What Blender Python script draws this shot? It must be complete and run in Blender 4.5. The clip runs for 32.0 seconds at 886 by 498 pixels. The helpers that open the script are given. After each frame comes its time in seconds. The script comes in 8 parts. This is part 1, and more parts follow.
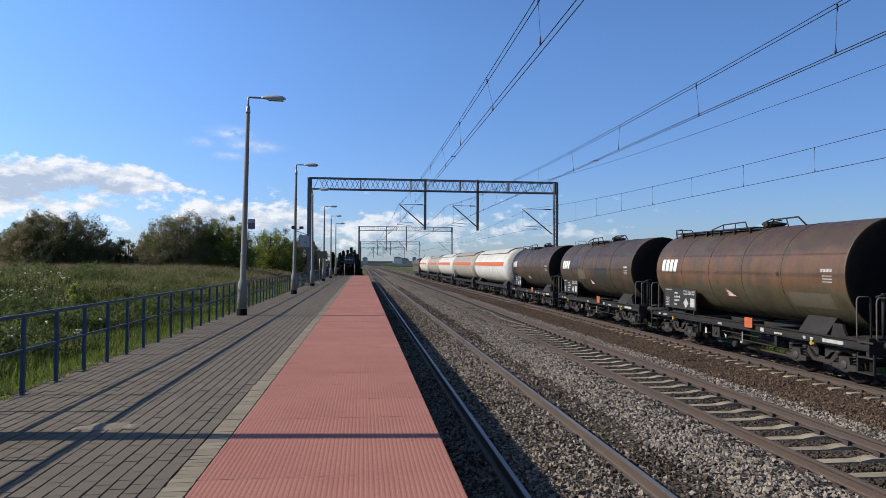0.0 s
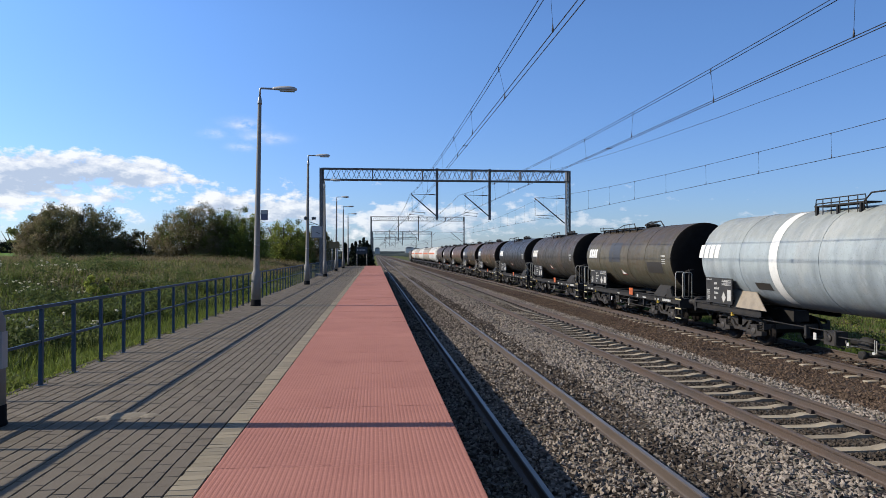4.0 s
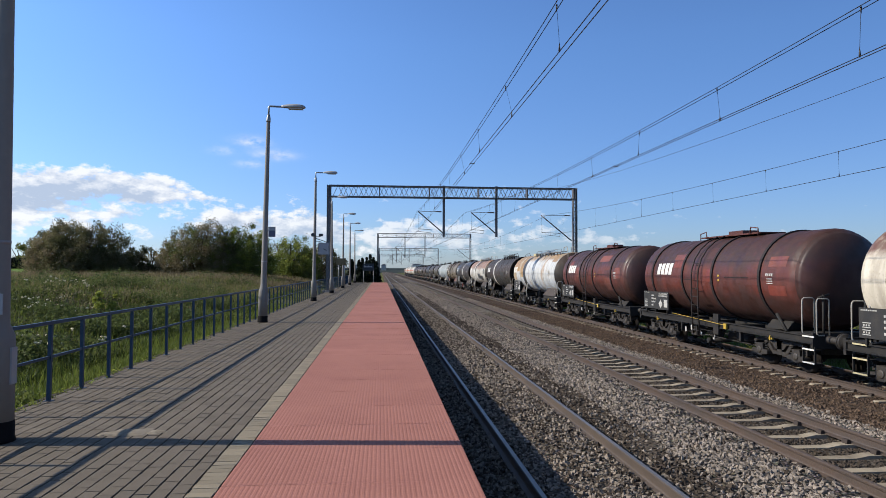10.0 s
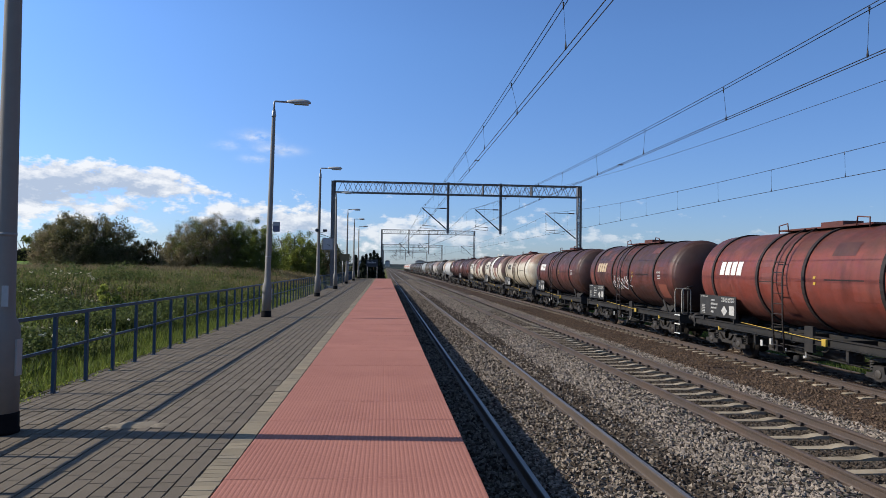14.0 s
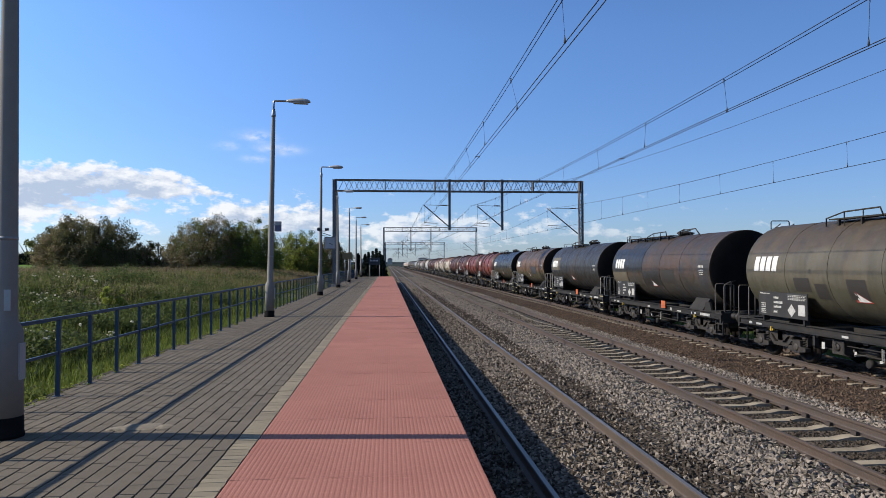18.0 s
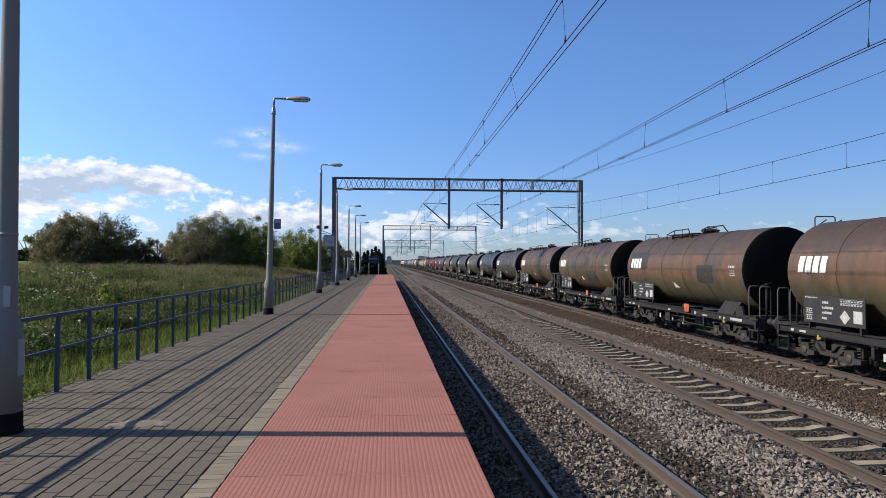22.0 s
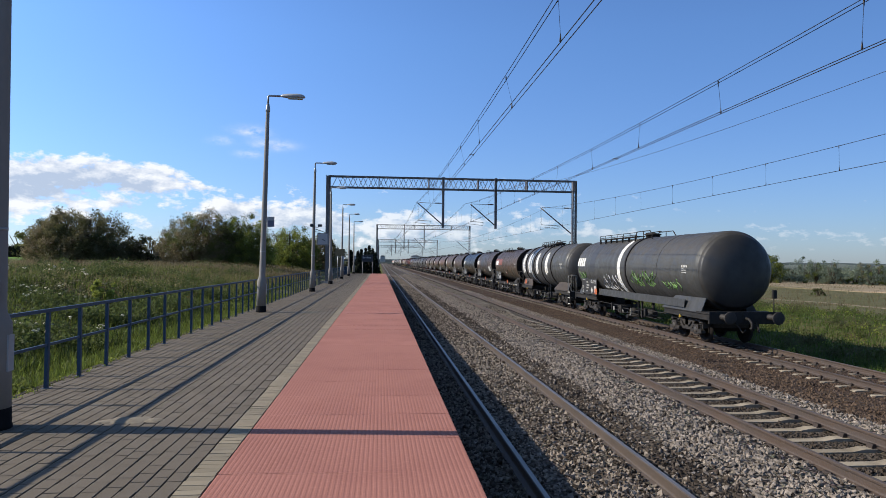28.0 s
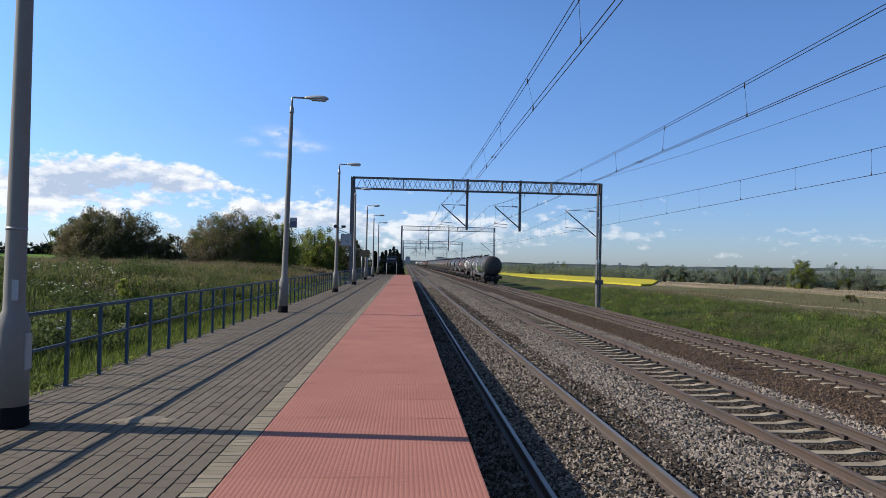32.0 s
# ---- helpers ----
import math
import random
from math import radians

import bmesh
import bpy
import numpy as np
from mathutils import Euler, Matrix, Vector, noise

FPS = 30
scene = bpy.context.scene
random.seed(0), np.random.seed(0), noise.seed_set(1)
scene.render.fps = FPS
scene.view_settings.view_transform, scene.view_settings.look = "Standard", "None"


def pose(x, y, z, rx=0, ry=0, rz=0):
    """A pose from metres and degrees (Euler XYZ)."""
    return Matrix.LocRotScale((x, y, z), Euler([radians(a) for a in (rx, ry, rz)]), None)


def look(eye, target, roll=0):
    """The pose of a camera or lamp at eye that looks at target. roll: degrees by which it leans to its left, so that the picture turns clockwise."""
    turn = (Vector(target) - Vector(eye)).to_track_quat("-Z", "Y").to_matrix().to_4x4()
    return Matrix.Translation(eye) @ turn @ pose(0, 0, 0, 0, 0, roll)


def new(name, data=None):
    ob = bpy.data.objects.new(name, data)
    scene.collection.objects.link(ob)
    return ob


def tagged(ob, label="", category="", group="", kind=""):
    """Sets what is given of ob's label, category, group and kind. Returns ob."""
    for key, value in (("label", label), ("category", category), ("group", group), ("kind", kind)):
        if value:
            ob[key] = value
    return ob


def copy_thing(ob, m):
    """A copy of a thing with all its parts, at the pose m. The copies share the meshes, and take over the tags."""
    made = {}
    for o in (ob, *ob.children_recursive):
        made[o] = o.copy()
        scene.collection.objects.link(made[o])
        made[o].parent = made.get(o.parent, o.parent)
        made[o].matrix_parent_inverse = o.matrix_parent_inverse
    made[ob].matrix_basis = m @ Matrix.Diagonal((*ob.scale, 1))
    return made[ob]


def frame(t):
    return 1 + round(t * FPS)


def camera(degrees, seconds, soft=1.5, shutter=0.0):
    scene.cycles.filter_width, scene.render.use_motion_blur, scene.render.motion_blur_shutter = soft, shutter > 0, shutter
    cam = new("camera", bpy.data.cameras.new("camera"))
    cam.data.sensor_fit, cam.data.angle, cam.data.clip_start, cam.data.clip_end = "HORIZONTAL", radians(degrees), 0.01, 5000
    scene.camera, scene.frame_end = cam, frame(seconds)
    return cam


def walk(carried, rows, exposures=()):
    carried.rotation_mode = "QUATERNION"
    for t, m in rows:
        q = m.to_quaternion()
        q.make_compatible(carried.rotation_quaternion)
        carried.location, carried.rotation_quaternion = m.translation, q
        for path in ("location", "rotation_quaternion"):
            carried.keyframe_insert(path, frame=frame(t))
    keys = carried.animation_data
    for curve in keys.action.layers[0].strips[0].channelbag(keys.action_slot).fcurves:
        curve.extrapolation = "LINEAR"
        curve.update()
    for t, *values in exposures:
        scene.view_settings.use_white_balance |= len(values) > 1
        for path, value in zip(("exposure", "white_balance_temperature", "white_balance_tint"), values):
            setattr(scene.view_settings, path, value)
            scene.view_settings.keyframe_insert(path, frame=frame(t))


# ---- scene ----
# The world: z = 0 on the platform, y along the tracks, x across them.
cam = camera(66.67, 32.0, soft=0.75)
# seconds, x, y, z, degrees of turn to the right of the tracks, of tilt up, of lean
PATH = [
    (0.0, -0.109, -0.047, 1.653, 6.80, 1.25, 0.34),
    (0.5, -0.113, -0.048, 1.650, 6.76, 1.21, 0.27),
    (1.0, -0.113, -0.046, 1.655, 6.80, 1.08, 0.31),
    (1.5, -0.112, -0.036, 1.654, 6.95, 0.92, 0.38),
    (2.0, -0.114, -0.034, 1.652, 6.96, 0.74, 0.11),
    (2.5, -0.116, -0.027, 1.647, 6.36, 0.54, 0.11),
    (3.0, -0.113, -0.035, 1.651, 6.13, 0.40, 0.15),
    (3.5, -0.118, -0.031, 1.646, 5.88, 0.38, 0.10),
    (5.5, -0.112, -0.039, 1.656, 5.63, 0.55, -0.25),
    (6.0, -0.114, -0.052, 1.660, 5.35, 0.66, -0.22),
    (6.5, -0.121, -0.045, 1.655, 5.16, 0.76, -0.10),
    (7.0, -0.120, -0.058, 1.655, 4.96, 0.92, 0.09),
    (7.5, -0.128, -0.047, 1.653, 4.82, 1.13, 0.19),
    (8.0, -0.126, -0.055, 1.653, 4.74, 1.32, 0.17),
    (8.5, -0.125, -0.055, 1.656, 4.68, 1.51, 0.12),
    (9.0, -0.127, -0.057, 1.657, 4.91, 1.62, 0.05),
    (9.5, -0.128, -0.062, 1.657, 5.15, 1.71, 0.18),
    (10.0, -0.126, -0.055, 1.654, 5.22, 1.82, 0.18),
    (10.5, -0.133, -0.064, 1.658, 5.11, 1.93, 0.23),
    (11.0, -0.126, -0.065, 1.658, 4.89, 1.95, 0.12),
    (11.5, -0.130, -0.058, 1.662, 4.90, 1.89, 0.36),
    (12.0, -0.124, -0.057, 1.661, 4.89, 1.87, 0.49),
    (12.5, -0.127, -0.066, 1.659, 4.98, 1.80, 0.68),
    (13.0, -0.127, -0.055, 1.659, 5.00, 1.72, 0.89),
    (13.5, -0.134, -0.054, 1.654, 5.00, 1.65, 0.78),
    (14.0, -0.129, -0.059, 1.654, 4.90, 1.54, 0.78),
    (14.5, -0.129, -0.055, 1.650, 4.81, 1.54, 0.66),
    (16.5, -0.136, -0.047, 1.653, 4.84, 1.79, 0.43),
    (17.0, -0.123, -0.052, 1.658, 4.83, 1.66, 0.39),
    (17.5, -0.130, -0.044, 1.654, 4.76, 1.49, 0.13),
    (18.0, -0.123, -0.039, 1.654, 4.71, 1.28, -0.15),
    (18.5, -0.123, -0.039, 1.655, 4.62, 1.11, -0.21),
    (19.0, -0.119, -0.048, 1.654, 4.61, 0.98, -0.15),
    (19.5, -0.126, -0.049, 1.652, 4.67, 0.92, -0.17),
    (20.0, -0.117, -0.045, 1.652, 4.68, 0.98, -0.19),
    (20.5, -0.114, -0.046, 1.658, 4.74, 0.98, -0.15),
    (21.0, -0.120, -0.043, 1.655, 4.80, 1.01, -0.25),
    (21.5, -0.124, -0.046, 1.652, 4.79, 1.07, 0.03),
    (22.0, -0.123, -0.053, 1.654, 4.77, 1.15, 0.17),
    (22.5, -0.129, -0.052, 1.654, 4.75, 1.21, 0.14),
    (23.0, -0.129, -0.049, 1.655, 4.74, 1.34, -0.01),
    (23.5, -0.129, -0.046, 1.654, 4.68, 1.38, -0.03),
    (24.0, -0.121, -0.055, 1.652, 4.68, 1.45, -0.21),
    (24.5, -0.126, -0.058, 1.660, 4.68, 1.49, 0.10),
    (25.0, -0.123, -0.054, 1.660, 4.82, 1.47, 0.10),
    (25.5, -0.123, -0.061, 1.661, 4.99, 1.56, -0.19),
    (27.5, -0.118, -0.044, 1.650, 5.54, 1.45, 0.37),
    (28.0, -0.119, -0.037, 1.641, 5.30, 1.12, 0.63),
    (28.5, -0.109, -0.042, 1.640, 4.87, 0.83, 1.06),
    (29.0, -0.084, -0.065, 1.641, 4.23, 0.60, 0.79),
    (29.5, -0.038, -0.099, 1.647, 4.02, 0.52, 0.76),
    (30.0, -0.015, -0.093, 1.656, 4.21, 0.68, 1.02),
    (30.5, -0.029, -0.017, 1.655, 4.35, 0.78, 0.85),
    (31.0, -0.047, 0.030, 1.658, 4.20, 1.00, 0.44),
    (31.5, -0.023, 0.025, 1.662, 3.63, 1.22, 0.56),
    (32.0, 0.001, 0.014, 1.667, 3.17, 1.22, 1.24),
]


def aim(x, y, z, turn, tilt, lean):
    a, b = radians(turn), radians(tilt)
    way = Vector((math.sin(a) * math.cos(b), math.cos(a) * math.cos(b), math.sin(b)))
    return look((x, y, z), Vector((x, y, z)) + way, lean)


walk(cam, [(r[0], aim(*r[1:])) for r in PATH], [(0.0, 0.285), (2.0, 0.355), (9.0, 0.37), (11.0, 0.325), (13.5, 0.265), (18.0, 0.32), (23.0, 0.38), (32.0, 0.365)])

# ---- light ----
SUN_UP = radians(31.5)
SUN_FROM = Vector((-0.9962, 0.087, 0.0))
world = bpy.data.worlds.new("sky")
scene.world = world
world.use_nodes = True


def sky_nodes():
    nt = world.node_tree
    nt.nodes.clear()
    N, K = nt.nodes.new, nt.links.new
    out, bg = N("ShaderNodeOutputWorld"), N("ShaderNodeBackground")
    sky = N("ShaderNodeTexSky")
    sky.sky_type, sky.sun_disc = "NISHITA", False
    sky.sun_elevation = SUN_UP
    sky.sun_rotation = math.atan2(SUN_FROM.x, SUN_FROM.y)
    sky.altitude, sky.air_density, sky.dust_density, sky.ozone_density = 100, 1.0, 0.35, 3.0
    co, sep = N("ShaderNodeTexCoord"), N("ShaderNodeSeparateXYZ")
    K(co.outputs["Generated"], sep.inputs[0])

    def m(op, a, b=None, c=None):
        n = N("ShaderNodeMath")
        n.operation = op
        for i, v in enumerate((a, b, c)):
            if v is None:
                continue
            if isinstance(v, (int, float)):
                n.inputs[i].default_value = v
            else:
                K(v, n.inputs[i])
        return n.outputs[0]

    x, y, z = sep.outputs
    az = m("ARCTAN2", x, y)
    comb = N("ShaderNodeCombineXYZ")
    K(m("MULTIPLY", az, 1.0), comb.inputs[0])
    K(m("MULTIPLY", z, 1.9), comb.inputs[1])

    def noise_at(scale, detail, rough, w=0.0, du=0.0, dv=0.0):
        n = N("ShaderNodeTexNoise")
        n.inputs["Scale"].default_value, n.inputs["Detail"].default_value = scale, detail
        n.inputs["Roughness"].default_value = rough
        mp = N("ShaderNodeMapping")
        mp.inputs["Location"].default_value = (w + du, w * 0.37 + dv, w * 0.7)
        K(comb.outputs[0], mp.inputs[0])
        K(mp.outputs[0], n.inputs["Vector"])
        return n.outputs["Fac"]

    def blob(a0, z0, wa, wz):
        u = m("DIVIDE", m("SUBTRACT", az, a0), wa)
        v = m("DIVIDE", m("SUBTRACT", z, z0), wz)
        return m("EXPONENT", m("MULTIPLY", m("ADD", m("MULTIPLY", u, u), m("MULTIPLY", v, v)), -1.0))

    def heap(du=0.0, dv=0.0):
        v = m("ADD", m("MULTIPLY", noise_at(12.0, 9.0, 0.60, 3.1, du, dv), 1.3), m("MULTIPLY", noise_at(46.0, 6.0, 0.60, 1.7, du, dv), 1.15))
        return m("SUBTRACT", v, 0.73)
    puff = heap()
    # heaps shade one another away from the sun, which stands to the left and high
    relief = m("SUBTRACT", puff, heap(-0.011, 0.017))
    # low cumulus along the horizon, denser towards the sun, and two large banks
    low = m("MULTIPLY", m("SUBTRACT", 1.0, m("SMOOTH_MIN", m("DIVIDE", m("ABSOLUTE", m("SUBTRACT", z, 0.045)), 0.055), 1.0, 0.3)), 0.24)
    side = N("ShaderNodeMapRange")
    side.inputs["From Min"].default_value, side.inputs["From Max"].default_value = 0.1, 0.45
    side.inputs["To Min"].default_value, side.inputs["To Max"].default_value = 1.0, 0.4
    K(az, side.inputs[0])
    cover = m("MULTIPLY", low, side.outputs[0])
    thin = N("ShaderNodeMapRange")
    for key, v in (("From Min", 0.12), ("From Max", 0.17), ("To Min", 0.0), ("To Max", -0.4)):
        thin.inputs[key].default_value = v
    K(z, thin.inputs[0])
    cover = m("ADD", cover, thin.outputs[0])
    for args, k in (((-0.42, 0.106, 0.10, 0.034), 0.58), ((-0.31, 0.114, 0.065, 0.019), 0.45), ((-0.27, 0.100, 0.05, 0.007), 0.30), ((-0.375, 0.073, 0.05, 0.010), 0.18), ((-0.485, 0.078, 0.05, 0.025), 0.42), ((-0.60, 0.09, 0.09, 0.03), 0.40),
                    ((-0.215, 0.075, 0.035, 0.012), 0.46), ((-0.12, 0.066, 0.075, 0.024), 0.40), ((-0.229, 0.113, 0.014, 0.005), 0.24), ((0.02, 0.052, 0.10, 0.026), 0.27), ((0.20, 0.046, 0.14, 0.018), 0.25), ((0.34, 0.040, 0.06, 0.007), 0.17),
                    ((0.60, 0.044, 0.03, 0.006), 0.16), ((0.545, 0.052, 0.03, 0.005), 0.14), ((-1.0, 0.1, 0.25, 0.05), 0.35)):
        cover = m("ADD", cover, m("MULTIPLY", blob(*args), k))
    # shaded undersides of the larger clouds
    under = None
    for args, k in (((-0.41, 0.100, 0.085, 0.016), 1.1), ((-0.34, 0.098, 0.07, 0.010), 0.9), ((-0.21, 0.064, 0.05, 0.009), 0.9), ((-0.36, 0.070, 0.06, 0.012), 0.9), ((-0.46, 0.085, 0.04, 0.014), 0.7), ((-0.11, 0.054, 0.08, 0.014), 1.0), ((0.12, 0.036, 0.2, 0.010), 0.7)):
        v = m("MULTIPLY", blob(*args), k)
        under = v if under is None else m("ADD", under, v)
    under = m("ADD", m("MULTIPLY", under, 0.8), m("ADD", m("MULTIPLY", m("SUBTRACT", noise_at(15.0, 6.0, 0.6, 5.3), 0.5), 1.4), m("MULTIPLY", relief, -2.1)))
    dens = N("ShaderNodeMapRange")
    dens.inputs["From Min"].default_value, dens.inputs["From Max"].default_value = 0.74, 0.96
    K(m("ADD", puff, cover), dens.inputs[0])
    thick = N("ShaderNodeMapRange")
    thick.inputs["From Min"].default_value, thick.inputs["From Max"].default_value = -0.15, 0.95
    K(under, thick.inputs[0])
    body = N("ShaderNodeMix")
    body.data_type = "RGBA"
    body.inputs["A"].default_value, body.inputs["B"].default_value = (7.3, 7.4, 7.6, 1), (3.7, 4.35, 5.5, 1)
    K(thick.outputs[0], body.inputs["Factor"])
    mix = N("ShaderNodeMix")
    mix.data_type = "RGBA"
    veil = N("ShaderNodeMapRange")
    for key, v in (("From Min", -0.2), ("From Max", 0.40), ("To Min", 0.93), ("To Max", 0.38)):
        veil.inputs[key].default_value = v
    K(az, veil.inputs[0])
    # thin wisps above the heaps
    wisp = None
    for args, k in (((-0.158, 0.164, 0.026, 0.0065), 0.75), ((-0.187, 0.181, 0.022, 0.0065), 0.8), ((-0.190, 0.1495, 0.016, 0.005), 0.55), ((-0.228, 0.1665, 0.015, 0.005), 0.6)):
        v = m("MULTIPLY", blob(*args), k)
        wisp = v if wisp is None else m("ADD", wisp, v)
    torn = N("ShaderNodeMapRange")
    torn.inputs["From Min"].default_value, torn.inputs["From Max"].default_value = 0.34, 0.66
    K(noise_at(38.0, 6.0, 0.6, 2.2), torn.inputs[0])
    K(m("MAXIMUM", m("MULTIPLY", dens.outputs[0], veil.outputs[0]), m("MULTIPLY", wisp, torn.outputs[0])), mix.inputs["Factor"])
    tone = N("ShaderNodeMix")
    tone.data_type, tone.blend_type = "RGBA", "MULTIPLY"
    tone.inputs["Factor"].default_value = 1.0
    tint, rise = N("ShaderNodeMix"), N("ShaderNodeMapRange")
    tint.data_type = "RGBA"
    tint.inputs["A"].default_value, tint.inputs["B"].default_value = (0.73, 0.885, 1.315, 1), (0.745, 0.975, 1.32, 1)
    rise.inputs["From Max"].default_value = 0.3
    K(z, rise.inputs[0])
    K(rise.outputs[0], tint.inputs["Factor"])
    # the plain sky colour again towards the zenith
    high, climb = N("ShaderNodeMix"), N("ShaderNodeMapRange")
    high.data_type = "RGBA"
    high.inputs["B"].default_value = (0.93, 0.865, 0.80, 1)
    climb.inputs["From Min"].default_value, climb.inputs["From Max"].default_value = 0.42, 0.75
    K(z, climb.inputs[0])
    K(climb.outputs[0], high.inputs["Factor"])
    K(tint.outputs["Result"], high.inputs["A"])
    K(high.outputs["Result"], tone.inputs["B"])
    K(sky.outputs[0], tone.inputs["A"])
    haze = N("ShaderNodeMapRange")
    for key, v in (("From Min", 0.0), ("From Max", 0.32), ("To Min", 0.78), ("To Max", 1.02)):
        haze.inputs[key].default_value = v
    K(z, haze.inputs[0])
    # clearer away from the sun
    turn = N("ShaderNodeMapRange")
    for key, v in (("From Min", -0.7), ("From Max", 0.7), ("To Min", 1.36), ("To Max", 0.80)):
        turn.inputs[key].default_value = v
    K(az, turn.inputs[0])
    dim = N("ShaderNodeVectorMath")
    dim.operation = "SCALE"
    K(tone.outputs["Result"], dim.inputs[0])
    K(m("MULTIPLY", haze.outputs[0], turn.outputs[0]), dim.inputs["Scale"])
    K(dim.outputs[0], mix.inputs["A"])
    K(body.outputs["Result"], mix.inputs["B"])
    K(mix.outputs["Result"], bg.inputs["Color"])
    bg.inputs["Strength"].default_value = 0.1063
    K(bg.outputs[0], out.inputs[0])


sky_nodes()
sun = new("sun", bpy.data.lights.new("sun", "SUN"))
sun.data.energy, sun.data.angle, sun.data.color = 5.0, radians(0.53), (1.0, 0.93, 0.81)
sun.matrix_world = look(SUN_FROM * math.cos(SUN_UP) * 50 + Vector((0, 0, 50 * math.sin(SUN_UP))), (0, 0, 0))
scene.view_settings.exposure = 0.39

# ---- materials ----


SHADE = 0.75


def tone(c):
    """Weathered paints and stones, a little darker than their swatches."""
    return (c[0] * SHADE, c[1] * SHADE * 0.98, c[2] * SHADE * 0.945)


class Mat:
    """A node material: noise-mixed colours, roughness and bump, in metres."""

    def __init__(self, name, base, rough=0.7, metal=0.0):
        self.m = bpy.data.materials.new(name)
        self.m.use_nodes = True
        self.nt = self.m.node_tree
        self.b = self.nt.nodes["Principled BSDF"]
        self.b.inputs["Roughness"].default_value, self.b.inputs["Metallic"].default_value = rough, metal
        self.b.inputs["Specular IOR Level"].default_value = 0.12 if rough >= 0.85 else 0.4
        self.co = self.N("ShaderNodeTexCoord").outputs["Object"]
        rgb = self.N("ShaderNodeRGB")
        rgb.outputs[0].default_value = (*tone(base), 1)
        self.col = rgb.outputs[0]
        self.height = None
        self.link(self.col, self.b.inputs["Base Color"])

    def N(self, kind):
        return self.nt.nodes.new(kind)

    def link(self, a, b):
        self.nt.links.new(a, b)

    def world_space(self):
        self.co = self.N("ShaderNodeNewGeometry").outputs["Position"]
        return self

    def shifted(self):
        """Another piece of the pattern on each object."""
        info, add = self.N("ShaderNodeObjectInfo"), self.N("ShaderNodeVectorMath")
        add.operation = "MULTIPLY_ADD"
        add.inputs[1].default_value = (37.0, 41.0, 29.0)
        self.link(info.outputs["Random"], add.inputs[0])
        self.link(self.co, add.inputs[2])
        self.co = add.outputs[0]
        return self

    def mapped(self, scale):
        mp = self.N("ShaderNodeMapping")
        mp.inputs["Scale"].default_value = scale
        self.link(self.co, mp.inputs[0])
        return mp.outputs[0]

    def noise(self, scale, detail=4.0, stretch=(1, 1, 1), rough=0.55):
        n = self.N("ShaderNodeTexNoise")
        n.inputs["Scale"].default_value, n.inputs["Detail"].default_value, n.inputs["Roughness"].default_value = scale, detail, rough
        self.link(self.mapped(stretch), n.inputs["Vector"])
        return n.outputs["Fac"]

    def cells(self, scale, feature="F1", stretch=(1, 1, 1), out="Distance"):
        n = self.N("ShaderNodeTexVoronoi")
        n.feature = feature
        n.inputs["Scale"].default_value = scale
        self.link(self.mapped(stretch), n.inputs["Vector"])
        return n.outputs[out]

    def math(self, op, a, b=0.0):
        n = self.N("ShaderNodeMath")
        n.operation = op
        for i, v in enumerate((a, b)):
            if isinstance(v, (int, float)):
                n.inputs[i].default_value = v
            else:
                self.link(v, n.inputs[i])
        return n.outputs[0]

    def span(self, fac, lo, hi, to0=0.0, to1=1.0):
        n = self.N("ShaderNodeMapRange")
        for k, v in (("From Min", lo), ("From Max", hi), ("To Min", to0), ("To Max", to1)):
            n.inputs[k].default_value = v
        self.link(fac, n.inputs[0])
        return n.outputs[0]

    def over(self, colour, fac, blend="MIX"):
        n = self.N("ShaderNodeMix")
        n.data_type, n.blend_type = "RGBA", blend
        if isinstance(fac, (int, float)):
            n.inputs["Factor"].default_value = fac
        else:
            self.link(fac, n.inputs["Factor"])
        self.link(self.col, n.inputs["A"])
        if isinstance(colour, tuple):
            n.inputs["B"].default_value = (*tone(colour), 1)
        else:
            self.link(colour, n.inputs["B"])
        self.col = n.outputs["Result"]
        self.link(self.col, self.b.inputs["Base Color"])
        return self

    def mottle(self, colour, scale, lo=0.4, hi=0.65, detail=4.0, stretch=(1, 1, 1), k=1.0):
        return self.over(colour, self.span(self.noise(scale, detail, stretch), lo, hi, 0, k))

    def vary(self, amount=0.25, island=False):
        """Lighter and darker pieces."""
        src = self.N("ShaderNodeNewGeometry").outputs["Random Per Island"] if island else self.N("ShaderNodeObjectInfo").outputs["Random"]
        n = self.N("ShaderNodeHueSaturation")
        self.link(self.span(src, 0, 1, 1 - amount, 1 + amount), n.inputs["Value"])
        self.link(self.col, n.inputs["Color"])
        self.col = n.outputs[0]
        self.link(self.col, self.b.inputs["Base Color"])
        return self

    def bump(self, fac, depth, strength=0.6):
        n = self.N("ShaderNodeBump")
        n.inputs["Distance"].default_value, n.inputs["Strength"].default_value = depth, strength
        self.link(fac, n.inputs["Height"])
        if self.height is not None:
            self.link(self.height, n.inputs["Normal"])
        self.height = n.outputs[0]
        self.link(self.height, self.b.inputs["Normal"])
        return self

    def rough(self, fac, lo, hi, to0, to1):
        self.link(self.span(fac, lo, hi, to0, to1), self.b.inputs["Roughness"])
        return self

    def thin(self, k=0.5):
        """Light shines through, as through a leaf."""
        t, mix = self.N("ShaderNodeBsdfTranslucent"), self.N("ShaderNodeMixShader")
        self.link(self.col, t.inputs["Color"])
        mix.inputs[0].default_value = k
        self.link(self.b.outputs[0], mix.inputs[1])
        self.link(t.outputs[0], mix.inputs[2])
        out = [n for n in self.nt.nodes if n.type == "OUTPUT_MATERIAL"][0]
        self.link(mix.outputs[0], out.inputs["Surface"])
        return self

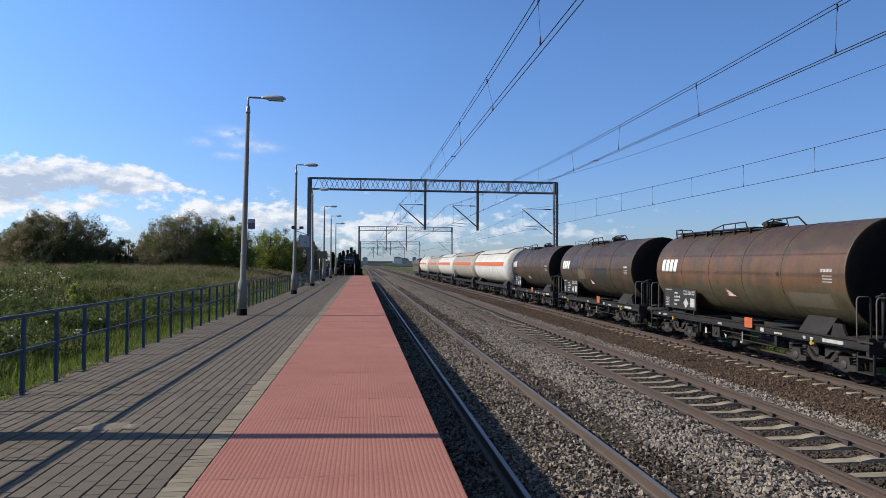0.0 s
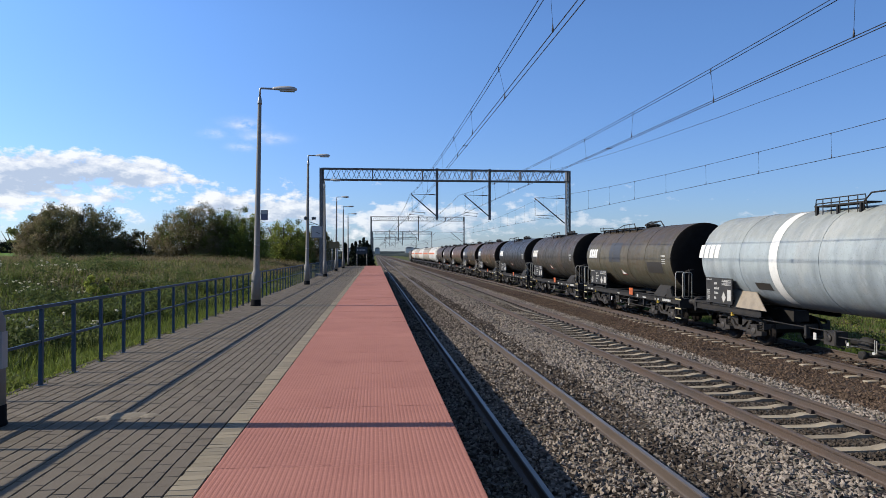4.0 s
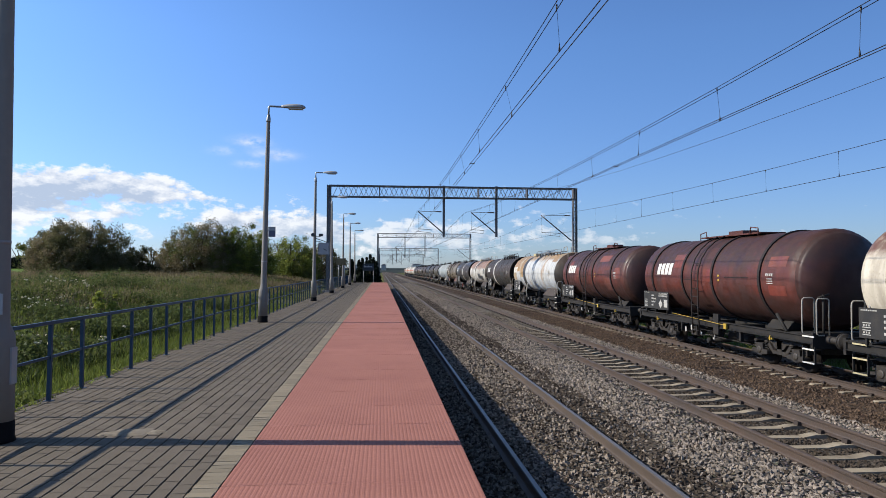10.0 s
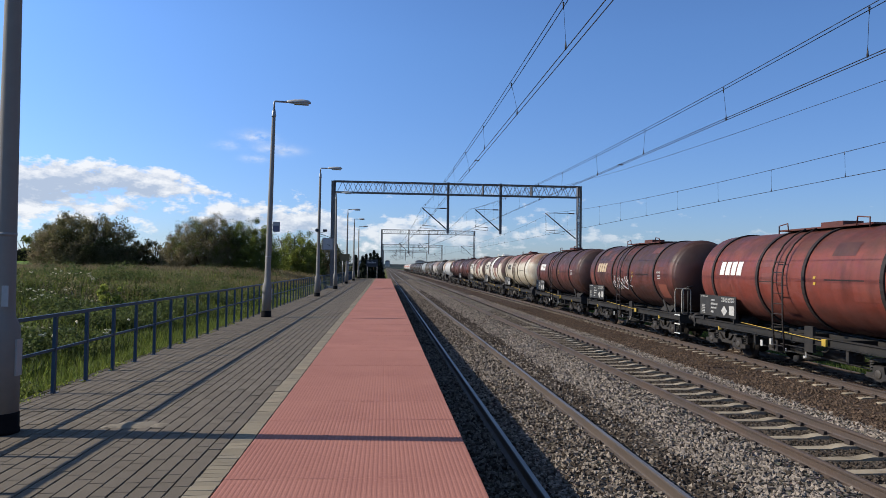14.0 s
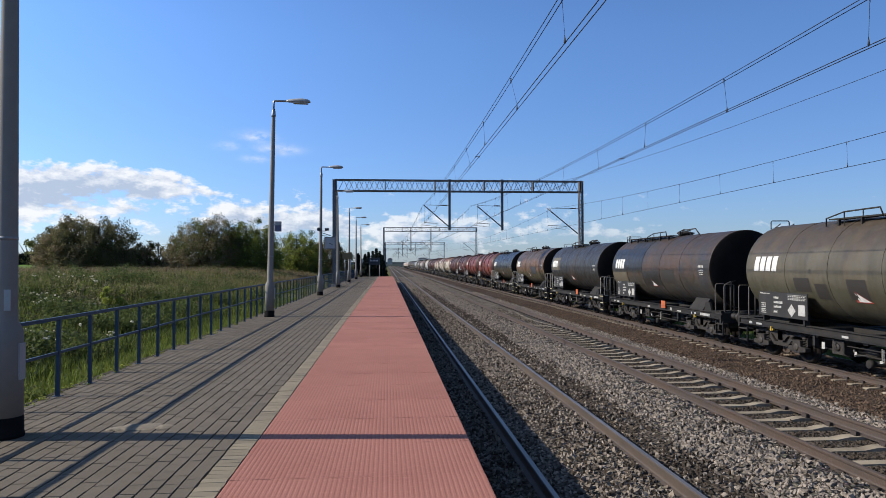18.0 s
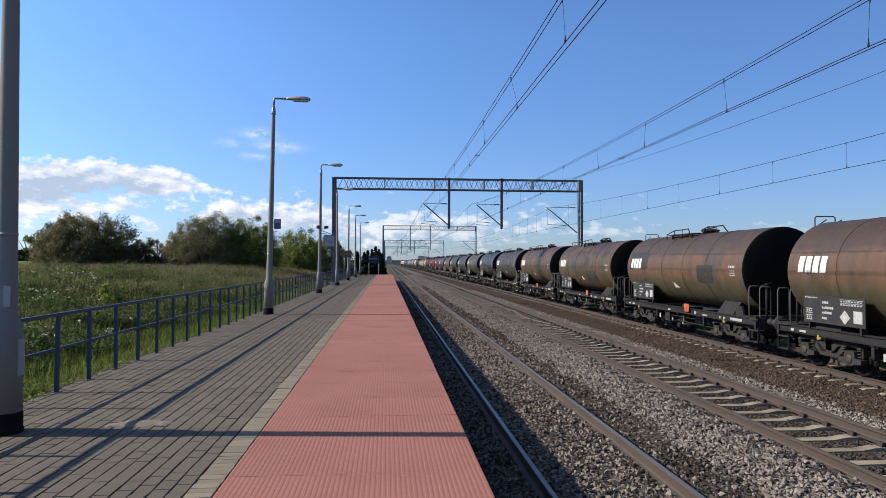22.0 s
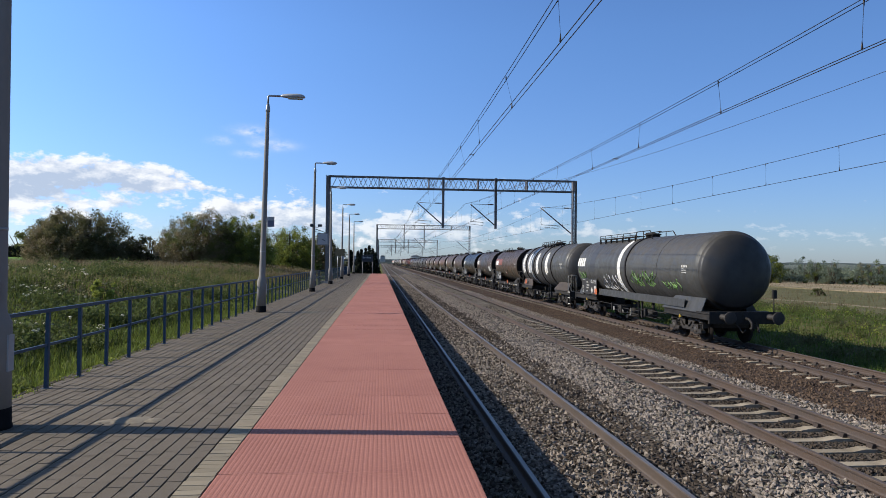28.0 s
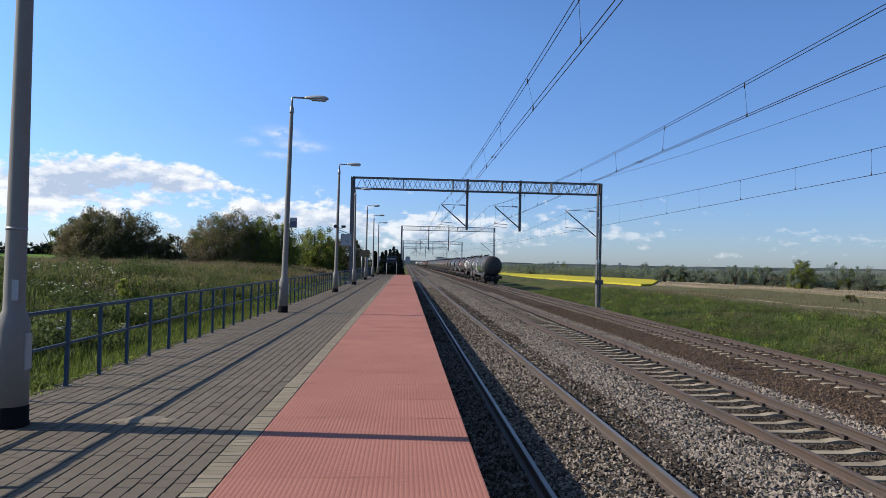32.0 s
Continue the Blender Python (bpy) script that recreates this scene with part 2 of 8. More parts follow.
    def axis(self, i):
        s = self.N("ShaderNodeSeparateXYZ")
        self.link(self.co, s.inputs[0])
        return s.outputs[i]


def plain(name, base, rough=0.6, metal=0.0, dirt=0.5, scale=3.0, grime=(0.05, 0.045, 0.04)):
    """A painted or bare surface with soft dirt at two scales."""
    a = Mat(name, base, rough, metal)
    a.mottle(grime, scale, 0.45, 0.8, 5, k=dirt)
    a.mottle(tuple(c * 0.75 for c in base), scale * 9, 0.45, 0.7, 3, k=dirt)
    a.bump(a.noise(scale * 30, 3), 0.002, 0.3)
    return a.m


M = {}


def materials():
    # paving
    a = Mat("grey paving block", (0.180, 0.153, 0.123), 0.9).world_space()
    a.vary(0.10, island=True)
    a.mottle((0.132, 0.111, 0.088), 1.3, 0.45, 0.75, 5, k=0.6)
    a.mottle((0.215, 0.182, 0.143), 60, 0.5, 0.75, 2, k=0.5)
    a.bump(a.noise(180, 3), 0.003, 0.5)
    M["paver"] = a.m
    a = Mat("pale paving block", (0.31, 0.265, 0.195), 0.9).world_space()
    a.vary(0.14, island=True)
    a.mottle((0.2, 0.18, 0.15), 1.5, 0.45, 0.75, 5, k=0.6)
    a.bump(a.noise(180, 3), 0.003, 0.5)
    M["paver_pale"] = a.m
    a = Mat("joint sand", (0.078, 0.066, 0.052), 1.0).world_space()
    a.mottle((0.07, 0.065, 0.05), 2.0, 0.45, 0.7)
    M["joint"] = a.m
    a = Mat("red concrete slab", (0.42, 0.186, 0.150), 0.85).world_space()
    a.vary(0.06)
    a.mottle((0.335, 0.143, 0.116), 0.9, 0.42, 0.72, 6, k=0.8)
    a.mottle((0.50, 0.235, 0.185), 25, 0.5, 0.75, 3, k=0.5)
    a.bump(a.noise(120, 3), 0.002, 0.4)
    M["red_slab"] = a.m
    a = Mat("concrete", (0.42, 0.40, 0.36), 0.9).world_space()
    a.mottle((0.25, 0.24, 0.21), 1.2, 0.4, 0.75, 6, (1, 1, 0.3), 0.8)
    a.mottle((0.5, 0.48, 0.44), 30, 0.5, 0.7, 3)
    a.bump(a.noise(90, 4), 0.003, 0.5)
    M["concrete"] = a.m
    a = Mat("dark base coating", (0.011, 0.011, 0.012), 0.9)
    a.mottle((0.02, 0.019, 0.018), 5, 0.5, 0.8)
    M["black_coat"] = a.m
    # tracks
    a = Mat("gravel bed", (0.24, 0.21, 0.178), 0.95).world_space()
    a.over(a.cells(16, out="Color"), 0.16, "OVERLAY")
    a.over((0.035, 0.03, 0.026), a.span(a.cells(16), 0.3, 0.62, 0, 0.9))
    band = a.math("MULTIPLY", a.span(a.axis(0), 3.25, 3.4), a.span(a.math("ADD", a.axis(0), a.span(a.noise(0.7, 3, (1, 0.5, 1)), 0, 1, -0.35, 0.35)), 4.1, 3.8))
    a.over((0.085, 0.068, 0.054), a.math("MULTIPLY", band, 0.85))
    # darker towards the platform: track dirt, plus the platform's shade put into the colour
    a.over((0.085, 0.068, 0.054), a.span(a.axis(0), 3.15, 2.95, 0, 0.5))
    a.over((0.10, 0.082, 0.066), a.math("MULTIPLY", a.math("MULTIPLY", a.span(a.axis(0), 5.3, 5.45), a.span(a.axis(0), 7.15, 7.0)), 0.85))
    brown = a.span(a.axis(0), 7.6, 8.0)
    a.over((0.074, 0.047, 0.034), a.math("MULTIPLY", brown, a.span(a.noise(1.1, 5), 0.2, 0.6, 0.45, 1)))
    a.mottle((0.07, 0.055, 0.045), 0.5, 0.5, 0.75, 5, (1, 0.25, 1), 0.7)
    a.bump(a.cells(16), -0.05, 1.0)
    M["gravel"] = a.m
    for key, c, d in (("stone", (0.298, 0.255, 0.217), 0.42), ("stone_brown", (0.132, 0.092, 0.066), 0.45), ("stone_dark", (0.080, 0.064, 0.052), 0.45)):
        a = Mat(key.replace("_", " "), c, 0.95).world_space()
        a.vary(d, island=True)
        a.mottle(tuple(v * 0.6 for v in c), 14, 0.45, 0.7, 3)
        a.bump(a.noise(60, 3), 0.006, 0.6)
        M[key] = a.m
    for key, c in (("rail", (0.092, 0.070, 0.056)), ("rail_rust", (0.080, 0.054, 0.040))):
        a = Mat(key.replace("_", " ") + " side", c, 0.65).world_space()
        a.mottle((0.06, 0.048, 0.042), 3, 0.4, 0.7, 4, (1, 0.3, 1))
        a.mottle((0.12, 0.09, 0.072), 40, 0.5, 0.75)
        a.bump(a.noise(80, 3), 0.002, 0.4)
        M[key] = a.m
    a = Mat("worn rail head", (0.36, 0.325, 0.30), 0.42, 0.65).world_space()
    a.mottle((0.24, 0.21, 0.19), 1.5, 0.4, 0.7, 4, (6, 0.3, 1))
    M["rail_head"] = a.m
    a = Mat("rusty rail head", (0.125, 0.092, 0.072), 0.6, 0.1).world_space()
    a.mottle((0.075, 0.058, 0.048), 1.5, 0.4, 0.7, 4, (6, 0.3, 1))
    M["rail_head_rusty"] = a.m
    a = Mat("old concrete sleeper", (0.37, 0.315, 0.24), 0.9).world_space()
    a.vary(0.15)
    a.mottle((0.20, 0.165, 0.125), 3, 0.4, 0.75, 5)
    a.bump(a.noise(70, 3), 0.004, 0.6)
    M["sleeper"] = a.m
    M["clip"] = plain("rusty rail clip", (0.06, 0.045, 0.038), 0.8, 0.3)
    # lamps, fence, masts
    a = Mat("weathered pole concrete", (0.285, 0.27, 0.252), 0.85)
    a.mottle((0.25, 0.24, 0.22), 1.5, 0.4, 0.75, 6, (1, 1, 0.2), 0.8)
    a.mottle((0.36, 0.34, 0.31), 9, 0.45, 0.8, 4, k=0.35)
    a.bump(a.noise(60, 4), 0.0015, 0.4)
    M["pole"] = a.m
    M["galv"] = plain("galvanised steel", (0.36, 0.37, 0.38), 0.45, 0.7, 0.35, 4)
    M["lamp_shell"] = plain("grey lamp housing", (0.50, 0.50, 0.50), 0.5, 0.1, 0.3, 6)
    M["lamp_glass"] = plain("clouded lamp cover", (0.55, 0.53, 0.47), 0.25, 0.0, 0.2, 8)
    a = Mat("blue railing paint", (0.020, 0.052, 0.098), 0.55)
    a.mottle((0.016, 0.040, 0.076), 3, 0.45, 0.7)
    a.mottle((0.20, 0.16, 0.12), 11, 0.66, 0.72, 4, k=0.6)
    a.bump(a.noise(50, 3), 0.001, 0.3)
    M["fence"] = a.m
    M["mast"] = plain("dark mast steel", (0.155, 0.15, 0.155), 0.6, 0.2, 0.5, 2)
    M["mast_light"] = plain("grey mast steel", (0.30, 0.30, 0.31), 0.6, 0.4, 0.4, 2)
    M["wire"] = plain("overhead wire", (0.045, 0.04, 0.04), 0.5, 0.6, 0.2)
    M["insulator"] = plain("brown insulator", (0.06, 0.03, 0.022), 0.3, 0.0, 0.2)
    M["white"] = plain("white paint", (0.78, 0.77, 0.73), 0.6, 0.0, 0.25, 6)
    M["sign_grey"] = plain("pale grey sheet", (0.42, 0.43, 0.44), 0.5, 0.1, 0.2)
    M["sign_slate"] = plain("slate-blue sheet", (0.13, 0.14, 0.22), 0.5, 0.1, 0.2)
    M["sign_dark"] = plain("dark sign board", (0.045, 0.05, 0.06), 0.5, 0.0, 0.2)
    M["orange"] = plain("orange plate", (0.58, 0.13, 0.035), 0.65, 0.0, 0.4)
    M["yellow"] = plain("yellow paint", (0.56, 0.37, 0.05), 0.6, 0.0, 0.5, 6)
    M["cream_edge"] = plain("yellowed white paint", (0.62, 0.54, 0.32), 0.6, 0.0, 0.4, 6)
    M["red_mark"] = plain("faded red paint", (0.42, 0.07, 0.05), 0.6, 0.0, 0.5)
    M["graffiti_green"] = plain("green spray paint", (0.12, 0.25, 0.05), 0.6, 0.0, 0.2)
    M["graffiti_grey"] = plain("silver spray paint", (0.55, 0.55, 0.55), 0.5, 0.1, 0.2)
    # underframes
    a = Mat("underframe", (0.016, 0.014, 0.012), 0.8)
    a.shifted()
    a.mottle((0.036, 0.029, 0.023), 2.2, 0.46, 0.75, 5)
    a.mottle((0.014, 0.013, 0.012), 9, 0.5, 0.7)
    a.bump(a.noise(40, 3), 0.003, 0.4)
    M["frame"] = a.m
    a = Mat("dusty bogie steel", (0.034, 0.028, 0.023), 0.7)
    a.shifted()
    a.mottle((0.022, 0.019, 0.017), 5, 0.42, 0.66, 5)
    a.mottle((0.075, 0.061, 0.048), 14, 0.58, 0.78, 3)
    a.bump(a.noise(40, 3), 0.003, 0.4)
    M["bogie"] = a.m
    M["axle_cover"] = plain("scuffed axle cover", (0.085, 0.074, 0.064), 0.55, 0.2, 0.6, 7, (0.03, 0.026, 0.022))
    M["mark"] = plain("chalky white stencil", (0.52, 0.51, 0.48), 0.7, 0.0, 0.55, 9)
    M["panel"] = plain("black data panel", (0.026, 0.025, 0.024), 0.65, 0.0, 0.7, 3, (0.065, 0.055, 0.045))
    M["wheel"] = plain("wheel steel", (0.024, 0.020, 0.018), 0.85, 0.0, 0.6, 4, (0.012, 0.011, 0.010))
    M["handrail"] = plain("pale handrail", (0.40, 0.38, 0.34), 0.5, 0.1, 0.5, 6)
    M["rail_brown"] = plain("grimy handrail", (0.12, 0.10, 0.085), 0.6, 0.1, 0.5, 6)
    M["grimy"] = plain("grimy brown steel plate", (0.070, 0.052, 0.041), 0.75, 0.0, 0.7, 2.5, (0.030, 0.025, 0.021))
    M["hoop"] = plain("dark hoop", (0.022, 0.015, 0.013), 0.7, 0.1, 0.4)
    # plants
    for key, c, c2 in (("leaf_dark", (0.165, 0.170, 0.075), (0.115, 0.120, 0.055)), ("weed_dark", (0.120, 0.155, 0.050), (0.080, 0.105, 0.036)), ("leaf_mid", (0.17, 0.205, 0.058), (0.12, 0.145, 0.045)), ("leaf_olive", (0.32, 0.27, 0.17), (0.24, 0.20, 0.12)), ("leaf_grey", (0.265, 0.245, 0.135), (0.19, 0.175, 0.095)),
                       ("leaf_light", (0.33, 0.38, 0.08), (0.24, 0.28, 0.06)), ("needle", (0.016, 0.026, 0.013), (0.01, 0.016, 0.01))):
        a = Mat(key.replace("_", " "), c, 0.7).world_space()
        a.vary(0.22, island=True)
        a.mottle(c2, 0.9, 0.4, 0.65)
        a.b.inputs["Specular IOR Level"].default_value = 0.15
        if key != "needle":
            a.thin()
        M[key] = a.m
    # far leaves: the haze of distance is mixed into their colour
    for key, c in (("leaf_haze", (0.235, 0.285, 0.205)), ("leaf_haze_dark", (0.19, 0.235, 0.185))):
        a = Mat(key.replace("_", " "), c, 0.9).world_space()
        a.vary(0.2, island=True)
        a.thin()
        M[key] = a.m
    M["bark"] = plain("grey brown bark", (0.11, 0.085, 0.062), 0.9, 0.0, 0.6, 4)
    a = Mat("grass ground", (0.075, 0.10, 0.022), 0.95).world_space()
    a.mottle((0.125, 0.108, 0.050), 0.16, 0.42, 0.6, 6)
    a.mottle((0.05, 0.07, 0.016), 1.4, 0.45, 0.7, 4)
    a.mottle((0.12, 0.12, 0.045), 5, 0.55, 0.75, 3, k=0.7)
    a.over((0.145, 0.135, 0.070), a.math("MULTIPLY", a.span(a.axis(0), 29, 34), a.span(a.noise(0.3, 5), 0.3, 0.6, 0.3, 0.95)))
    a.bump(a.noise(6, 6), 0.15, 0.7)
    M["grass_ground"] = a.m
    for key, c in (("blade", (0.135, 0.165, 0.040)), ("blade_dry", (0.21, 0.17, 0.10)), ("blade_olive", (0.225, 0.195, 0.095)), ("blade_dark", (0.055, 0.080, 0.022)), ("blade_bright", (0.160, 0.205, 0.042)), ("blade_bank", (0.112, 0.165, 0.038))):
        a = Mat(key.replace("_", " ") + " of grass", c, 0.6).world_space()
        a.b.inputs["Specular IOR Level"].default_value = 0.15
        a.vary(0.35, island=True)
        a.thin()
        M[key] = a.m
    M["flower"] = plain("white flower head", (0.78, 0.72, 0.52), 0.9, 0.0, 0.1)
    a = Mat("rape in bloom", (0.56, 0.48, 0.04), 0.9).world_space()
    a.mottle((0.40, 0.36, 0.04), 0.3, 0.45, 0.7, 5)
    M["rape"] = a.m
    a = Mat("dry meadow", (0.42, 0.325, 0.225), 0.95).world_space()
    a.mottle((0.18, 0.165, 0.09), 0.07, 0.42, 0.62, 6, (1, 0.5, 1))
    a.mottle((0.40, 0.31, 0.21), 0.5, 0.5, 0.7)
    M["meadow"] = a.m
    M["sand_path"] = plain("pale sandy path", (0.30, 0.255, 0.185), 0.95, 0.0, 0.4, 0.3)
    # bluish aerial haze painted into the woods on the horizon
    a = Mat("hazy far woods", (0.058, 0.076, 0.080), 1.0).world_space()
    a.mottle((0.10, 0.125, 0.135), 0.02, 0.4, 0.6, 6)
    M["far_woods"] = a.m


materials()

# ---- mesh helpers ----


def bm_box(bm, x0, x1, y0, y1, z0, z1):
    v = [bm.verts.new(p) for p in ((x0, y0, z0), (x1, y0, z0), (x1, y1, z0), (x0, y1, z0), (x0, y0, z1), (x1, y0, z1), (x1, y1, z1), (x0, y1, z1))]
    for f in ((3, 2, 1, 0), (4, 5, 6, 7), (0, 1, 5, 4), (1, 2, 6, 5), (2, 3, 7, 6), (3, 0, 4, 7)):
        bm.faces.new([v[i] for i in f])
    return v


def bm_tube(bm, pts, r, n=8, closed=False, cap=True):
    """A round bar along points; r: one radius or one for each point."""
    pts = [Vector(p) for p in pts]
    rs = r if isinstance(r, (list, tuple)) else [r] * len(pts)
    rings = []
    up = None
    for i, p in enumerate(pts):
        a = pts[(i - 1) % len(pts)] if (closed or i > 0) else p
        b = pts[(i + 1) % len(pts)] if (closed or i < len(pts) - 1) else p
        d = (b - a).normalized()
        if up is None:
            up = d.orthogonal().normalized()
        up = (up - d * up.dot(d)).normalized()
        side = d.cross(up)
        rings.append([bm.verts.new(p + (up * math.cos(t) + side * math.sin(t)) * rs[i]) for t in (2 * math.pi * k / n for k in range(n))])
    m = len(rings)
    for i in range(m if closed else m - 1):
        a, b = rings[i], rings[(i + 1) % m]
        for k in range(n):
            bm.faces.new((a[k], a[(k + 1) % n], b[(k + 1) % n], b[k])).smooth = n > 5
    if cap and not closed:
        bm.faces.new(rings[0][::-1])
        bm.faces.new(rings[-1])


def bm_lathe(bm, profile, n=24, axis="y", at=(0, 0, 0), smooth=True):
    """A turned body: profile of (place along the axis, radius)."""
    rings = []
    for s, r in profile:
        ring = []
        for k in range(n):
            t = 2 * math.pi * k / n
            c, d = r * math.cos(t), r * math.sin(t)
            p = (c, s, d) if axis == "y" else (s, c, d) if axis == "x" else (c, d, s)
            ring.append(bm.verts.new(Vector(p) + Vector(at)))
        rings.append(ring)
    for a, b in zip(rings, rings[1:]):
        for k in range(n):
            f = bm.faces.new((a[k], a[(k + 1) % n], b[(k + 1) % n], b[k]))
            f.smooth = smooth
    bm.faces.new(rings[0])
    bm.faces.new(rings[-1])


def bm_prism(bm, poly, axis, lo, hi):
    """A polygon pushed along an axis. poly lists the two other coordinates."""
    def put(p, s):
        return (s, p[0], p[1]) if axis == "x" else (p[0], s, p[1]) if axis == "y" else (p[0], p[1], s)
    a = [bm.verts.new(put(p, lo)) for p in poly]
    b = [bm.verts.new(put(p, hi)) for p in poly]
    n = len(poly)
    bm.faces.new(a)
    bm.faces.new(b[::-1])
    for k in range(n):
        bm.faces.new((a[k], b[k], b[(k + 1) % n], a[(k + 1) % n]))


def finish(bm, name, bevel=0.0, segments=1):
    if bevel:
        bmesh.ops.bevel(bm, geom=[e for e in bm.edges if len(e.link_faces) == 2 and e.calc_face_angle(0) > 0.6], offset=bevel, segments=segments, affect="EDGES")
    bmesh.ops.recalc_face_normals(bm, faces=bm.faces)
    me = bpy.data.meshes.new(name)
    bm.to_mesh(me)
    bm.free()
    return me


def mesh_of(name, fill, bevel=0.0):
    bm = bmesh.new()
    fill(bm)
    return finish(bm, name, bevel)


MESHES = {}


def shared(key, fill, bevel=0.0):
    """One mesh for all parts that are alike."""
    if key not in MESHES:
        MESHES[key] = mesh_of(key, fill, bevel)
        MESHES[key].materials.append(None)
    return MESHES[key]


def part(name, me, material, parent=None, label="", at=None):
    """One mesh object, under a thing or a part; alike parts share a mesh."""
    if not me.materials:
        me.materials.append(None)
    ob = new(name, me)
    ob.material_slots[0].link = "OBJECT"
    ob.material_slots[0].material = material
    if parent is not None:
        ob.parent = parent
    if at is not None:
        ob.matrix_basis = at
    if label:
        ob["label"] = label
    return ob


def raw(name, verts, faces, smooth=False):
    me = bpy.data.meshes.new(name)
    me.from_pydata(verts, [], faces)
    if smooth:
        me.polygons.foreach_set("use_smooth", [True] * len(me.polygons))
    me.update()
    return me


def thing(name, label, category, at=None, group="", kind=""):
    ob = new(name)
    ob.empty_display_size = 0.2
    if at is not None:
        ob.matrix_basis = at
    return tagged(ob, label, category, group, kind)

# ---- large structure ----
TRACKS = ((2.36, -0.745), (6.23, -0.755), (12.75, -1.22))
NEAR, FAR = -640.0, 900.0


def ramp(v, lo, hi):
    t = min(1.0, max(0.0, (v - lo) / (hi - lo)))
    return t * t * (3 - 2 * t)


def lie(x, y):
    """Height of the ground."""
    if x < -4.0:
        h = -0.10 + 1.06 * ramp(-x, 5.0, 15.0) + 0.6 * ramp(-x, 60, 300)
        h += (0.22 * noise.noise(Vector((x * 0.3, y * 0.25, 0))) + 0.18 * noise.noise(Vector((x * 0.9, y * 0.7, 6)))) * ramp(-x, 4.8, 7) * (1 - ramp(-x, 30, 45))
    elif x < 14.2:
        h = -1.75
    else:
        h = -1.85 - 0.2 * ramp(x, 15, 17) + 0.62 * ramp(x, 17, 26) - 1.42 * ramp(x, 26, 48)
        h += (0.24 * noise.noise(Vector((x * 0.22, y * 0.22, 3))) + 0.17 * noise.noise(Vector((x * 0.6, y * 0.5, 8)))) * ramp(x, 15.5, 19) * (1 - ramp(x, 34, 46))
    if x <= -4.0:
        h -= 1.6 * ramp(x, -4.45, -4.0)
    return h


def ground():
    xs = [-3000, -1500, -700, -350, -180, -120, -80] + [-60 + i * 2.0 for i in range(18)] + [-24 + i * 0.8 for i in range(24)]
    xs += [-4.6, -4.45, -4.0, 0, 8, 14.2, 14.8] + [15.5 + i * 0.8 for i in range(28)] + [40, 45, 52, 60, 75, 90, 130, 200, 350, 700, 1500, 3000]
    ys = [-3000, -1000, -400, -150, -60, -20] + [i * 1.0 for i in range(-5, 60)] + [60 + i * 4 for i in range(30)] + [190, 220, 260, 320, 400, 520, 700, 1000, 1500, 2200, 3200]
    verts = [(x, y, lie(x, y)) for y in ys for x in xs]
    n = len(xs)
    faces = [(j * n + i, j * n + i + 1, (j + 1) * n + i + 1, (j + 1) * n + i) for j in range(len(ys) - 1) for i in range(n - 1)]
    ob = part("ground", raw("ground", verts, faces, True), M["grass_ground"])
    tagged(ob, "rough green and straw-coloured grass land", "ground", kind="structure")


BED = [(0.62, -1.7), (0.62, -0.93), (1.35, -0.92), (3.3, -0.90), (4.0, -0.86), (4.7, -0.86), (5.25, -0.87), (5.40, -0.92), (5.55, -0.985), (6.95, -0.985), (7.08, -0.92), (7.25, -0.88), (7.7, -0.86), (8.2, -0.90), (9.9, -1.42), (11.2, -1.44), (11.8, -1.42), (13.7, -1.42), (14.3, -1.44), (15.6, -2.0)]


def ballast():
    """The gravel bed: a cross-section drawn along the line."""
    prof = BED
    ys = [NEAR, -60] + [-20 + i * 0.5 for i in range(160)] + [60 + i * 5 for i in range(20)] + [200, 300, FAR]
    fine = []
    for (a, za), (b, zb) in zip(prof, prof[1:]):
        k = max(1, int((b - a) / 0.35))
        fine += [(a + (b - a) * i / k, za + (zb - za) * i / k) for i in range(k)]
    fine.append(prof[-1])
    n = len(fine)
    verts = []
    for y in ys:
        for i, (x, z) in enumerate(fine):
            j = 0.035 * noise.noise(Vector((x * 1.7, y * 1.3, 0))) if 1 < i < n - 1 else 0
            verts.append((x, y, z + j))
    faces = [(j * n + i, j * n + i + 1, (j + 1) * n + i + 1, (j + 1) * n + i) for j in range(len(ys) - 1) for i in range(n - 1)]
    ob = part("ballast_bed", raw("ballast_bed", verts, faces, True), M["gravel"])
    tagged(ob, "grey and rust-brown track gravel bed", "gravel", kind="structure")


def platform():
    def fill(bm):
        bm_box(bm, -4.45, 0.58, NEAR, 91.5, -1.8, -0.013)
    ob = part("platform", mesh_of("platform", fill), M["joint"])
    tagged(ob, "long station platform of grey blocks and red slabs", "platform", kind="structure")

    def edge(bm):
        bm_box(bm, 0.40, 0.60, -40, 91.6, -1.2, -0.06)
    part("edge_wall", mesh_of("edge_wall", edge, 0.01), M["joint"], ob, "grimy dark concrete platform edge wall")

    def kerb(bm):
        bm_box(bm, -4.46, -4.39, -12, 91.6, -0.3, -0.004)
    part("kerb", mesh_of("kerb", kerb, 0.006), M["joint"], ob, "earthy concrete kerb")
    return ob


def rail_profile():
    half = [(0.075, 0.0), (0.075, 0.012), (0.018, 0.03), (0.009, 0.05), (0.009, 0.125), (0.034, 0.14), (0.036, 0.165), (0.028, 0.172)]
    return half + [(-x, z) for x, z in half[::-1]]


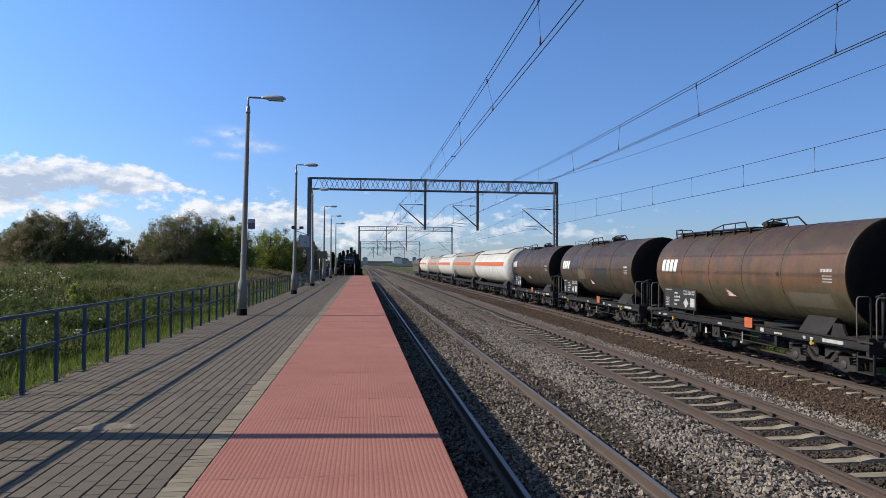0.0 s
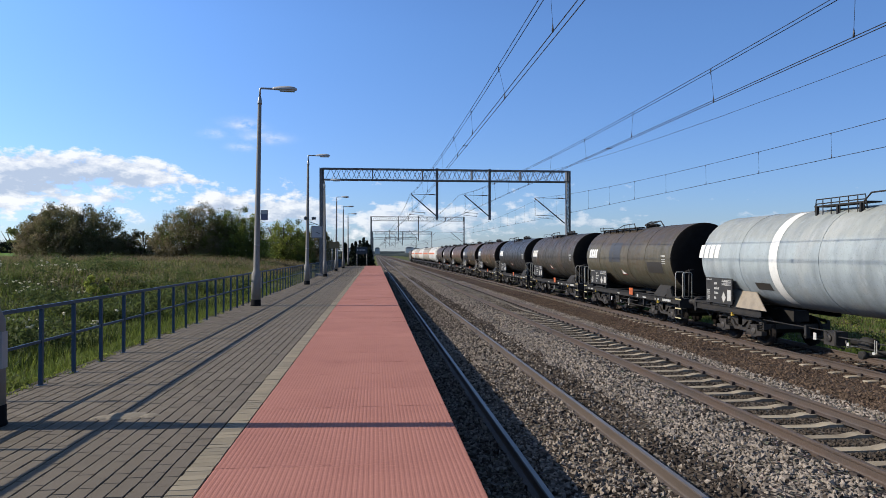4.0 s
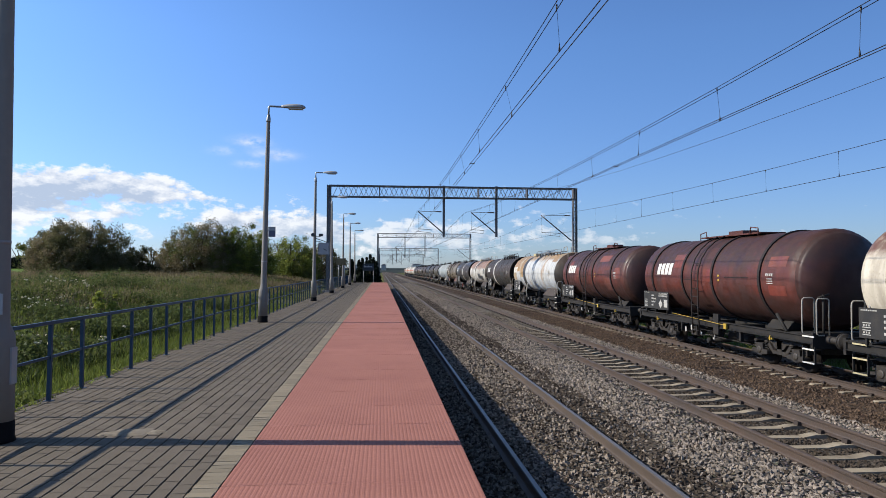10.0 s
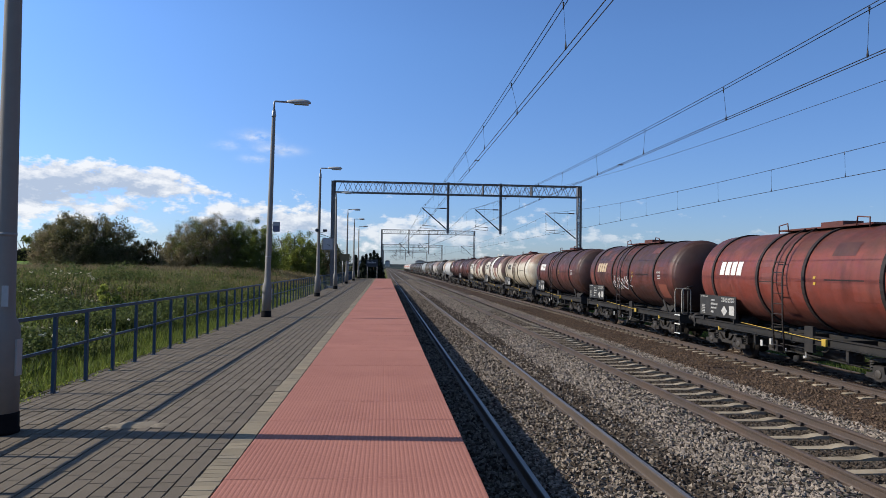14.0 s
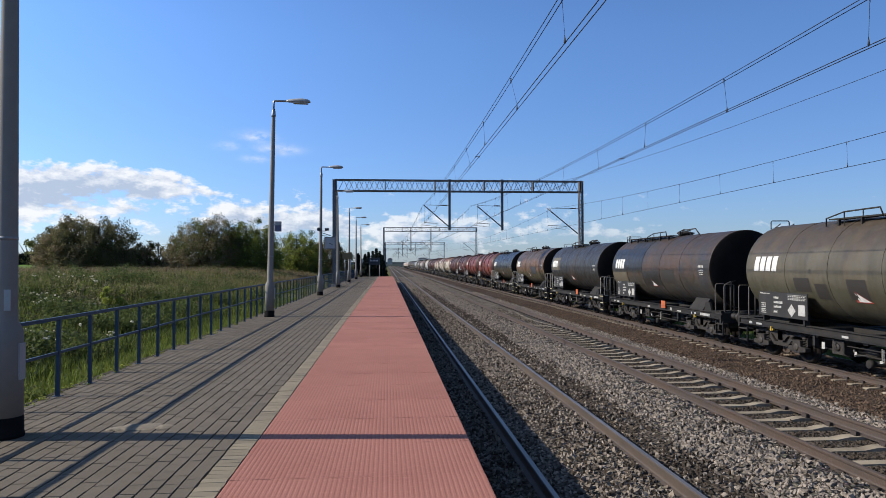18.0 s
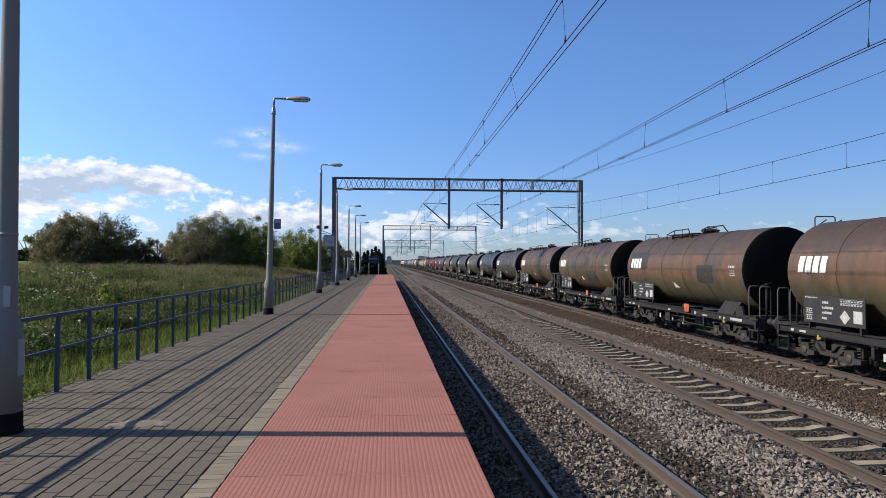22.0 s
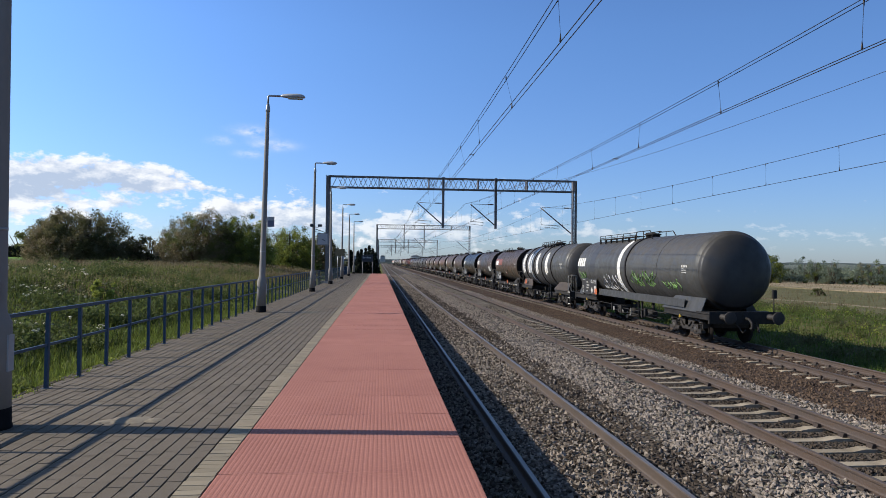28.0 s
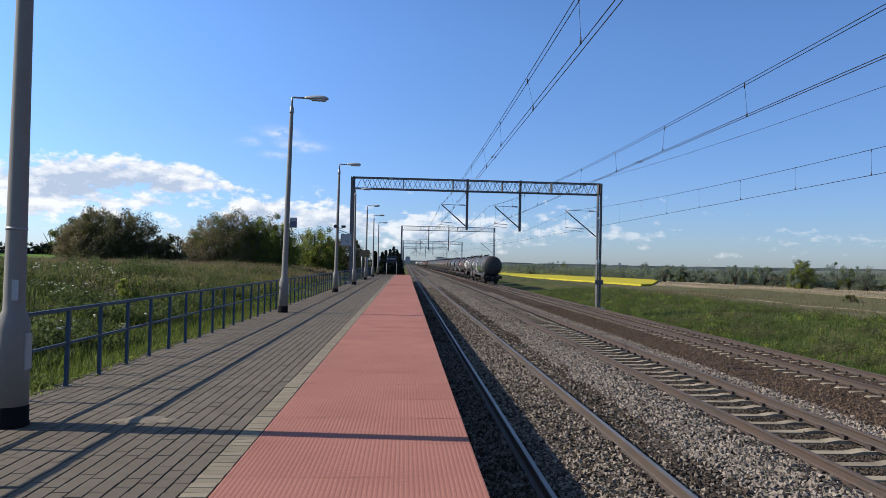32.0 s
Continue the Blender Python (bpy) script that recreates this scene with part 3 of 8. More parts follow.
def tracks():
    for i, (x, z) in enumerate(TRACKS):
        tr = thing("track", ("sunlit near track, its sleepers buried in grey gravel", "middle track on pale concrete sleepers in dark gravel", "far track on concrete sleepers in rust-brown gravel")[i], "railway track", kind="structure")
        for side in (-0.7525, 0.7525):
            part("rail", mesh_of("rail", lambda bm: bm_prism(bm, [(x + side + a, z - 0.172 + b) for a, b in rail_profile()], "y", NEAR, FAR)), M["rail_rust" if i else "rail"], tr)
            part("rail_head", mesh_of("rail_head", lambda bm: bm_box(bm, x + side - 0.026, x + side + 0.026, NEAR, FAR, z - 0.003, z + 0.003)), M["rail_head_rusty" if i else "rail_head"], tr, "dull rusty running surface" if i else "bright worn running surface")
        if i == 0:
            continue
        # sleepers: lifted shoulders under the rails, thinner in the middle
        def sleeper(bm):
            prof = [(-1.25, -0.16), (1.25, -0.16), (1.25, -0.02), (1.18, 0.0), (0.5, 0.0), (0.3, -0.035), (-0.3, -0.035), (-0.5, 0.0), (-1.18, 0.0), (-1.25, -0.02)]
            bm_prism(bm, prof, "y", -0.088, 0.088)
        me = shared("sleeper", sleeper, 0.012)
        rng = random.Random(7 + i)
        for k in range(-20, 215):
            part("sleeper", me, M["sleeper"], tr, at=pose(x + rng.uniform(-0.02, 0.02), 3.6 + 0.6 * k + rng.uniform(-0.02, 0.02), z - 0.178, 0, 0, rng.uniform(-0.6, 0.6)))

        def clips(bm):
            for k in range(-20, 215):
                for s in (-0.7525, 0.7525):
                    for d in (-0.105, 0.105):
                        y = 3.6 + 0.6 * k
                        bm_prism(bm, [(x + s + d - 0.04, z - 0.18), (x + s + d + 0.04, z - 0.18), (x + s + d + 0.025, z - 0.115), (x + s + d - 0.025, z - 0.115)], "y", y - 0.06, y + 0.06)
        cl = part("rail_clips", mesh_of("rail_clips", clips), M["clip"], tr)
        cl["kind"] = "stuff"

        def rest(bm):
            for k in range(215, 520):
                y = 3.6 + 0.6 * k
                bm_box(bm, x - 1.25, x + 1.25, y - 0.115, y + 0.115, z - 0.3, z - 0.18)
        rs = part("far_sleepers", mesh_of("far_sleepers", rest), M["sleeper"], tr)
        rs["kind"] = "stuff"


def stones(name, label, material, count, spot, size, seed):
    """Loose stones: eight-sided lumps, each one turned and stretched."""
    g = np.random.default_rng(seed)
    base = np.array([(1, 0, 0), (-1, 0, 0), (0, 1, 0), (0, -1, 0), (0, 0, 1), (0, 0, -1)], float)
    tri = np.array([(0, 2, 4), (2, 1, 4), (1, 3, 4), (3, 0, 4), (2, 0, 5), (1, 2, 5), (3, 1, 5), (0, 3, 5)])
    p = np.array([q for q in (spot(g) for _ in range(count)) if q is not None])
    n = len(p)
    q = g.normal(size=(n, 4))
    q /= np.linalg.norm(q, axis=1)[:, None]
    w, x, y, z = q.T
    rot = np.stack([1 - 2 * (y * y + z * z), 2 * (x * y - z * w), 2 * (x * z + y * w), 2 * (x * y + z * w), 1 - 2 * (x * x + z * z), 2 * (y * z - x * w),
                    2 * (x * z - y * w), 2 * (y * z + x * w), 1 - 2 * (x * x + y * y)], 1).reshape(n, 3, 3)
    v = base[None] * g.uniform(0.55, 1.25, (n, 6, 1)) + g.normal(0, 0.22, (n, 6, 3))
    v = np.einsum("nij,nkj->nki", rot, v) * (size * g.uniform(0.6, 1.35, n))[:, None, None] + p[:, None, :]
    f = (tri[None] + 6 * np.arange(n)[:, None, None]).reshape(-1, 3)
    ob = part(name, raw(name, v.reshape(-1, 3).tolist(), f.tolist()), material)
    tagged(ob, label, "gravel", kind="stuff")


def bed_z(x):
    prof = BED
    for (a, za), (b, zb) in zip(prof, prof[1:]):
        if a <= x <= b:
            return za + (zb - za) * (x - a) / (b - a)
    return -0.95


def on_rail(x):
    return any(abs(x - c - s) < 0.07 for c, _ in TRACKS for s in (-0.7525, 0.7525))


def field(x0, x1, y0, y1, skip=None, near=True):
    def spot(g):
        y = y0 + (y1 - y0) * (g.random() ** 1.5 if near else g.random())
        x = g.uniform(x0, x1)
        if x > 1.2 + y * 0.86 or on_rail(x) or (skip and skip(x, y, g)):
            return None
        return (x, y, bed_z(x) + g.uniform(-0.012, 0.018))
    return spot


def between_sleepers(x, y, g):
    for c, z in TRACKS[1:]:
        if abs(x - c) < 1.27:
            k = (y - 3.6) / 0.6
            return abs(k - round(k)) * 0.6 < 0.14
    return False


def gravel():
    # below x 3.1 more dark stones: dirtier track and painted platform shade
    dark = lambda x, y, g: g.random() > (0.92 if 3.33 < x < 3.95 + 0.25 * noise.noise(Vector((x, y * 0.7, 5))) else 0.55 if x < 3.1 else 0.12)
    light = lambda x, y, g: g.random() < (0.78 if 3.33 < x < 3.9 + 0.25 * noise.noise(Vector((x, y * 0.7, 5))) else 0.45 if x < 3.1 else 0.0) or between_sleepers(x, y, g)
    stones("ballast_stones", "sharp pale grey track stones", M["stone"], 42000, field(0.66, 5.40, 3, 22, light), 0.031, 1)
    stones("ballast_stones", "sharp pale grey track stones farther along", M["stone"], 38000, field(0.66, 5.40, 15, 62, light, False), 0.036, 2)
    stones("dark_ballast_stones", "dark track stones beside and between the rails, deepening the platform's shade", M["stone_dark"], 32000, field(0.66, 5.35, 3, 34, dark), 0.031, 3)
    stones("dark_ballast_stones", "dark track stones farther along", M["stone_dark"], 16000, field(0.66, 5.35, 30, 70, dark, False), 0.042, 13)
    stones("ballast_stones", "pale grey track stones far along the line", M["stone"], 15000, field(0.66, 5.40, 55, 130, light, False), 0.062, 12)
    stones("dark_ballast_stones", "dark brown stones between the sleepers", M["stone_dark"], 18000, field(5.40, 7.08, 5, 40, between_sleepers), 0.025, 4)
    stones("ballast_stones", "pale grey stones along the middle track", M["stone"], 9000, field(7.12, 7.78, 6, 60), 0.030, 5)
    stones("brown_ballast_stones", "rust-brown track stones of the far track", M["stone_brown"], 42000, field(7.66, 14.3, 7, 52, between_sleepers), 0.031, 6)


ground()
ballast()
PLATFORM = platform()
tracks()
gravel()

# ---- lamps, railing, masts and wires ----


def lamp_post():
    """A concrete pole with a thick foot, a steel arm and a long lantern."""
    lp = thing("street_lamp", "tall grey concrete platform lamp with one arm", "lamp post", group="platform lamps")
    pole = part("pole", mesh_of("pole", lambda bm: bm_lathe(bm, [(0.17, 0.152), (0.95, 0.148), (1.02, 0.143), (1.12, 0.100), (1.2, 0.097), (6.42, 0.058), (6.46, 0.05)], 16, "z")), M["pole"], lp)
    part("foot", mesh_of("foot", lambda bm: bm_lathe(bm, [(0.0, 0.165), (0.03, 0.165), (0.05, 0.158), (0.19, 0.157), (0.20, 0.153)], 16, "z")), M["black_coat"], lp, "black coated foot")
    part("collar", mesh_of("collar", lambda bm: bm_lathe(bm, [(6.37, 0.068), (6.42, 0.072), (6.54, 0.06), (6.62, 0.042)], 10, "z")), M["galv"], lp)
    part("arm", mesh_of("arm", lambda bm: bm_tube(bm, [(0, 0, 6.52), (0, 0, 6.855), (0.012, 0, 6.875), (0.04, 0, 6.885), (0.55, 0, 6.885)], 0.030, 8)), M["galv"], lp)

    def shell(bm):
        prof = [(0.0, 0.05, 0.05), (0.06, 0.075, 0.07), (0.25, 0.115, 0.10), (0.50, 0.13, 0.115), (0.66, 0.11, 0.095), (0.74, 0.06, 0.05), (0.76, 0.015, 0.012)]
        rings = []
        for s, w, h in prof:
            rings.append([bm.verts.new((0.40 + s, w * math.cos(t), 6.88 + h * max(-0.25, math.sin(t)))) for t in (2 * math.pi * k / 12 for k in range(12))])
        for a, b in zip(rings, rings[1:]):
            for k in range(12):
                bm.faces.new((a[k], a[(k + 1) % 12], b[(k + 1) % 12], b[k])).smooth = True
        bm.faces.new(rings[0])
        bm.faces.new(rings[-1])
    lantern = part("lantern", mesh_of("lantern", shell), M["lamp_shell"], lp, "weathered grey lantern")
    part("cover", mesh_of("cover", lambda bm: bm_box(bm, 0.62, 1.08, -0.085, 0.085, 6.815, 6.852), 0.02), M["lamp_glass"], lantern, "clouded lamp cover")
    part("hatch", mesh_of("hatch", lambda bm: bm_box(bm, 0.105, 0.156, -0.05, 0.05, 0.55, 0.9), 0.005), M["sign_grey"], lp, "small grey hatch")
    part("band", mesh_of("band", lambda bm: bm_lathe(bm, [(1.9, 0.095), (1.93, 0.095)], 12, "z")), M["galv"], lp)
    return lp


def lamps():
    first = lamp_post()
    first.matrix_basis = pose(-3.80, 6.82, 0, 0, 0.0, 0)
    for x, y, lean in ((-3.86, 21.75, 1.0), (-3.72, 36.45, 0.5), (-3.66, 48.7, -0.3), (-3.68, 63.0, 0.3), (-3.62, 75.7, 0.0), (-3.62, 89.6, -0.2)):
        copy_thing(first, pose(x, y, 0, 0, lean, 0))
    part("notice", mesh_of("notice", lambda bm: bm_box(bm, 0.030, 0.09, -0.106, -0.096, 1.22, 1.42), 0.002), M["sign_grey"], first, "small paper notice")
    # a station sign, a camera and loudspeaker, a clock-like board on their poles
    sg = thing("platform_sign", "small pale sign on a lamp pole", "sign", pose(-3.72, 21.69, 0))
    part("panel", mesh_of("panel", lambda bm: bm_box(bm, 0.02, 0.24, -0.02, 0.01, 2.70, 3.02), 0.003), M["sign_slate"], sg)
    part("face", mesh_of("face", lambda bm: bm_box(bm, 0.035, 0.225, -0.026, -0.0225, 2.90, 3.005)), M["sign_grey"], sg, "pale upper field")
    part("bracket", mesh_of("bracket", lambda bm: bm_box(bm, -0.06, 0.03, -0.008, 0.012, 2.9, 2.94)), M["galv"], sg)
    bd = thing("display_board", "pale grey sheet display cabinet hung from an arm", "display", pose(-3.70, 36.4, 0))
    part("case", mesh_of("case", lambda bm: bm_box(bm, 0.22, 0.80, -0.08, 0.08, 2.48, 3.12), 0.012), M["mast_light"], bd)
    part("face", mesh_of("face", lambda bm: bm_box(bm, 0.26, 0.76, -0.088, -0.082, 2.52, 3.08)), M["sign_grey"], bd, "pale grey face")
    part("stain", mesh_of("stain", lambda bm: bm_prism(bm, [(0.48, 2.80), (0.58, 2.76), (0.66, 2.71), (0.65, 2.69), (0.56, 2.73), (0.47, 2.77)], "y", -0.094, -0.0895)), M["sign_dark"], bd, "dark curved mark")
    part("arm", mesh_of("arm", lambda bm: (bm_tube(bm, [(0.02, 0, 3.36), (0.4, 0, 3.24), (0.7, 0, 3.12)], 0.018, 6), bm_tube(bm, [(0.02, 0, 3.2), (0.35, 0, 3.17), (0.36, 0, 3.1)], 0.016, 6))), M["mast"], bd)
    cam_thing = thing("surveillance_unit", "dark camera and loudspeaker pair on a lamp pole", "security camera", pose(-3.71, 36.4, 0))
    part("speaker", mesh_of("speaker", lambda bm: bm_lathe(bm, [(-0.10, 0.09), (-0.09, 0.10), (0.0, 0.06), (0.08, 0.04)], 14, "y", (-0.06, -0.10, 3.52))), M["sign_dark"], cam_thing)
    part("housing", mesh_of("housing", lambda bm: bm_box(bm, 0.26, 0.46, -0.22, 0.10, 3.46, 3.58), 0.03), M["sign_dark"], cam_thing)
    part("bracket", mesh_of("bracket", lambda bm: bm_tube(bm, [(0.0, 0, 3.46), (0.2, 0, 3.43), (0.35, -0.03, 3.46)], 0.018, 6)), M["mast"], cam_thing)
    ys = thing("warning_plate", "yellowish plate between two poles", "sign", pose(-3.9, 60.6, 0))
    part("plate", mesh_of("plate", lambda bm: bm_box(bm, -0.25, 0.6, -0.02, 0.0, 2.1, 2.7), 0.003), plain("faded ochre plate", (0.19, 0.15, 0.075), 0.7), ys)
    part("leg", mesh_of("leg", lambda bm: bm_tube(bm, [(0.0, 0.03, 0), (0.0, 0.03, 2.6)], 0.03, 8)), M["galv"], ys)
    part("leg", mesh_of("leg", lambda bm: bm_tube(bm, [(0.5, 0.03, 0), (0.5, 0.03, 2.65)], 0.03, 8)), M["galv"], ys)
    st = thing("station_name_board", "dark station name board on two posts", "sign", pose(-2.95, 97, 0))
    part("board", mesh_of("board", lambda bm: bm_box(bm, 0.15, 1.77, -0.05, 0.05, 1.56, 2.60), 0.01), M["sign_dark"], st)
    part("writing", mesh_of("writing", lambda bm: [bm_box(bm, 0.32 + 0.2 * k, 0.47 + 0.2 * k, -0.056, -0.0525, 2.06, 2.06 + (0.26 if k in (0, 3) else 0.18)) for k in range(6)]), M["sign_grey"], st, "row of pale bars")
    for x in (0.3, 1.7):
        part("post", mesh_of("post", lambda bm: bm_tube(bm, [(x, 0.1, -1.85), (x, 0.1, 2.6)], 0.05, 8)), M["mast_light"], st)


def railing():
    """Blue railing: square posts, a handrail and a knee rail."""
    y0, step, n = 2.36, 0.9315, 94
    fn = thing("fence", "blue painted steel railing along the platform", "railing", pose(-4.28, 0, 0))
    post = shared("fence_post", lambda bm: (bm_box(bm, -0.022, 0.022, -0.022, 0.022, -0.15, 0.955), bm_box(bm, -0.05, 0.05, -0.05, 0.05, -0.02, 0.004)), 0.003)
    rng = random.Random(3)
    for k in range(-6, n):
        part("post", post, M["fence"], fn, at=pose(0, y0 + step * k, 0, rng.uniform(-0.5, 0.5), rng.uniform(-0.4, 0.4), rng.uniform(-3, 3)))
    top = shared("fence_top", lambda bm: bm_box(bm, -0.021, 0.021, -2.793, 2.793, 0.958, 1.0), 0.009)
    mid = shared("fence_mid", lambda bm: bm_box(bm, -0.014, 0.014, -2.793, 2.793, 0.530, 0.562), 0.006)
    for k in range(-1, 16):
        y = y0 + step * (6 * k + 3)
        part("handrail", top, M["fence"], fn, at=pose(0, y, 0, rng.uniform(-0.04, 0.04)))
        part("knee_rail", mid, M["fence"], fn, at=pose(0, y, 0, rng.uniform(-0.04, 0.04)))


def cantilever(parent, x, z_low, z_tip, reach):
    """A raking tube, a level tie with insulators and a steady arm, reaching to the left."""
    ct = part("bracket_tube", mesh_of("bracket_tube", lambda bm: bm_tube(bm, [(x - 0.05, 0, z_low), (x - reach, 0, z_tip)], 0.045, 8)), M["mast"], parent)
    part("tie", mesh_of("tie", lambda bm: bm_tube(bm, [(x, 0, z_tip - 0.02), (x - reach + 0.1, 0, z_tip + 0.02)], 0.018, 6)), M["mast"], ct)
    part("tie_insulator", mesh_of("tie_insulator", lambda bm: bm_lathe(bm, [(x - 0.62 + 0.055 * k, 0.055 if k % 2 else 0.03) for k in range(9)], 8, "x", (0, 0, z_tip))), M["insulator"], ct)
    part("steady_arm", mesh_of("steady_arm", lambda bm: (bm_tube(bm, [(x - reach + 0.05, 0, z_tip - 1.32), (x - 0.95, 0, z_tip - 1.38)], 0.02, 6), bm_tube(bm, [(x - 0.95, 0, z_tip - 1.38), (x - 1.0, 0, z_tip - 1.62), (x - 2.15, 0, z_tip - 1.50)], 0.014, 6))), M["mast"], ct)
    part("hanger", mesh_of("hanger", lambda bm: bm_tube(bm, [(x - reach + 0.05, 0, z_tip), (x - reach + 0.07, 0, z_tip - 1.32)], 0.008, 5)), M["wire"], ct)


def gantry(y, left, right, top, reach_posts, foot_l, foot_r):
    """Lattice beam on two masts, with hanging posts that carry the wire brackets."""
    g = thing("catenary_gantry", "dark steel lattice gantry over the tracks", "gantry", pose(0, y, 0), "gantries over the line")
    b0, b1 = top - 0.82, top
    for name, yy, zz in (("chord", -0.3, b0), ("chord", 0.3, b0), ("chord", -0.3, b1), ("chord", 0.3, b1)):
        part(name, mesh_of(name, lambda bm: bm_box(bm, left, right, yy - 0.045, yy + 0.045, zz - 0.042, zz + 0.042)), M["mast"], g)
    for yy in (-0.3, 0.3):
        pitch = (right - left - 0.6) / 24
        for k in range(24):
            for up in ((0, 1) if k < 23 or yy < 0 else (0,)):
                a = left + 0.3 + (k + 0.5 * up + (0.5 if yy > 0 else 0.0)) * pitch
                part("lacing_bar", shared("lacing_bar%d%.2f" % (up, pitch), lambda bm: bm_tube(bm, [(0, 0, 0.82 * up), (pitch / 2, 0, 0.82 * (1 - up))], 0.022, 5, cap=False)), M["mast_light"], g, at=pose(a, yy, b0))
    vee = shared("bracing", lambda bm: bm_tube(bm, [(0, -0.3, 0), (0.75, 0.3, 0), (1.5, -0.3, 0)], 0.02, 5, cap=False))
    for k in range(int((right - left) / 1.5) - 1):
        for zz in (b0, b1):
            part("bracing", vee, M["mast"], g, at=pose(left + 0.5 + 1.5 * k, 0, zz))
    for u in [left + (right - left) * k / 5 for k in range(6)]:
        part("upright", mesh_of("upright", lambda bm: bm_box(bm, u - 0.035, u + 0.035, -0.33, 0.33, b0, b1)), M["mast"], g)
    for x, zf in ((left, foot_l), (right, foot_r)):
        m = part("mast", mesh_of("mast", lambda bm: [bm_box(bm, x + sx * 0.125 - 0.03, x + sx * 0.125 + 0.03, -0.22, 0.22, zf, b1 + 0.05) for sx in (-1, 1)]), M["mast"], g)
        part("mast_lacing", mesh_of("mast_lacing", lambda bm: [bm_tube(bm, [(x - 0.125 * sg, yy, zf + 0.3 + 0.55 * k), (x + 0.125 * sg, yy, zf + 0.85 + 0.55 * k)], 0.022, 5, cap=False)
                                                              for k in range(int((b1 - zf) / 0.55) - 1) for sg in ((1,) if k % 2 else (-1,)) for yy in (-0.2, 0.2)]), M["mast_light"], m, "pale diagonal straps")
        if x == left:
            part("mast_web", mesh_of("mast_web", lambda bm: bm_box(bm, x - 0.095, x + 0.095, -0.215, -0.195, zf, b1)), M["mast"], m)
        part("footing", mesh_of("footing", lambda bm: bm_box(bm, x - 0.45, x + 0.45, -0.5, 0.5, zf - 1.2, zf + 0.14), 0.03), M["concrete"], g)
    part("cabinet", mesh_of("cabinet", lambda bm: bm_box(bm, right - 0.32, right + 0.3, -0.32, -0.226, foot_r + 1.9, foot_r + 2.25), 0.01), M["mast"], g)
    part("tag", mesh_of("tag", lambda bm: bm_box(bm, right - 0.22, right + 0.02, -0.245, -0.226, foot_r + 3.55, foot_r + 3.8)), M["white"], g, "white plate")
    part("tag", mesh_of("tag", lambda bm: bm_box(bm, right - 0.2, right - 0.02, -0.245, -0.226, foot_r + 6.9, foot_r + 7.08)), M["white"], g, "white plate")
    for x, z_tip in reach_posts:
        part("drop_post", mesh_of("drop_post", lambda bm: (bm_box(bm, x - 0.085, x + 0.085, -0.11, 0.11, 4.22, b1 + 0.12), bm_box(bm, x - 0.14, x + 0.14, -0.2, 0.2, b0 - 0.06, b0 - 0.02))), M["mast"], g)
        cantilever(g, x, 4.5, z_tip, 1.95)
    cantilever(g, right - 0.2, 3.98, 5.93, 2.45)


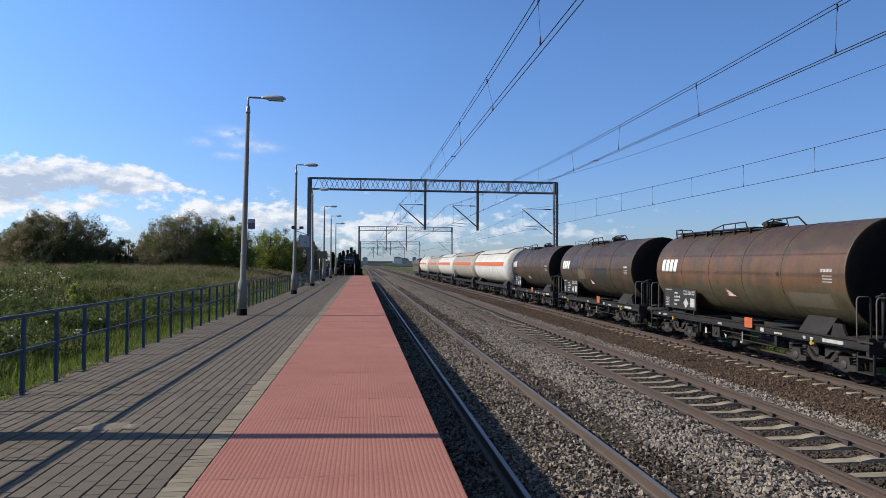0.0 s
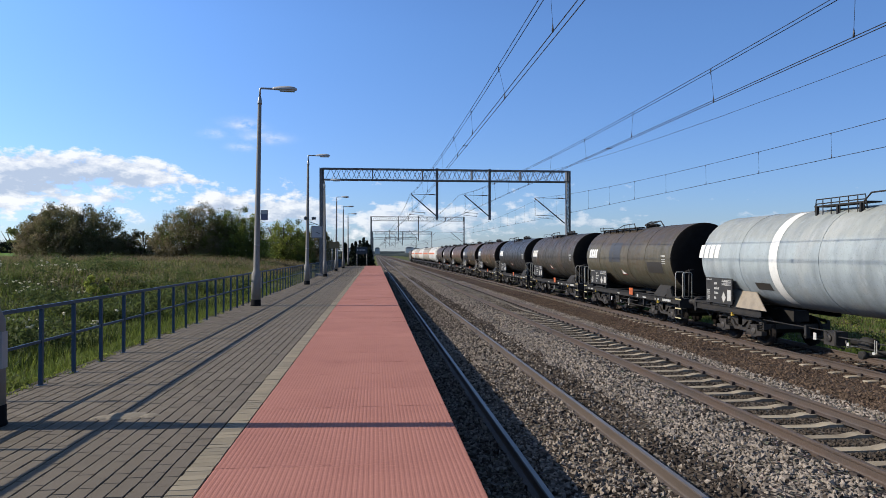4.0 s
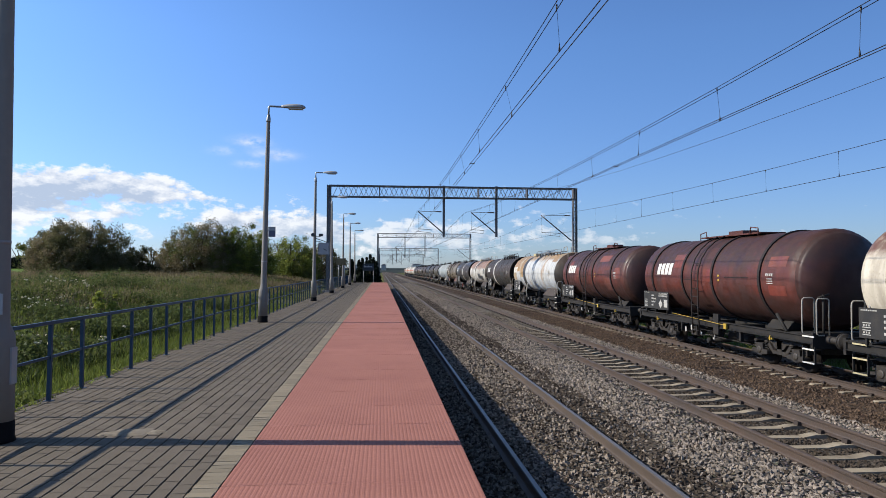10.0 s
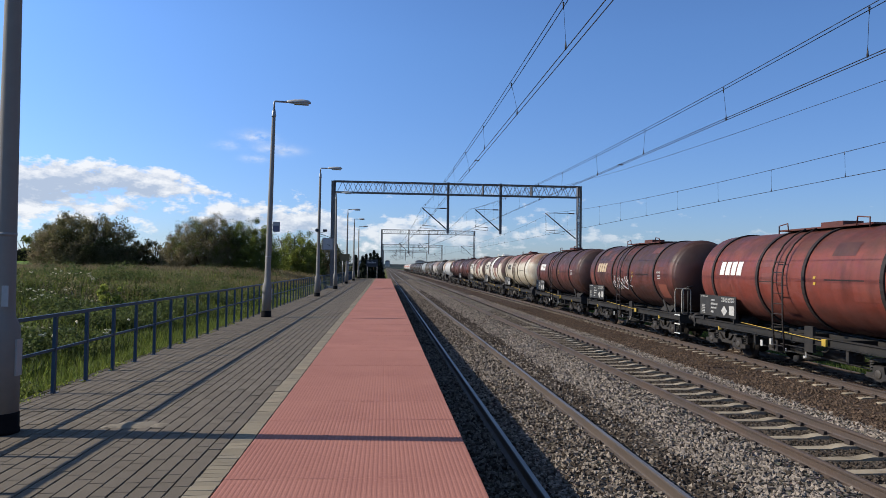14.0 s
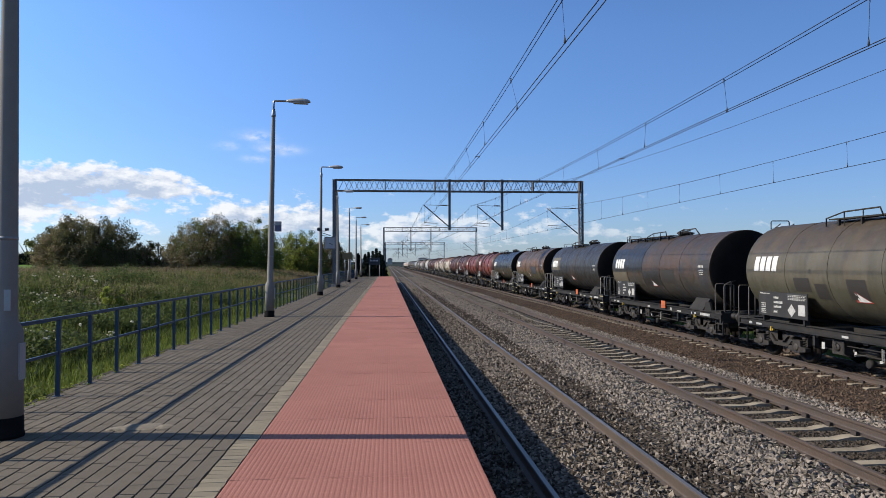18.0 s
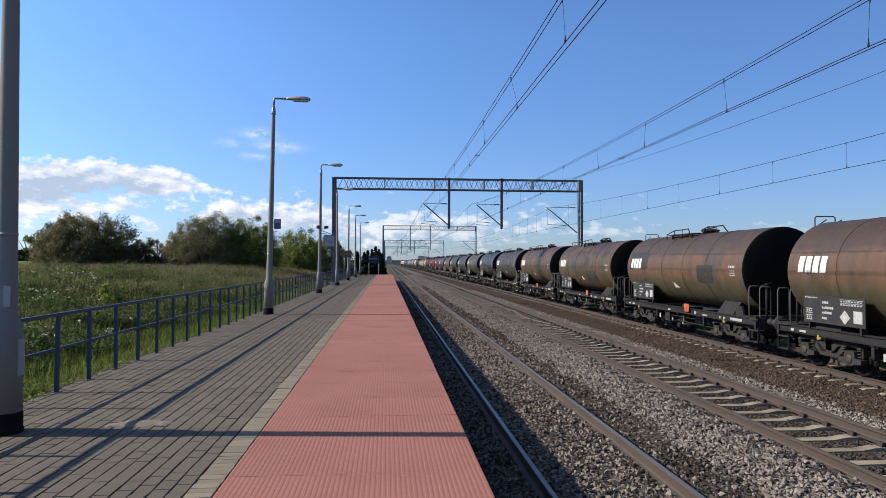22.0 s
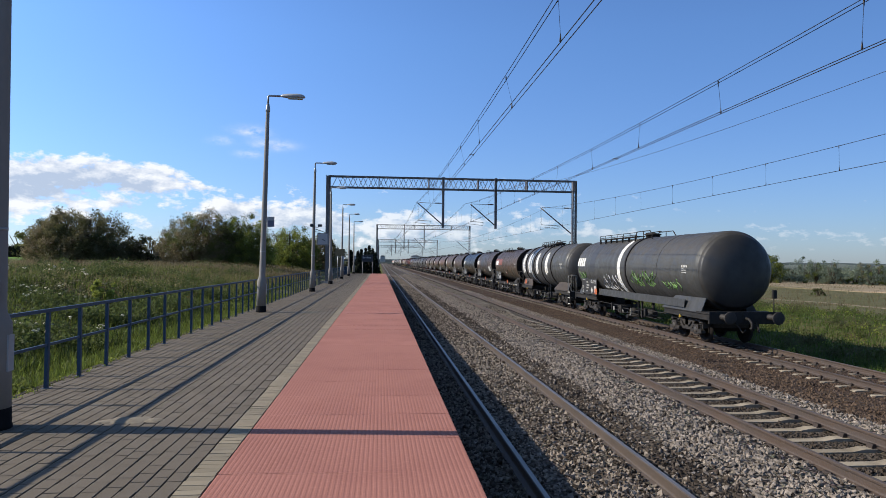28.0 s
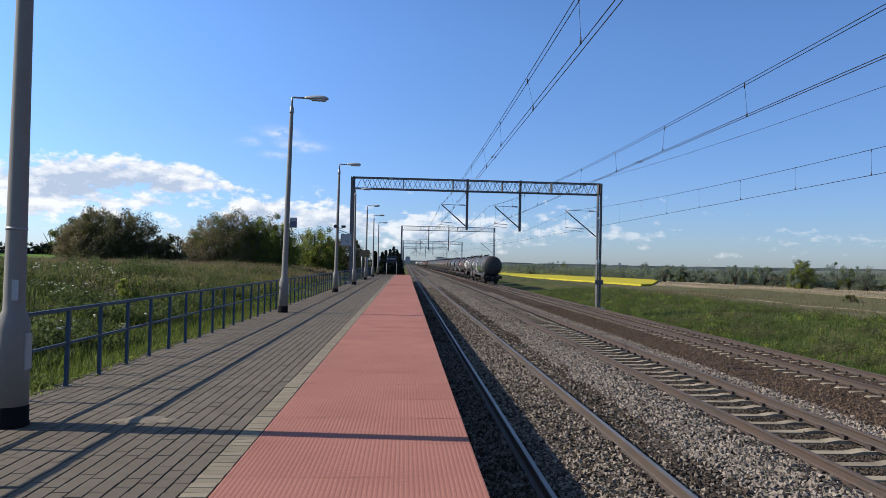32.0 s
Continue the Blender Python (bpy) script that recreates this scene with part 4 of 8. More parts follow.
def wires():
    """Twin messenger and contact wires over the near tracks, single ones over the far track, tied by droppers."""
    spans = ((-16, 51), (51, 136), (136, 214), (214, 292), (292, 370), (370, 450), (450, 560))
    lines = ((2.36, 0.0065, 4.70, 5.30, 6.12, 9.03, 4.02), (6.27, 0.0, 4.53, 5.125, 6.10, 8.32, 3.90), (12.63, 0.0, 4.32, 5.02, 5.95, 6.85, 3.60))
    for i, (x, slope, low, rise, hang, first, step) in enumerate(lines):
        lean = (0.075, 0.0, 0.0)[i]
        line = thing("overhead_line", "dark overhead line with droppers above a track", "overhead wire", group="overhead lines")

        def mess(y, a, b):
            t = (y - (a + b) / 2) / ((b - a) / 2)
            return rise + (hang - rise) * t * t

        def zig(y):
            if y < 51:
                return x + slope * (y - 8.5)
            k = abs((((y - 51) / 80.0) % 2) - 1)
            return x + slope * 42.5 + (k - 1) * 0.45
        for a, b in spans:
            near = b < 140
            steps = 26 if near else 8
            ys = [a + (b - a) * k / steps for k in range(steps + 1)]
            r = (0.0070 if i < 2 else 0.0085) if near else 0.018
            twin = near and i < 2
            for d, h in (((-0.028, 0.014), (0.028, -0.014)) if twin else ((0.0, 0.0),)):
                part("messenger_wire", mesh_of("messenger_wire", lambda bm: bm_tube(bm, [(zig(y) - lean + d, y, mess(y, a, b) + h) for y in ys], r * 0.95 if near else r, 5, cap=False)), M["wire"], line)
            for d in ((-0.043, 0.043) if twin else (0.0,)):
                part("contact_wire", mesh_of("contact_wire", lambda bm: bm_tube(bm, [(zig(y) + d, y, low) for y in ys], r, 5, cap=False)), M["wire"], line)
            if b > 300:
                continue
            y = first if a < 51 else a + 1.9
            if a < 51:
                y -= step * int((first - a) / step)
            k = 0
            while y < b - 0.5:
                side = 0.043 * (1 if k % 2 else -1) if twin else 0.0
                c, top = zig(y) + side, mess(y, a, b)
                part("dropper", mesh_of("dropper", lambda bm: (bm_tube(bm, [(c, y, low + 0.10), (zig(y) - lean, y + 0.02, top)], 0.0032 if near else 0.006, 4, cap=False),
                                                               bm_lathe(bm, [(low - 0.012, 0.006), (low + 0.01, 0.017), (low + 0.06, 0.012), (low + 0.12, 0.004)], 6, "z", (c, y, 0)),
                                                               bm_lathe(bm, [(top - 0.09, 0.004), (top - 0.03, 0.012), (top + 0.015, 0.014)], 6, "z", (zig(y) - lean, y + 0.02, 0)))), M["wire"], line)
                if twin and k % 5 == 3:
                    yy = y + 0.45 * step
                    part("jumper_clamp", mesh_of("jumper_clamp", lambda bm: (bm_tube(bm, [(zig(yy) - 0.06, yy, low), (zig(yy) + 0.06, yy, low)], 0.009, 5), [bm_box(bm, zig(yy) + e - 0.014, zig(yy) + e + 0.014, yy - 0.05, yy + 0.05, low - 0.016, low + 0.016) for e in (-0.05, 0.05)])), M["wire"], line)
                y += step
                k += 1
    feed = thing("feeder_wire", "single thin wire above the tracks", "overhead wire")
    for a, b in ((-34, 51),) + spans[1:4]:
        ys = [a + (b - a) * k / 20 for k in range(21)]
        part("strand", mesh_of("strand", lambda bm: bm_tube(bm, [(9.0, y, 5.19 + 2.1 * ((y - (a + b) / 2) / ((b - a) / 2)) ** 2) for y in ys], 0.0055, 5, cap=False)), M["wire"], feed)


lamps()
railing()
gantry(51.0, -4.07, 14.80, 8.00, ((4.59, 6.13), (8.64, 6.10)), 0.0, -1.6)
for gy, gtop in ((136.0, 9.05), (214.0, 8.6), (292.0, 8.6)):
    gantry(gy, -0.85, 17.9, gtop, ((4.59, 6.4), (8.64, 6.4)), -0.6, -1.8)
wires()

# ---- the train ----
RAIL_X, RAIL_Z = TRACKS[2]
AXIS_Z = 2.66     # height of a tank's axis above the rail


def tank_paint(name, top, mid, low, spots=None, z_top=0.55, z_low=-0.35, gloss=0.5, spot_at=(0.56, 0.66)):
    """Old tank paint: sooty crown, sunburnt flank, dirty belly, streaks and repainted spots."""
    k = 0.74 if max(mid) < 0.3 else 0.88
    top, mid, low = (tuple(c * k for c in v) for v in (top, mid, low))
    spots = spots and tuple(c * k for c in spots)
    a = Mat(name, mid, gloss)
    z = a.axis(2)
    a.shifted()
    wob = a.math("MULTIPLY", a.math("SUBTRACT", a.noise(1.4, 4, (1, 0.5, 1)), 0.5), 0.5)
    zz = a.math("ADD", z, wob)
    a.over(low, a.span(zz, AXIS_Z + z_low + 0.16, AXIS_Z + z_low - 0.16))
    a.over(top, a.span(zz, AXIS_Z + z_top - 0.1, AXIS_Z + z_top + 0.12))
    if spots:
        a.over(spots, a.span(a.noise(0.8, 5, (1, 1, 0.7)), spot_at[0] - 0.02, spot_at[1] + 0.05, 0, 0.8))
    a.mottle(tuple(c * 0.6 for c in low), 1.2, 0.46, 0.78, 6, (1, 2.2, 0.45), 0.75)
    a.mottle(tuple(c * 0.5 for c in low), 2.4, 0.52, 0.76, 5, (0.22, 1, 0.22), 0.55)
    a.mottle(tuple(min(1, c * 1.35) for c in mid), 6, 0.55, 0.8, 5, (1, 1, 0.5), 0.4)
    a.mottle((0.03, 0.024, 0.02), 24, 0.58, 0.8, 3, k=0.45)
    a.rough(a.noise(3, 4), 0.3, 0.7, gloss - 0.12, gloss + 0.22)
    a.bump(a.noise(1.1, 2), 0.02, 0.25)
    a.bump(a.noise(60, 3), 0.002, 0.25)
    return a.m


def tank_paints():
    T = {}
    dark = (0.013, 0.011, 0.010)
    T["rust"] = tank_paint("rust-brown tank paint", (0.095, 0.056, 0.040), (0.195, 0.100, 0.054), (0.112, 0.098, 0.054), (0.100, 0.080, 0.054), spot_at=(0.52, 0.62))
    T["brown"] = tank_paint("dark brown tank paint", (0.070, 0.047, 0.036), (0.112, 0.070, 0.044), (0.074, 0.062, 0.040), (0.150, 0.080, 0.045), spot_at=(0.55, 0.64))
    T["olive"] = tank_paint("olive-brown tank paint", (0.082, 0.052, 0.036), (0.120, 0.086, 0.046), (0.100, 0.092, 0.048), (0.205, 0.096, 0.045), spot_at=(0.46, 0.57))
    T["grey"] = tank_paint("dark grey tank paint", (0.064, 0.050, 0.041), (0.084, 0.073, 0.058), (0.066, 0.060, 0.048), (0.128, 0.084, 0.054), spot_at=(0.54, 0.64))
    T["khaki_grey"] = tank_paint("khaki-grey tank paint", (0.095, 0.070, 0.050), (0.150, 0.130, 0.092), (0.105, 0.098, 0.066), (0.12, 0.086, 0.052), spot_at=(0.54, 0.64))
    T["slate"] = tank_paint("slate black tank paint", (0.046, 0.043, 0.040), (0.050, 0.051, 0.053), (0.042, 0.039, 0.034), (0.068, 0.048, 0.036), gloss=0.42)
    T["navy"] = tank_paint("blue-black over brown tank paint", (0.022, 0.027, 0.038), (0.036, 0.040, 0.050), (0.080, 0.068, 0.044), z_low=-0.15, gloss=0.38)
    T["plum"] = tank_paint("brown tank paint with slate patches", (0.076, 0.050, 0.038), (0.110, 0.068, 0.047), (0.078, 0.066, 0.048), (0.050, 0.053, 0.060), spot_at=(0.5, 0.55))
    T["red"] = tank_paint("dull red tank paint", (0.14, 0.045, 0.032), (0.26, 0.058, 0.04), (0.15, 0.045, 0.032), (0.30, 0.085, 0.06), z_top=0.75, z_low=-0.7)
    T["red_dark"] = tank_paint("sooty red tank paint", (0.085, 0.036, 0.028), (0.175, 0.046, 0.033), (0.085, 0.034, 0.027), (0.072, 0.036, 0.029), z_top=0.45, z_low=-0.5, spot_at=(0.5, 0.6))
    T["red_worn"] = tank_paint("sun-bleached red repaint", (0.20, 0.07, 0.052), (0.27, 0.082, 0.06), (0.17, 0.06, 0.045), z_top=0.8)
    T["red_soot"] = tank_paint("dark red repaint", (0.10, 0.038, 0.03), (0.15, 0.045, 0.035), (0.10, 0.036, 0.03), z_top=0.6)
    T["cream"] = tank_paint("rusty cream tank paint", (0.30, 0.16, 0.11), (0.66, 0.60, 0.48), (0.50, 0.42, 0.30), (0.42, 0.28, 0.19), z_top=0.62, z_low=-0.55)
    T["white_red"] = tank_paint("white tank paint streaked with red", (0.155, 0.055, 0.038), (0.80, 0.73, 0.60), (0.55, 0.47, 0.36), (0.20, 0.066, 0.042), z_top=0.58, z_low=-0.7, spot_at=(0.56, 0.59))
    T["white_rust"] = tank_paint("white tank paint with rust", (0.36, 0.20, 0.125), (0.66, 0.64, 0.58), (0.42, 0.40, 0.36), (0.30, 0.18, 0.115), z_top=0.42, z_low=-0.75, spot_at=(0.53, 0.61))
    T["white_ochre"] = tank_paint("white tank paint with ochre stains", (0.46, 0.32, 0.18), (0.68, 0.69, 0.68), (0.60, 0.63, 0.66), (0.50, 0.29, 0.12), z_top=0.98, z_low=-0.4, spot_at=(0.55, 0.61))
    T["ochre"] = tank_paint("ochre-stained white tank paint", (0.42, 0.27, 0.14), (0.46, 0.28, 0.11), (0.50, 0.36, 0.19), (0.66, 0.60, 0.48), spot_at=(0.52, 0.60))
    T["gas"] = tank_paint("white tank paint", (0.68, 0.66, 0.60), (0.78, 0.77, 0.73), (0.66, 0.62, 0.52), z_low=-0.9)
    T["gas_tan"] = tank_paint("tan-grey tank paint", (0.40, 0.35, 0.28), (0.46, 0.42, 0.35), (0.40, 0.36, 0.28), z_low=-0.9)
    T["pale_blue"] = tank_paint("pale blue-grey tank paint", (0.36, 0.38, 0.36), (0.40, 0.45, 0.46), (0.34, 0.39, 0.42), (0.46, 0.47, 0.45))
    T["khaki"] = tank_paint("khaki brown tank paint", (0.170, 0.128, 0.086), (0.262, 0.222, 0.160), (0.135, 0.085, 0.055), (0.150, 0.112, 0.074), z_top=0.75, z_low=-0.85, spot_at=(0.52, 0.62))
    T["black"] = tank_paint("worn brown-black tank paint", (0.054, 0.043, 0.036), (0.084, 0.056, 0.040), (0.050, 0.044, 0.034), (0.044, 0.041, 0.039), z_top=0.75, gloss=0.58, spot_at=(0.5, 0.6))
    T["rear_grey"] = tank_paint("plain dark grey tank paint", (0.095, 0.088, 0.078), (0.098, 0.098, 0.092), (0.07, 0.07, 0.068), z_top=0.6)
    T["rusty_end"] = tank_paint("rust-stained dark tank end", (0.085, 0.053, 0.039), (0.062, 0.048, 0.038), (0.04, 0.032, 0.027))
    # the shade on the tanks' rear ends, put into darker end colours
    T["shaded_grey"] = tank_paint("shade-greyed tank end", (0.060, 0.055, 0.050), (0.062, 0.060, 0.058), (0.05, 0.048, 0.046))
    T["shaded_maroon"] = tank_paint("shade-darkened maroon tank end", (0.075, 0.034, 0.028), (0.120, 0.060, 0.048), (0.16, 0.13, 0.10))
    T["shaded_red"] = tank_paint("shade-darkened red tank end", (0.062, 0.030, 0.025), (0.100, 0.036, 0.029), (0.062, 0.028, 0.024))
    T["shaded_khaki"] = tank_paint("shade-darkened khaki tank end", (0.036, 0.028, 0.021), (0.036, 0.028, 0.021), (0.03, 0.024, 0.018))
    T["end"] = tank_paint("shade-black tank end", dark, dark, (0.018, 0.014, 0.012), gloss=0.88)
    return T


T = tank_paints()


def on_tank(bm, R, y0, y1, a0, a1, lift=0.004, skew=0.0, n=6):
    """A thin curved plate on a tank's camera side, between two angles above its axis (degrees)."""
    a = []
    n = max(n, int(abs(a1 - a0) / 3))
    for k in range(n + 1):
        t = radians(a0 + (a1 - a0) * k / n)
        s = skew * k / n
        ring = []
        for y in (y0, y1):
            ring.append(bm.verts.new((-(R + lift) * math.cos(t), y + s, AXIS_Z + (R + lift) * math.sin(t))))
        a.append(ring)
    for p, q in zip(a, a[1:]):
        bm.faces.new((p[0], p[1], q[1], q[0])).smooth = True


def wedge(bm, R, y0, y1, a0, a1, lift):
    """A triangle on the tank's flank, its tip at the rear top."""
    def at(y, a):
        t = radians(a)
        return bm.verts.new((-(R + lift) * math.cos(t), y, AXIS_Z + (R + lift) * math.sin(t)))
    n = 6
    low = [at(y0 + (y1 - y0) * 0.9 * k / n, a0) for k in range(n + 1)]
    for k in range(n):
        bm.faces.new((low[k], low[k + 1], at(y1, a1))) if k == n - 1 else bm.faces.new((low[k], low[k + 1], at(y0 + (y1 - y0) * (k + 1) / n, a0 + (a1 - a0) * (k + 1) / n), at(y0 + (y1 - y0) * k / n, a0 + (a1 - a0) * k / n)))


def ring_bar(bm, R, y, w, h, a0=0, a1=360, n=48):
    """A flat hoop round the tank."""
    rings = []
    for k in range(n + 1):
        t = radians(a0 + (a1 - a0) * k / n)
        c, s = math.cos(t), math.sin(t)
        rings.append([bm.verts.new((r * c, yy, AXIS_Z + r * s)) for r, yy in ((R - 0.01, y - w), (R + h, y - w), (R + h, y + w), (R - 0.01, y + w))])
    for p, q in zip(rings, rings[1:]):
        for k in range(4):
            bm.faces.new((p[k], p[(k + 1) % 4], q[(k + 1) % 4], q[k]))


def tank_mesh(L, R, end, n=40):
    h = L / 2
    if end == "flat":
        prof = [(-h, 0.0), (-h, R - 0.03), (-h + 0.008, R - 0.008), (-h + 0.025, R), (-h + 0.05, R), (h - 0.05, R), (h - 0.025, R), (h - 0.008, R - 0.008), (h, R - 0.03), (h, 0.0)]
    elif end == "cone":
        prof = [(-h - 0.12, 0.0), (-h - 0.12, 0.15), (-h, R - 0.03), (-h + 0.02, R), (-h + 0.05, R), (h - 0.05, R), (h - 0.02, R), (h, R - 0.03), (h + 0.12, 0.15), (h + 0.12, 0.0)]
    else:
        cap = [(0.62 * math.sin(t), R * math.cos(t) ** 0.72) for t in (radians(d) for d in (8, 20, 34, 48, 62, 74, 83, 88))]
        c = h - 0.62
        prof = [(-h, 0.0)] + [(-c - s, r) for s, r in cap[::-1]] + [(-c, R), (c, R)] + [(c + s, r) for s, r in cap] + [(h, 0.0)]

    def fill(bm):
        rings = []
        for s, r in prof:
            if r == 0:
                continue
            rings.append([bm.verts.new((r * math.cos(2 * math.pi * k / n), s, AXIS_Z + r * math.sin(2 * math.pi * k / n))) for k in range(n)])
        for a, b in zip(rings, rings[1:]):
            for k in range(n):
                bm.faces.new((a[k], a[(k + 1) % n], b[(k + 1) % n], b[k])).smooth = True
        bm.faces.new(rings[0])
        bm.faces.new(rings[-1])
    return fill


def end_mesh(L, R, end):
    """The tank's rear end, a dark dish set proud of the barrel's rim."""
    def fill(bm):
        y = -L / 2 - 0.004
        if end == "dome":
            c = L / 2 - 0.62
            bm_lathe(bm, [(-c - 0.626 * math.sin(t), (R + 0.005) * math.cos(t) ** 0.72) for t in (radians(d) for d in (89, 86, 80, 72, 62, 48, 34, 22))], 40, "y", (0, 0, AXIS_Z))
        elif end == "cone":
            bm_lathe(bm, [(y - 0.16, 0.04), (y - 0.15, 0.14), (y - 0.012, R - 0.04), (y + 0.05, R - 0.03)], 36, "y", (0, 0, AXIS_Z))
        else:
            bm_lathe(bm, [(y - 0.10, 0.05), (y - 0.09, 0.5), (y - 0.06, 0.95), (y - 0.020, R - 0.09), (y - 0.004, R - 0.022), (y + 0.006, R - 0.004)], 40, "y", (0, 0, AXIS_Z))
    return fill


# running gear, drawn once
def bogie_frame(bm):
    for s in (-1, 1):
        x0, x1 = sorted((s * 0.98, s * 1.08))
        bm_prism(bm, [(-1.30, 0.74), (-0.62, 0.76), (-0.36, 0.70), (-0.20, 0.56), (0.20, 0.56), (0.36, 0.70), (0.62, 0.76), (1.30, 0.74), (1.30, 0.80), (0.66, 0.86), (-0.66, 0.86), (-1.30, 0.80)], "x", x0, x1)
        bm_prism(bm, [(-0.66, 0.72), (-0.58, 0.60), (-0.34, 0.40), (0.34, 0.40), (0.58, 0.60), (0.66, 0.72), (0.52, 0.74), (0.30, 0.50), (-0.30, 0.50), (-0.52, 0.74)], "x", x0, x1)
        for y in (-1.27, 1.27):
            bm_box(bm, x0, x1, y - 0.05, y + 0.05, 0.52, 0.78)
        bm_box(bm, x0, x1 + 0.0, -0.12, 0.12, 0.5, 0.82)
    bm_box(bm, -0.98, 0.98, -0.22, 0.22, 0.5, 0.82)
    for y in (-1.27, 1.27):
        bm_box(bm, -0.98, 0.98, y - 0.05, y + 0.05, 0.55, 0.7)


def axle_box(bm):
    """One casting: the bearing house with a spring seat on either side."""
    bm_prism(bm, [(-0.42, 0.36), (-0.16, 0.33), (-0.10, 0.29), (0.10, 0.29), (0.16, 0.33), (0.42, 0.36), (0.42, 0.47), (0.20, 0.49), (0.17, 0.66), (-0.17, 0.66), (-0.20, 0.49), (-0.42, 0.47)], "x", -1.16, -0.99)


def axle_cover(bm):
    bm_lathe(bm, [(-1.19, 0.02), (-1.188, 0.09), (-1.178, 0.105), (-1.15, 0.11)], 14, "x", (0, 0, 0.465))


def spring_cap(bm):
    bm_lathe(bm, [(0.70, 0.03), (0.71, 0.085), (0.75, 0.085), (0.77, 0.05)], 10, "z", (-1.07, 0, 0))


def coil_spring(bm):
    pts = [(-1.07 + 0.062 * math.cos(t), 0.062 * math.sin(t), 0.50 + 0.035 * t / 2 / math.pi * 2.1) for t in (k * math.pi / 3 for k in range(19))]
    bm_tube(bm, pts, 0.016, 5)


def wheelset(bm):
    for s in (-1, 1):
        bm_lathe(bm, [(s * 0.69, 0.10), (s * 0.70, 0.49), (s * 0.735, 0.485), (s * 0.745, 0.462), (s * 0.825, 0.455), (s * 0.83, 0.39), (s * 0.785, 0.34), (s * 0.775, 0.14), (s * 0.83, 0.10)], 12, "x", (0, 0, 0.46))
    bm_lathe(bm, [(-1.1, 0.07), (1.1, 0.07)], 10, "x", (0, 0, 0.46))


def buffer(bm):
    bm_lathe(bm, [(0.0, 0.17), (0.03, 0.17), (0.05, 0.11), (0.38, 0.105), (0.40, 0.075), (0.55, 0.075), (0.57, 0.20), (0.595, 0.225), (0.62, 0.225), (0.63, 0.20), (0.635, 0.02)], 14, "y")


def coupling(bm):
    bm_tube(bm, [(0, 0, 1.0), (0, 0.25, 0.97), (0, 0.42, 0.86), (0, 0.45, 0.7), (0, 0.40, 0.62), (0, 0.34, 0.68)], 0.045, 7)
    bm_box(bm, -0.12, 0.12, -0.02, 0.05, 0.88, 1.12)
    for s in (-1, 1):
        bm_tube(bm, [(s * 0.35, 0, 0.85), (s * 0.36, 0.2, 0.72), (s * 0.30, 0.36, 0.52), (s * 0.22, 0.42, 0.62)], 0.028, 6)


def running_gear(w, L, pivot, dy=0.92, full=True):
    for s in (1, -1):
        b = part("bogie", shared("bogie_frame", bogie_frame, 0.02), M["bogie"], w, at=pose(0, s * pivot, 0))
        for d in (-dy, dy):
            part("wheelset", shared("wheelset", wheelset), M["wheel"], b, at=pose(0, d, 0))
            part("axle_box", shared("axle_box", axle_box, 0.012), M["bogie"], b, at=pose(0, d, 0))
            part("axle_cover", shared("axle_cover", axle_cover), M["axle_cover"], b, at=pose(0, d, 0))
            if full:
                for e in (-0.29, 0.29):
                    part("coil_spring", shared("coil_spring", coil_spring), M["bogie"], b, at=pose(0, d + e, 0))
                    part("spring_cap", shared("spring_cap", spring_cap), M["bogie"], b, at=pose(0, d + e, 0))
        if full:
            part("tap", shared("tap", lambda bm: (bm_box(bm, -1.36, -1.30, -0.08, 0.08, 0.86, 0.91), bm_box(bm, -1.38, -1.34, -0.03, 0.03, 0.84, 0.97)), 0.01), M["yellow"], b, "yellow painted bracket")
    for s in (1, -1):
        turn = 0 if s > 0 else 180
        for x in (-0.875, 0.875):
            part("buffer", shared("buffer", buffer), M["bogie"], w, at=pose(x, s * (L / 2 - 0.635), 1.04, 0, 0, turn))
        part("coupling", shared("coupling", coupling), M["frame"], w, at=pose(0, s * (L / 2 - 0.62), 0, 0, 0, turn))


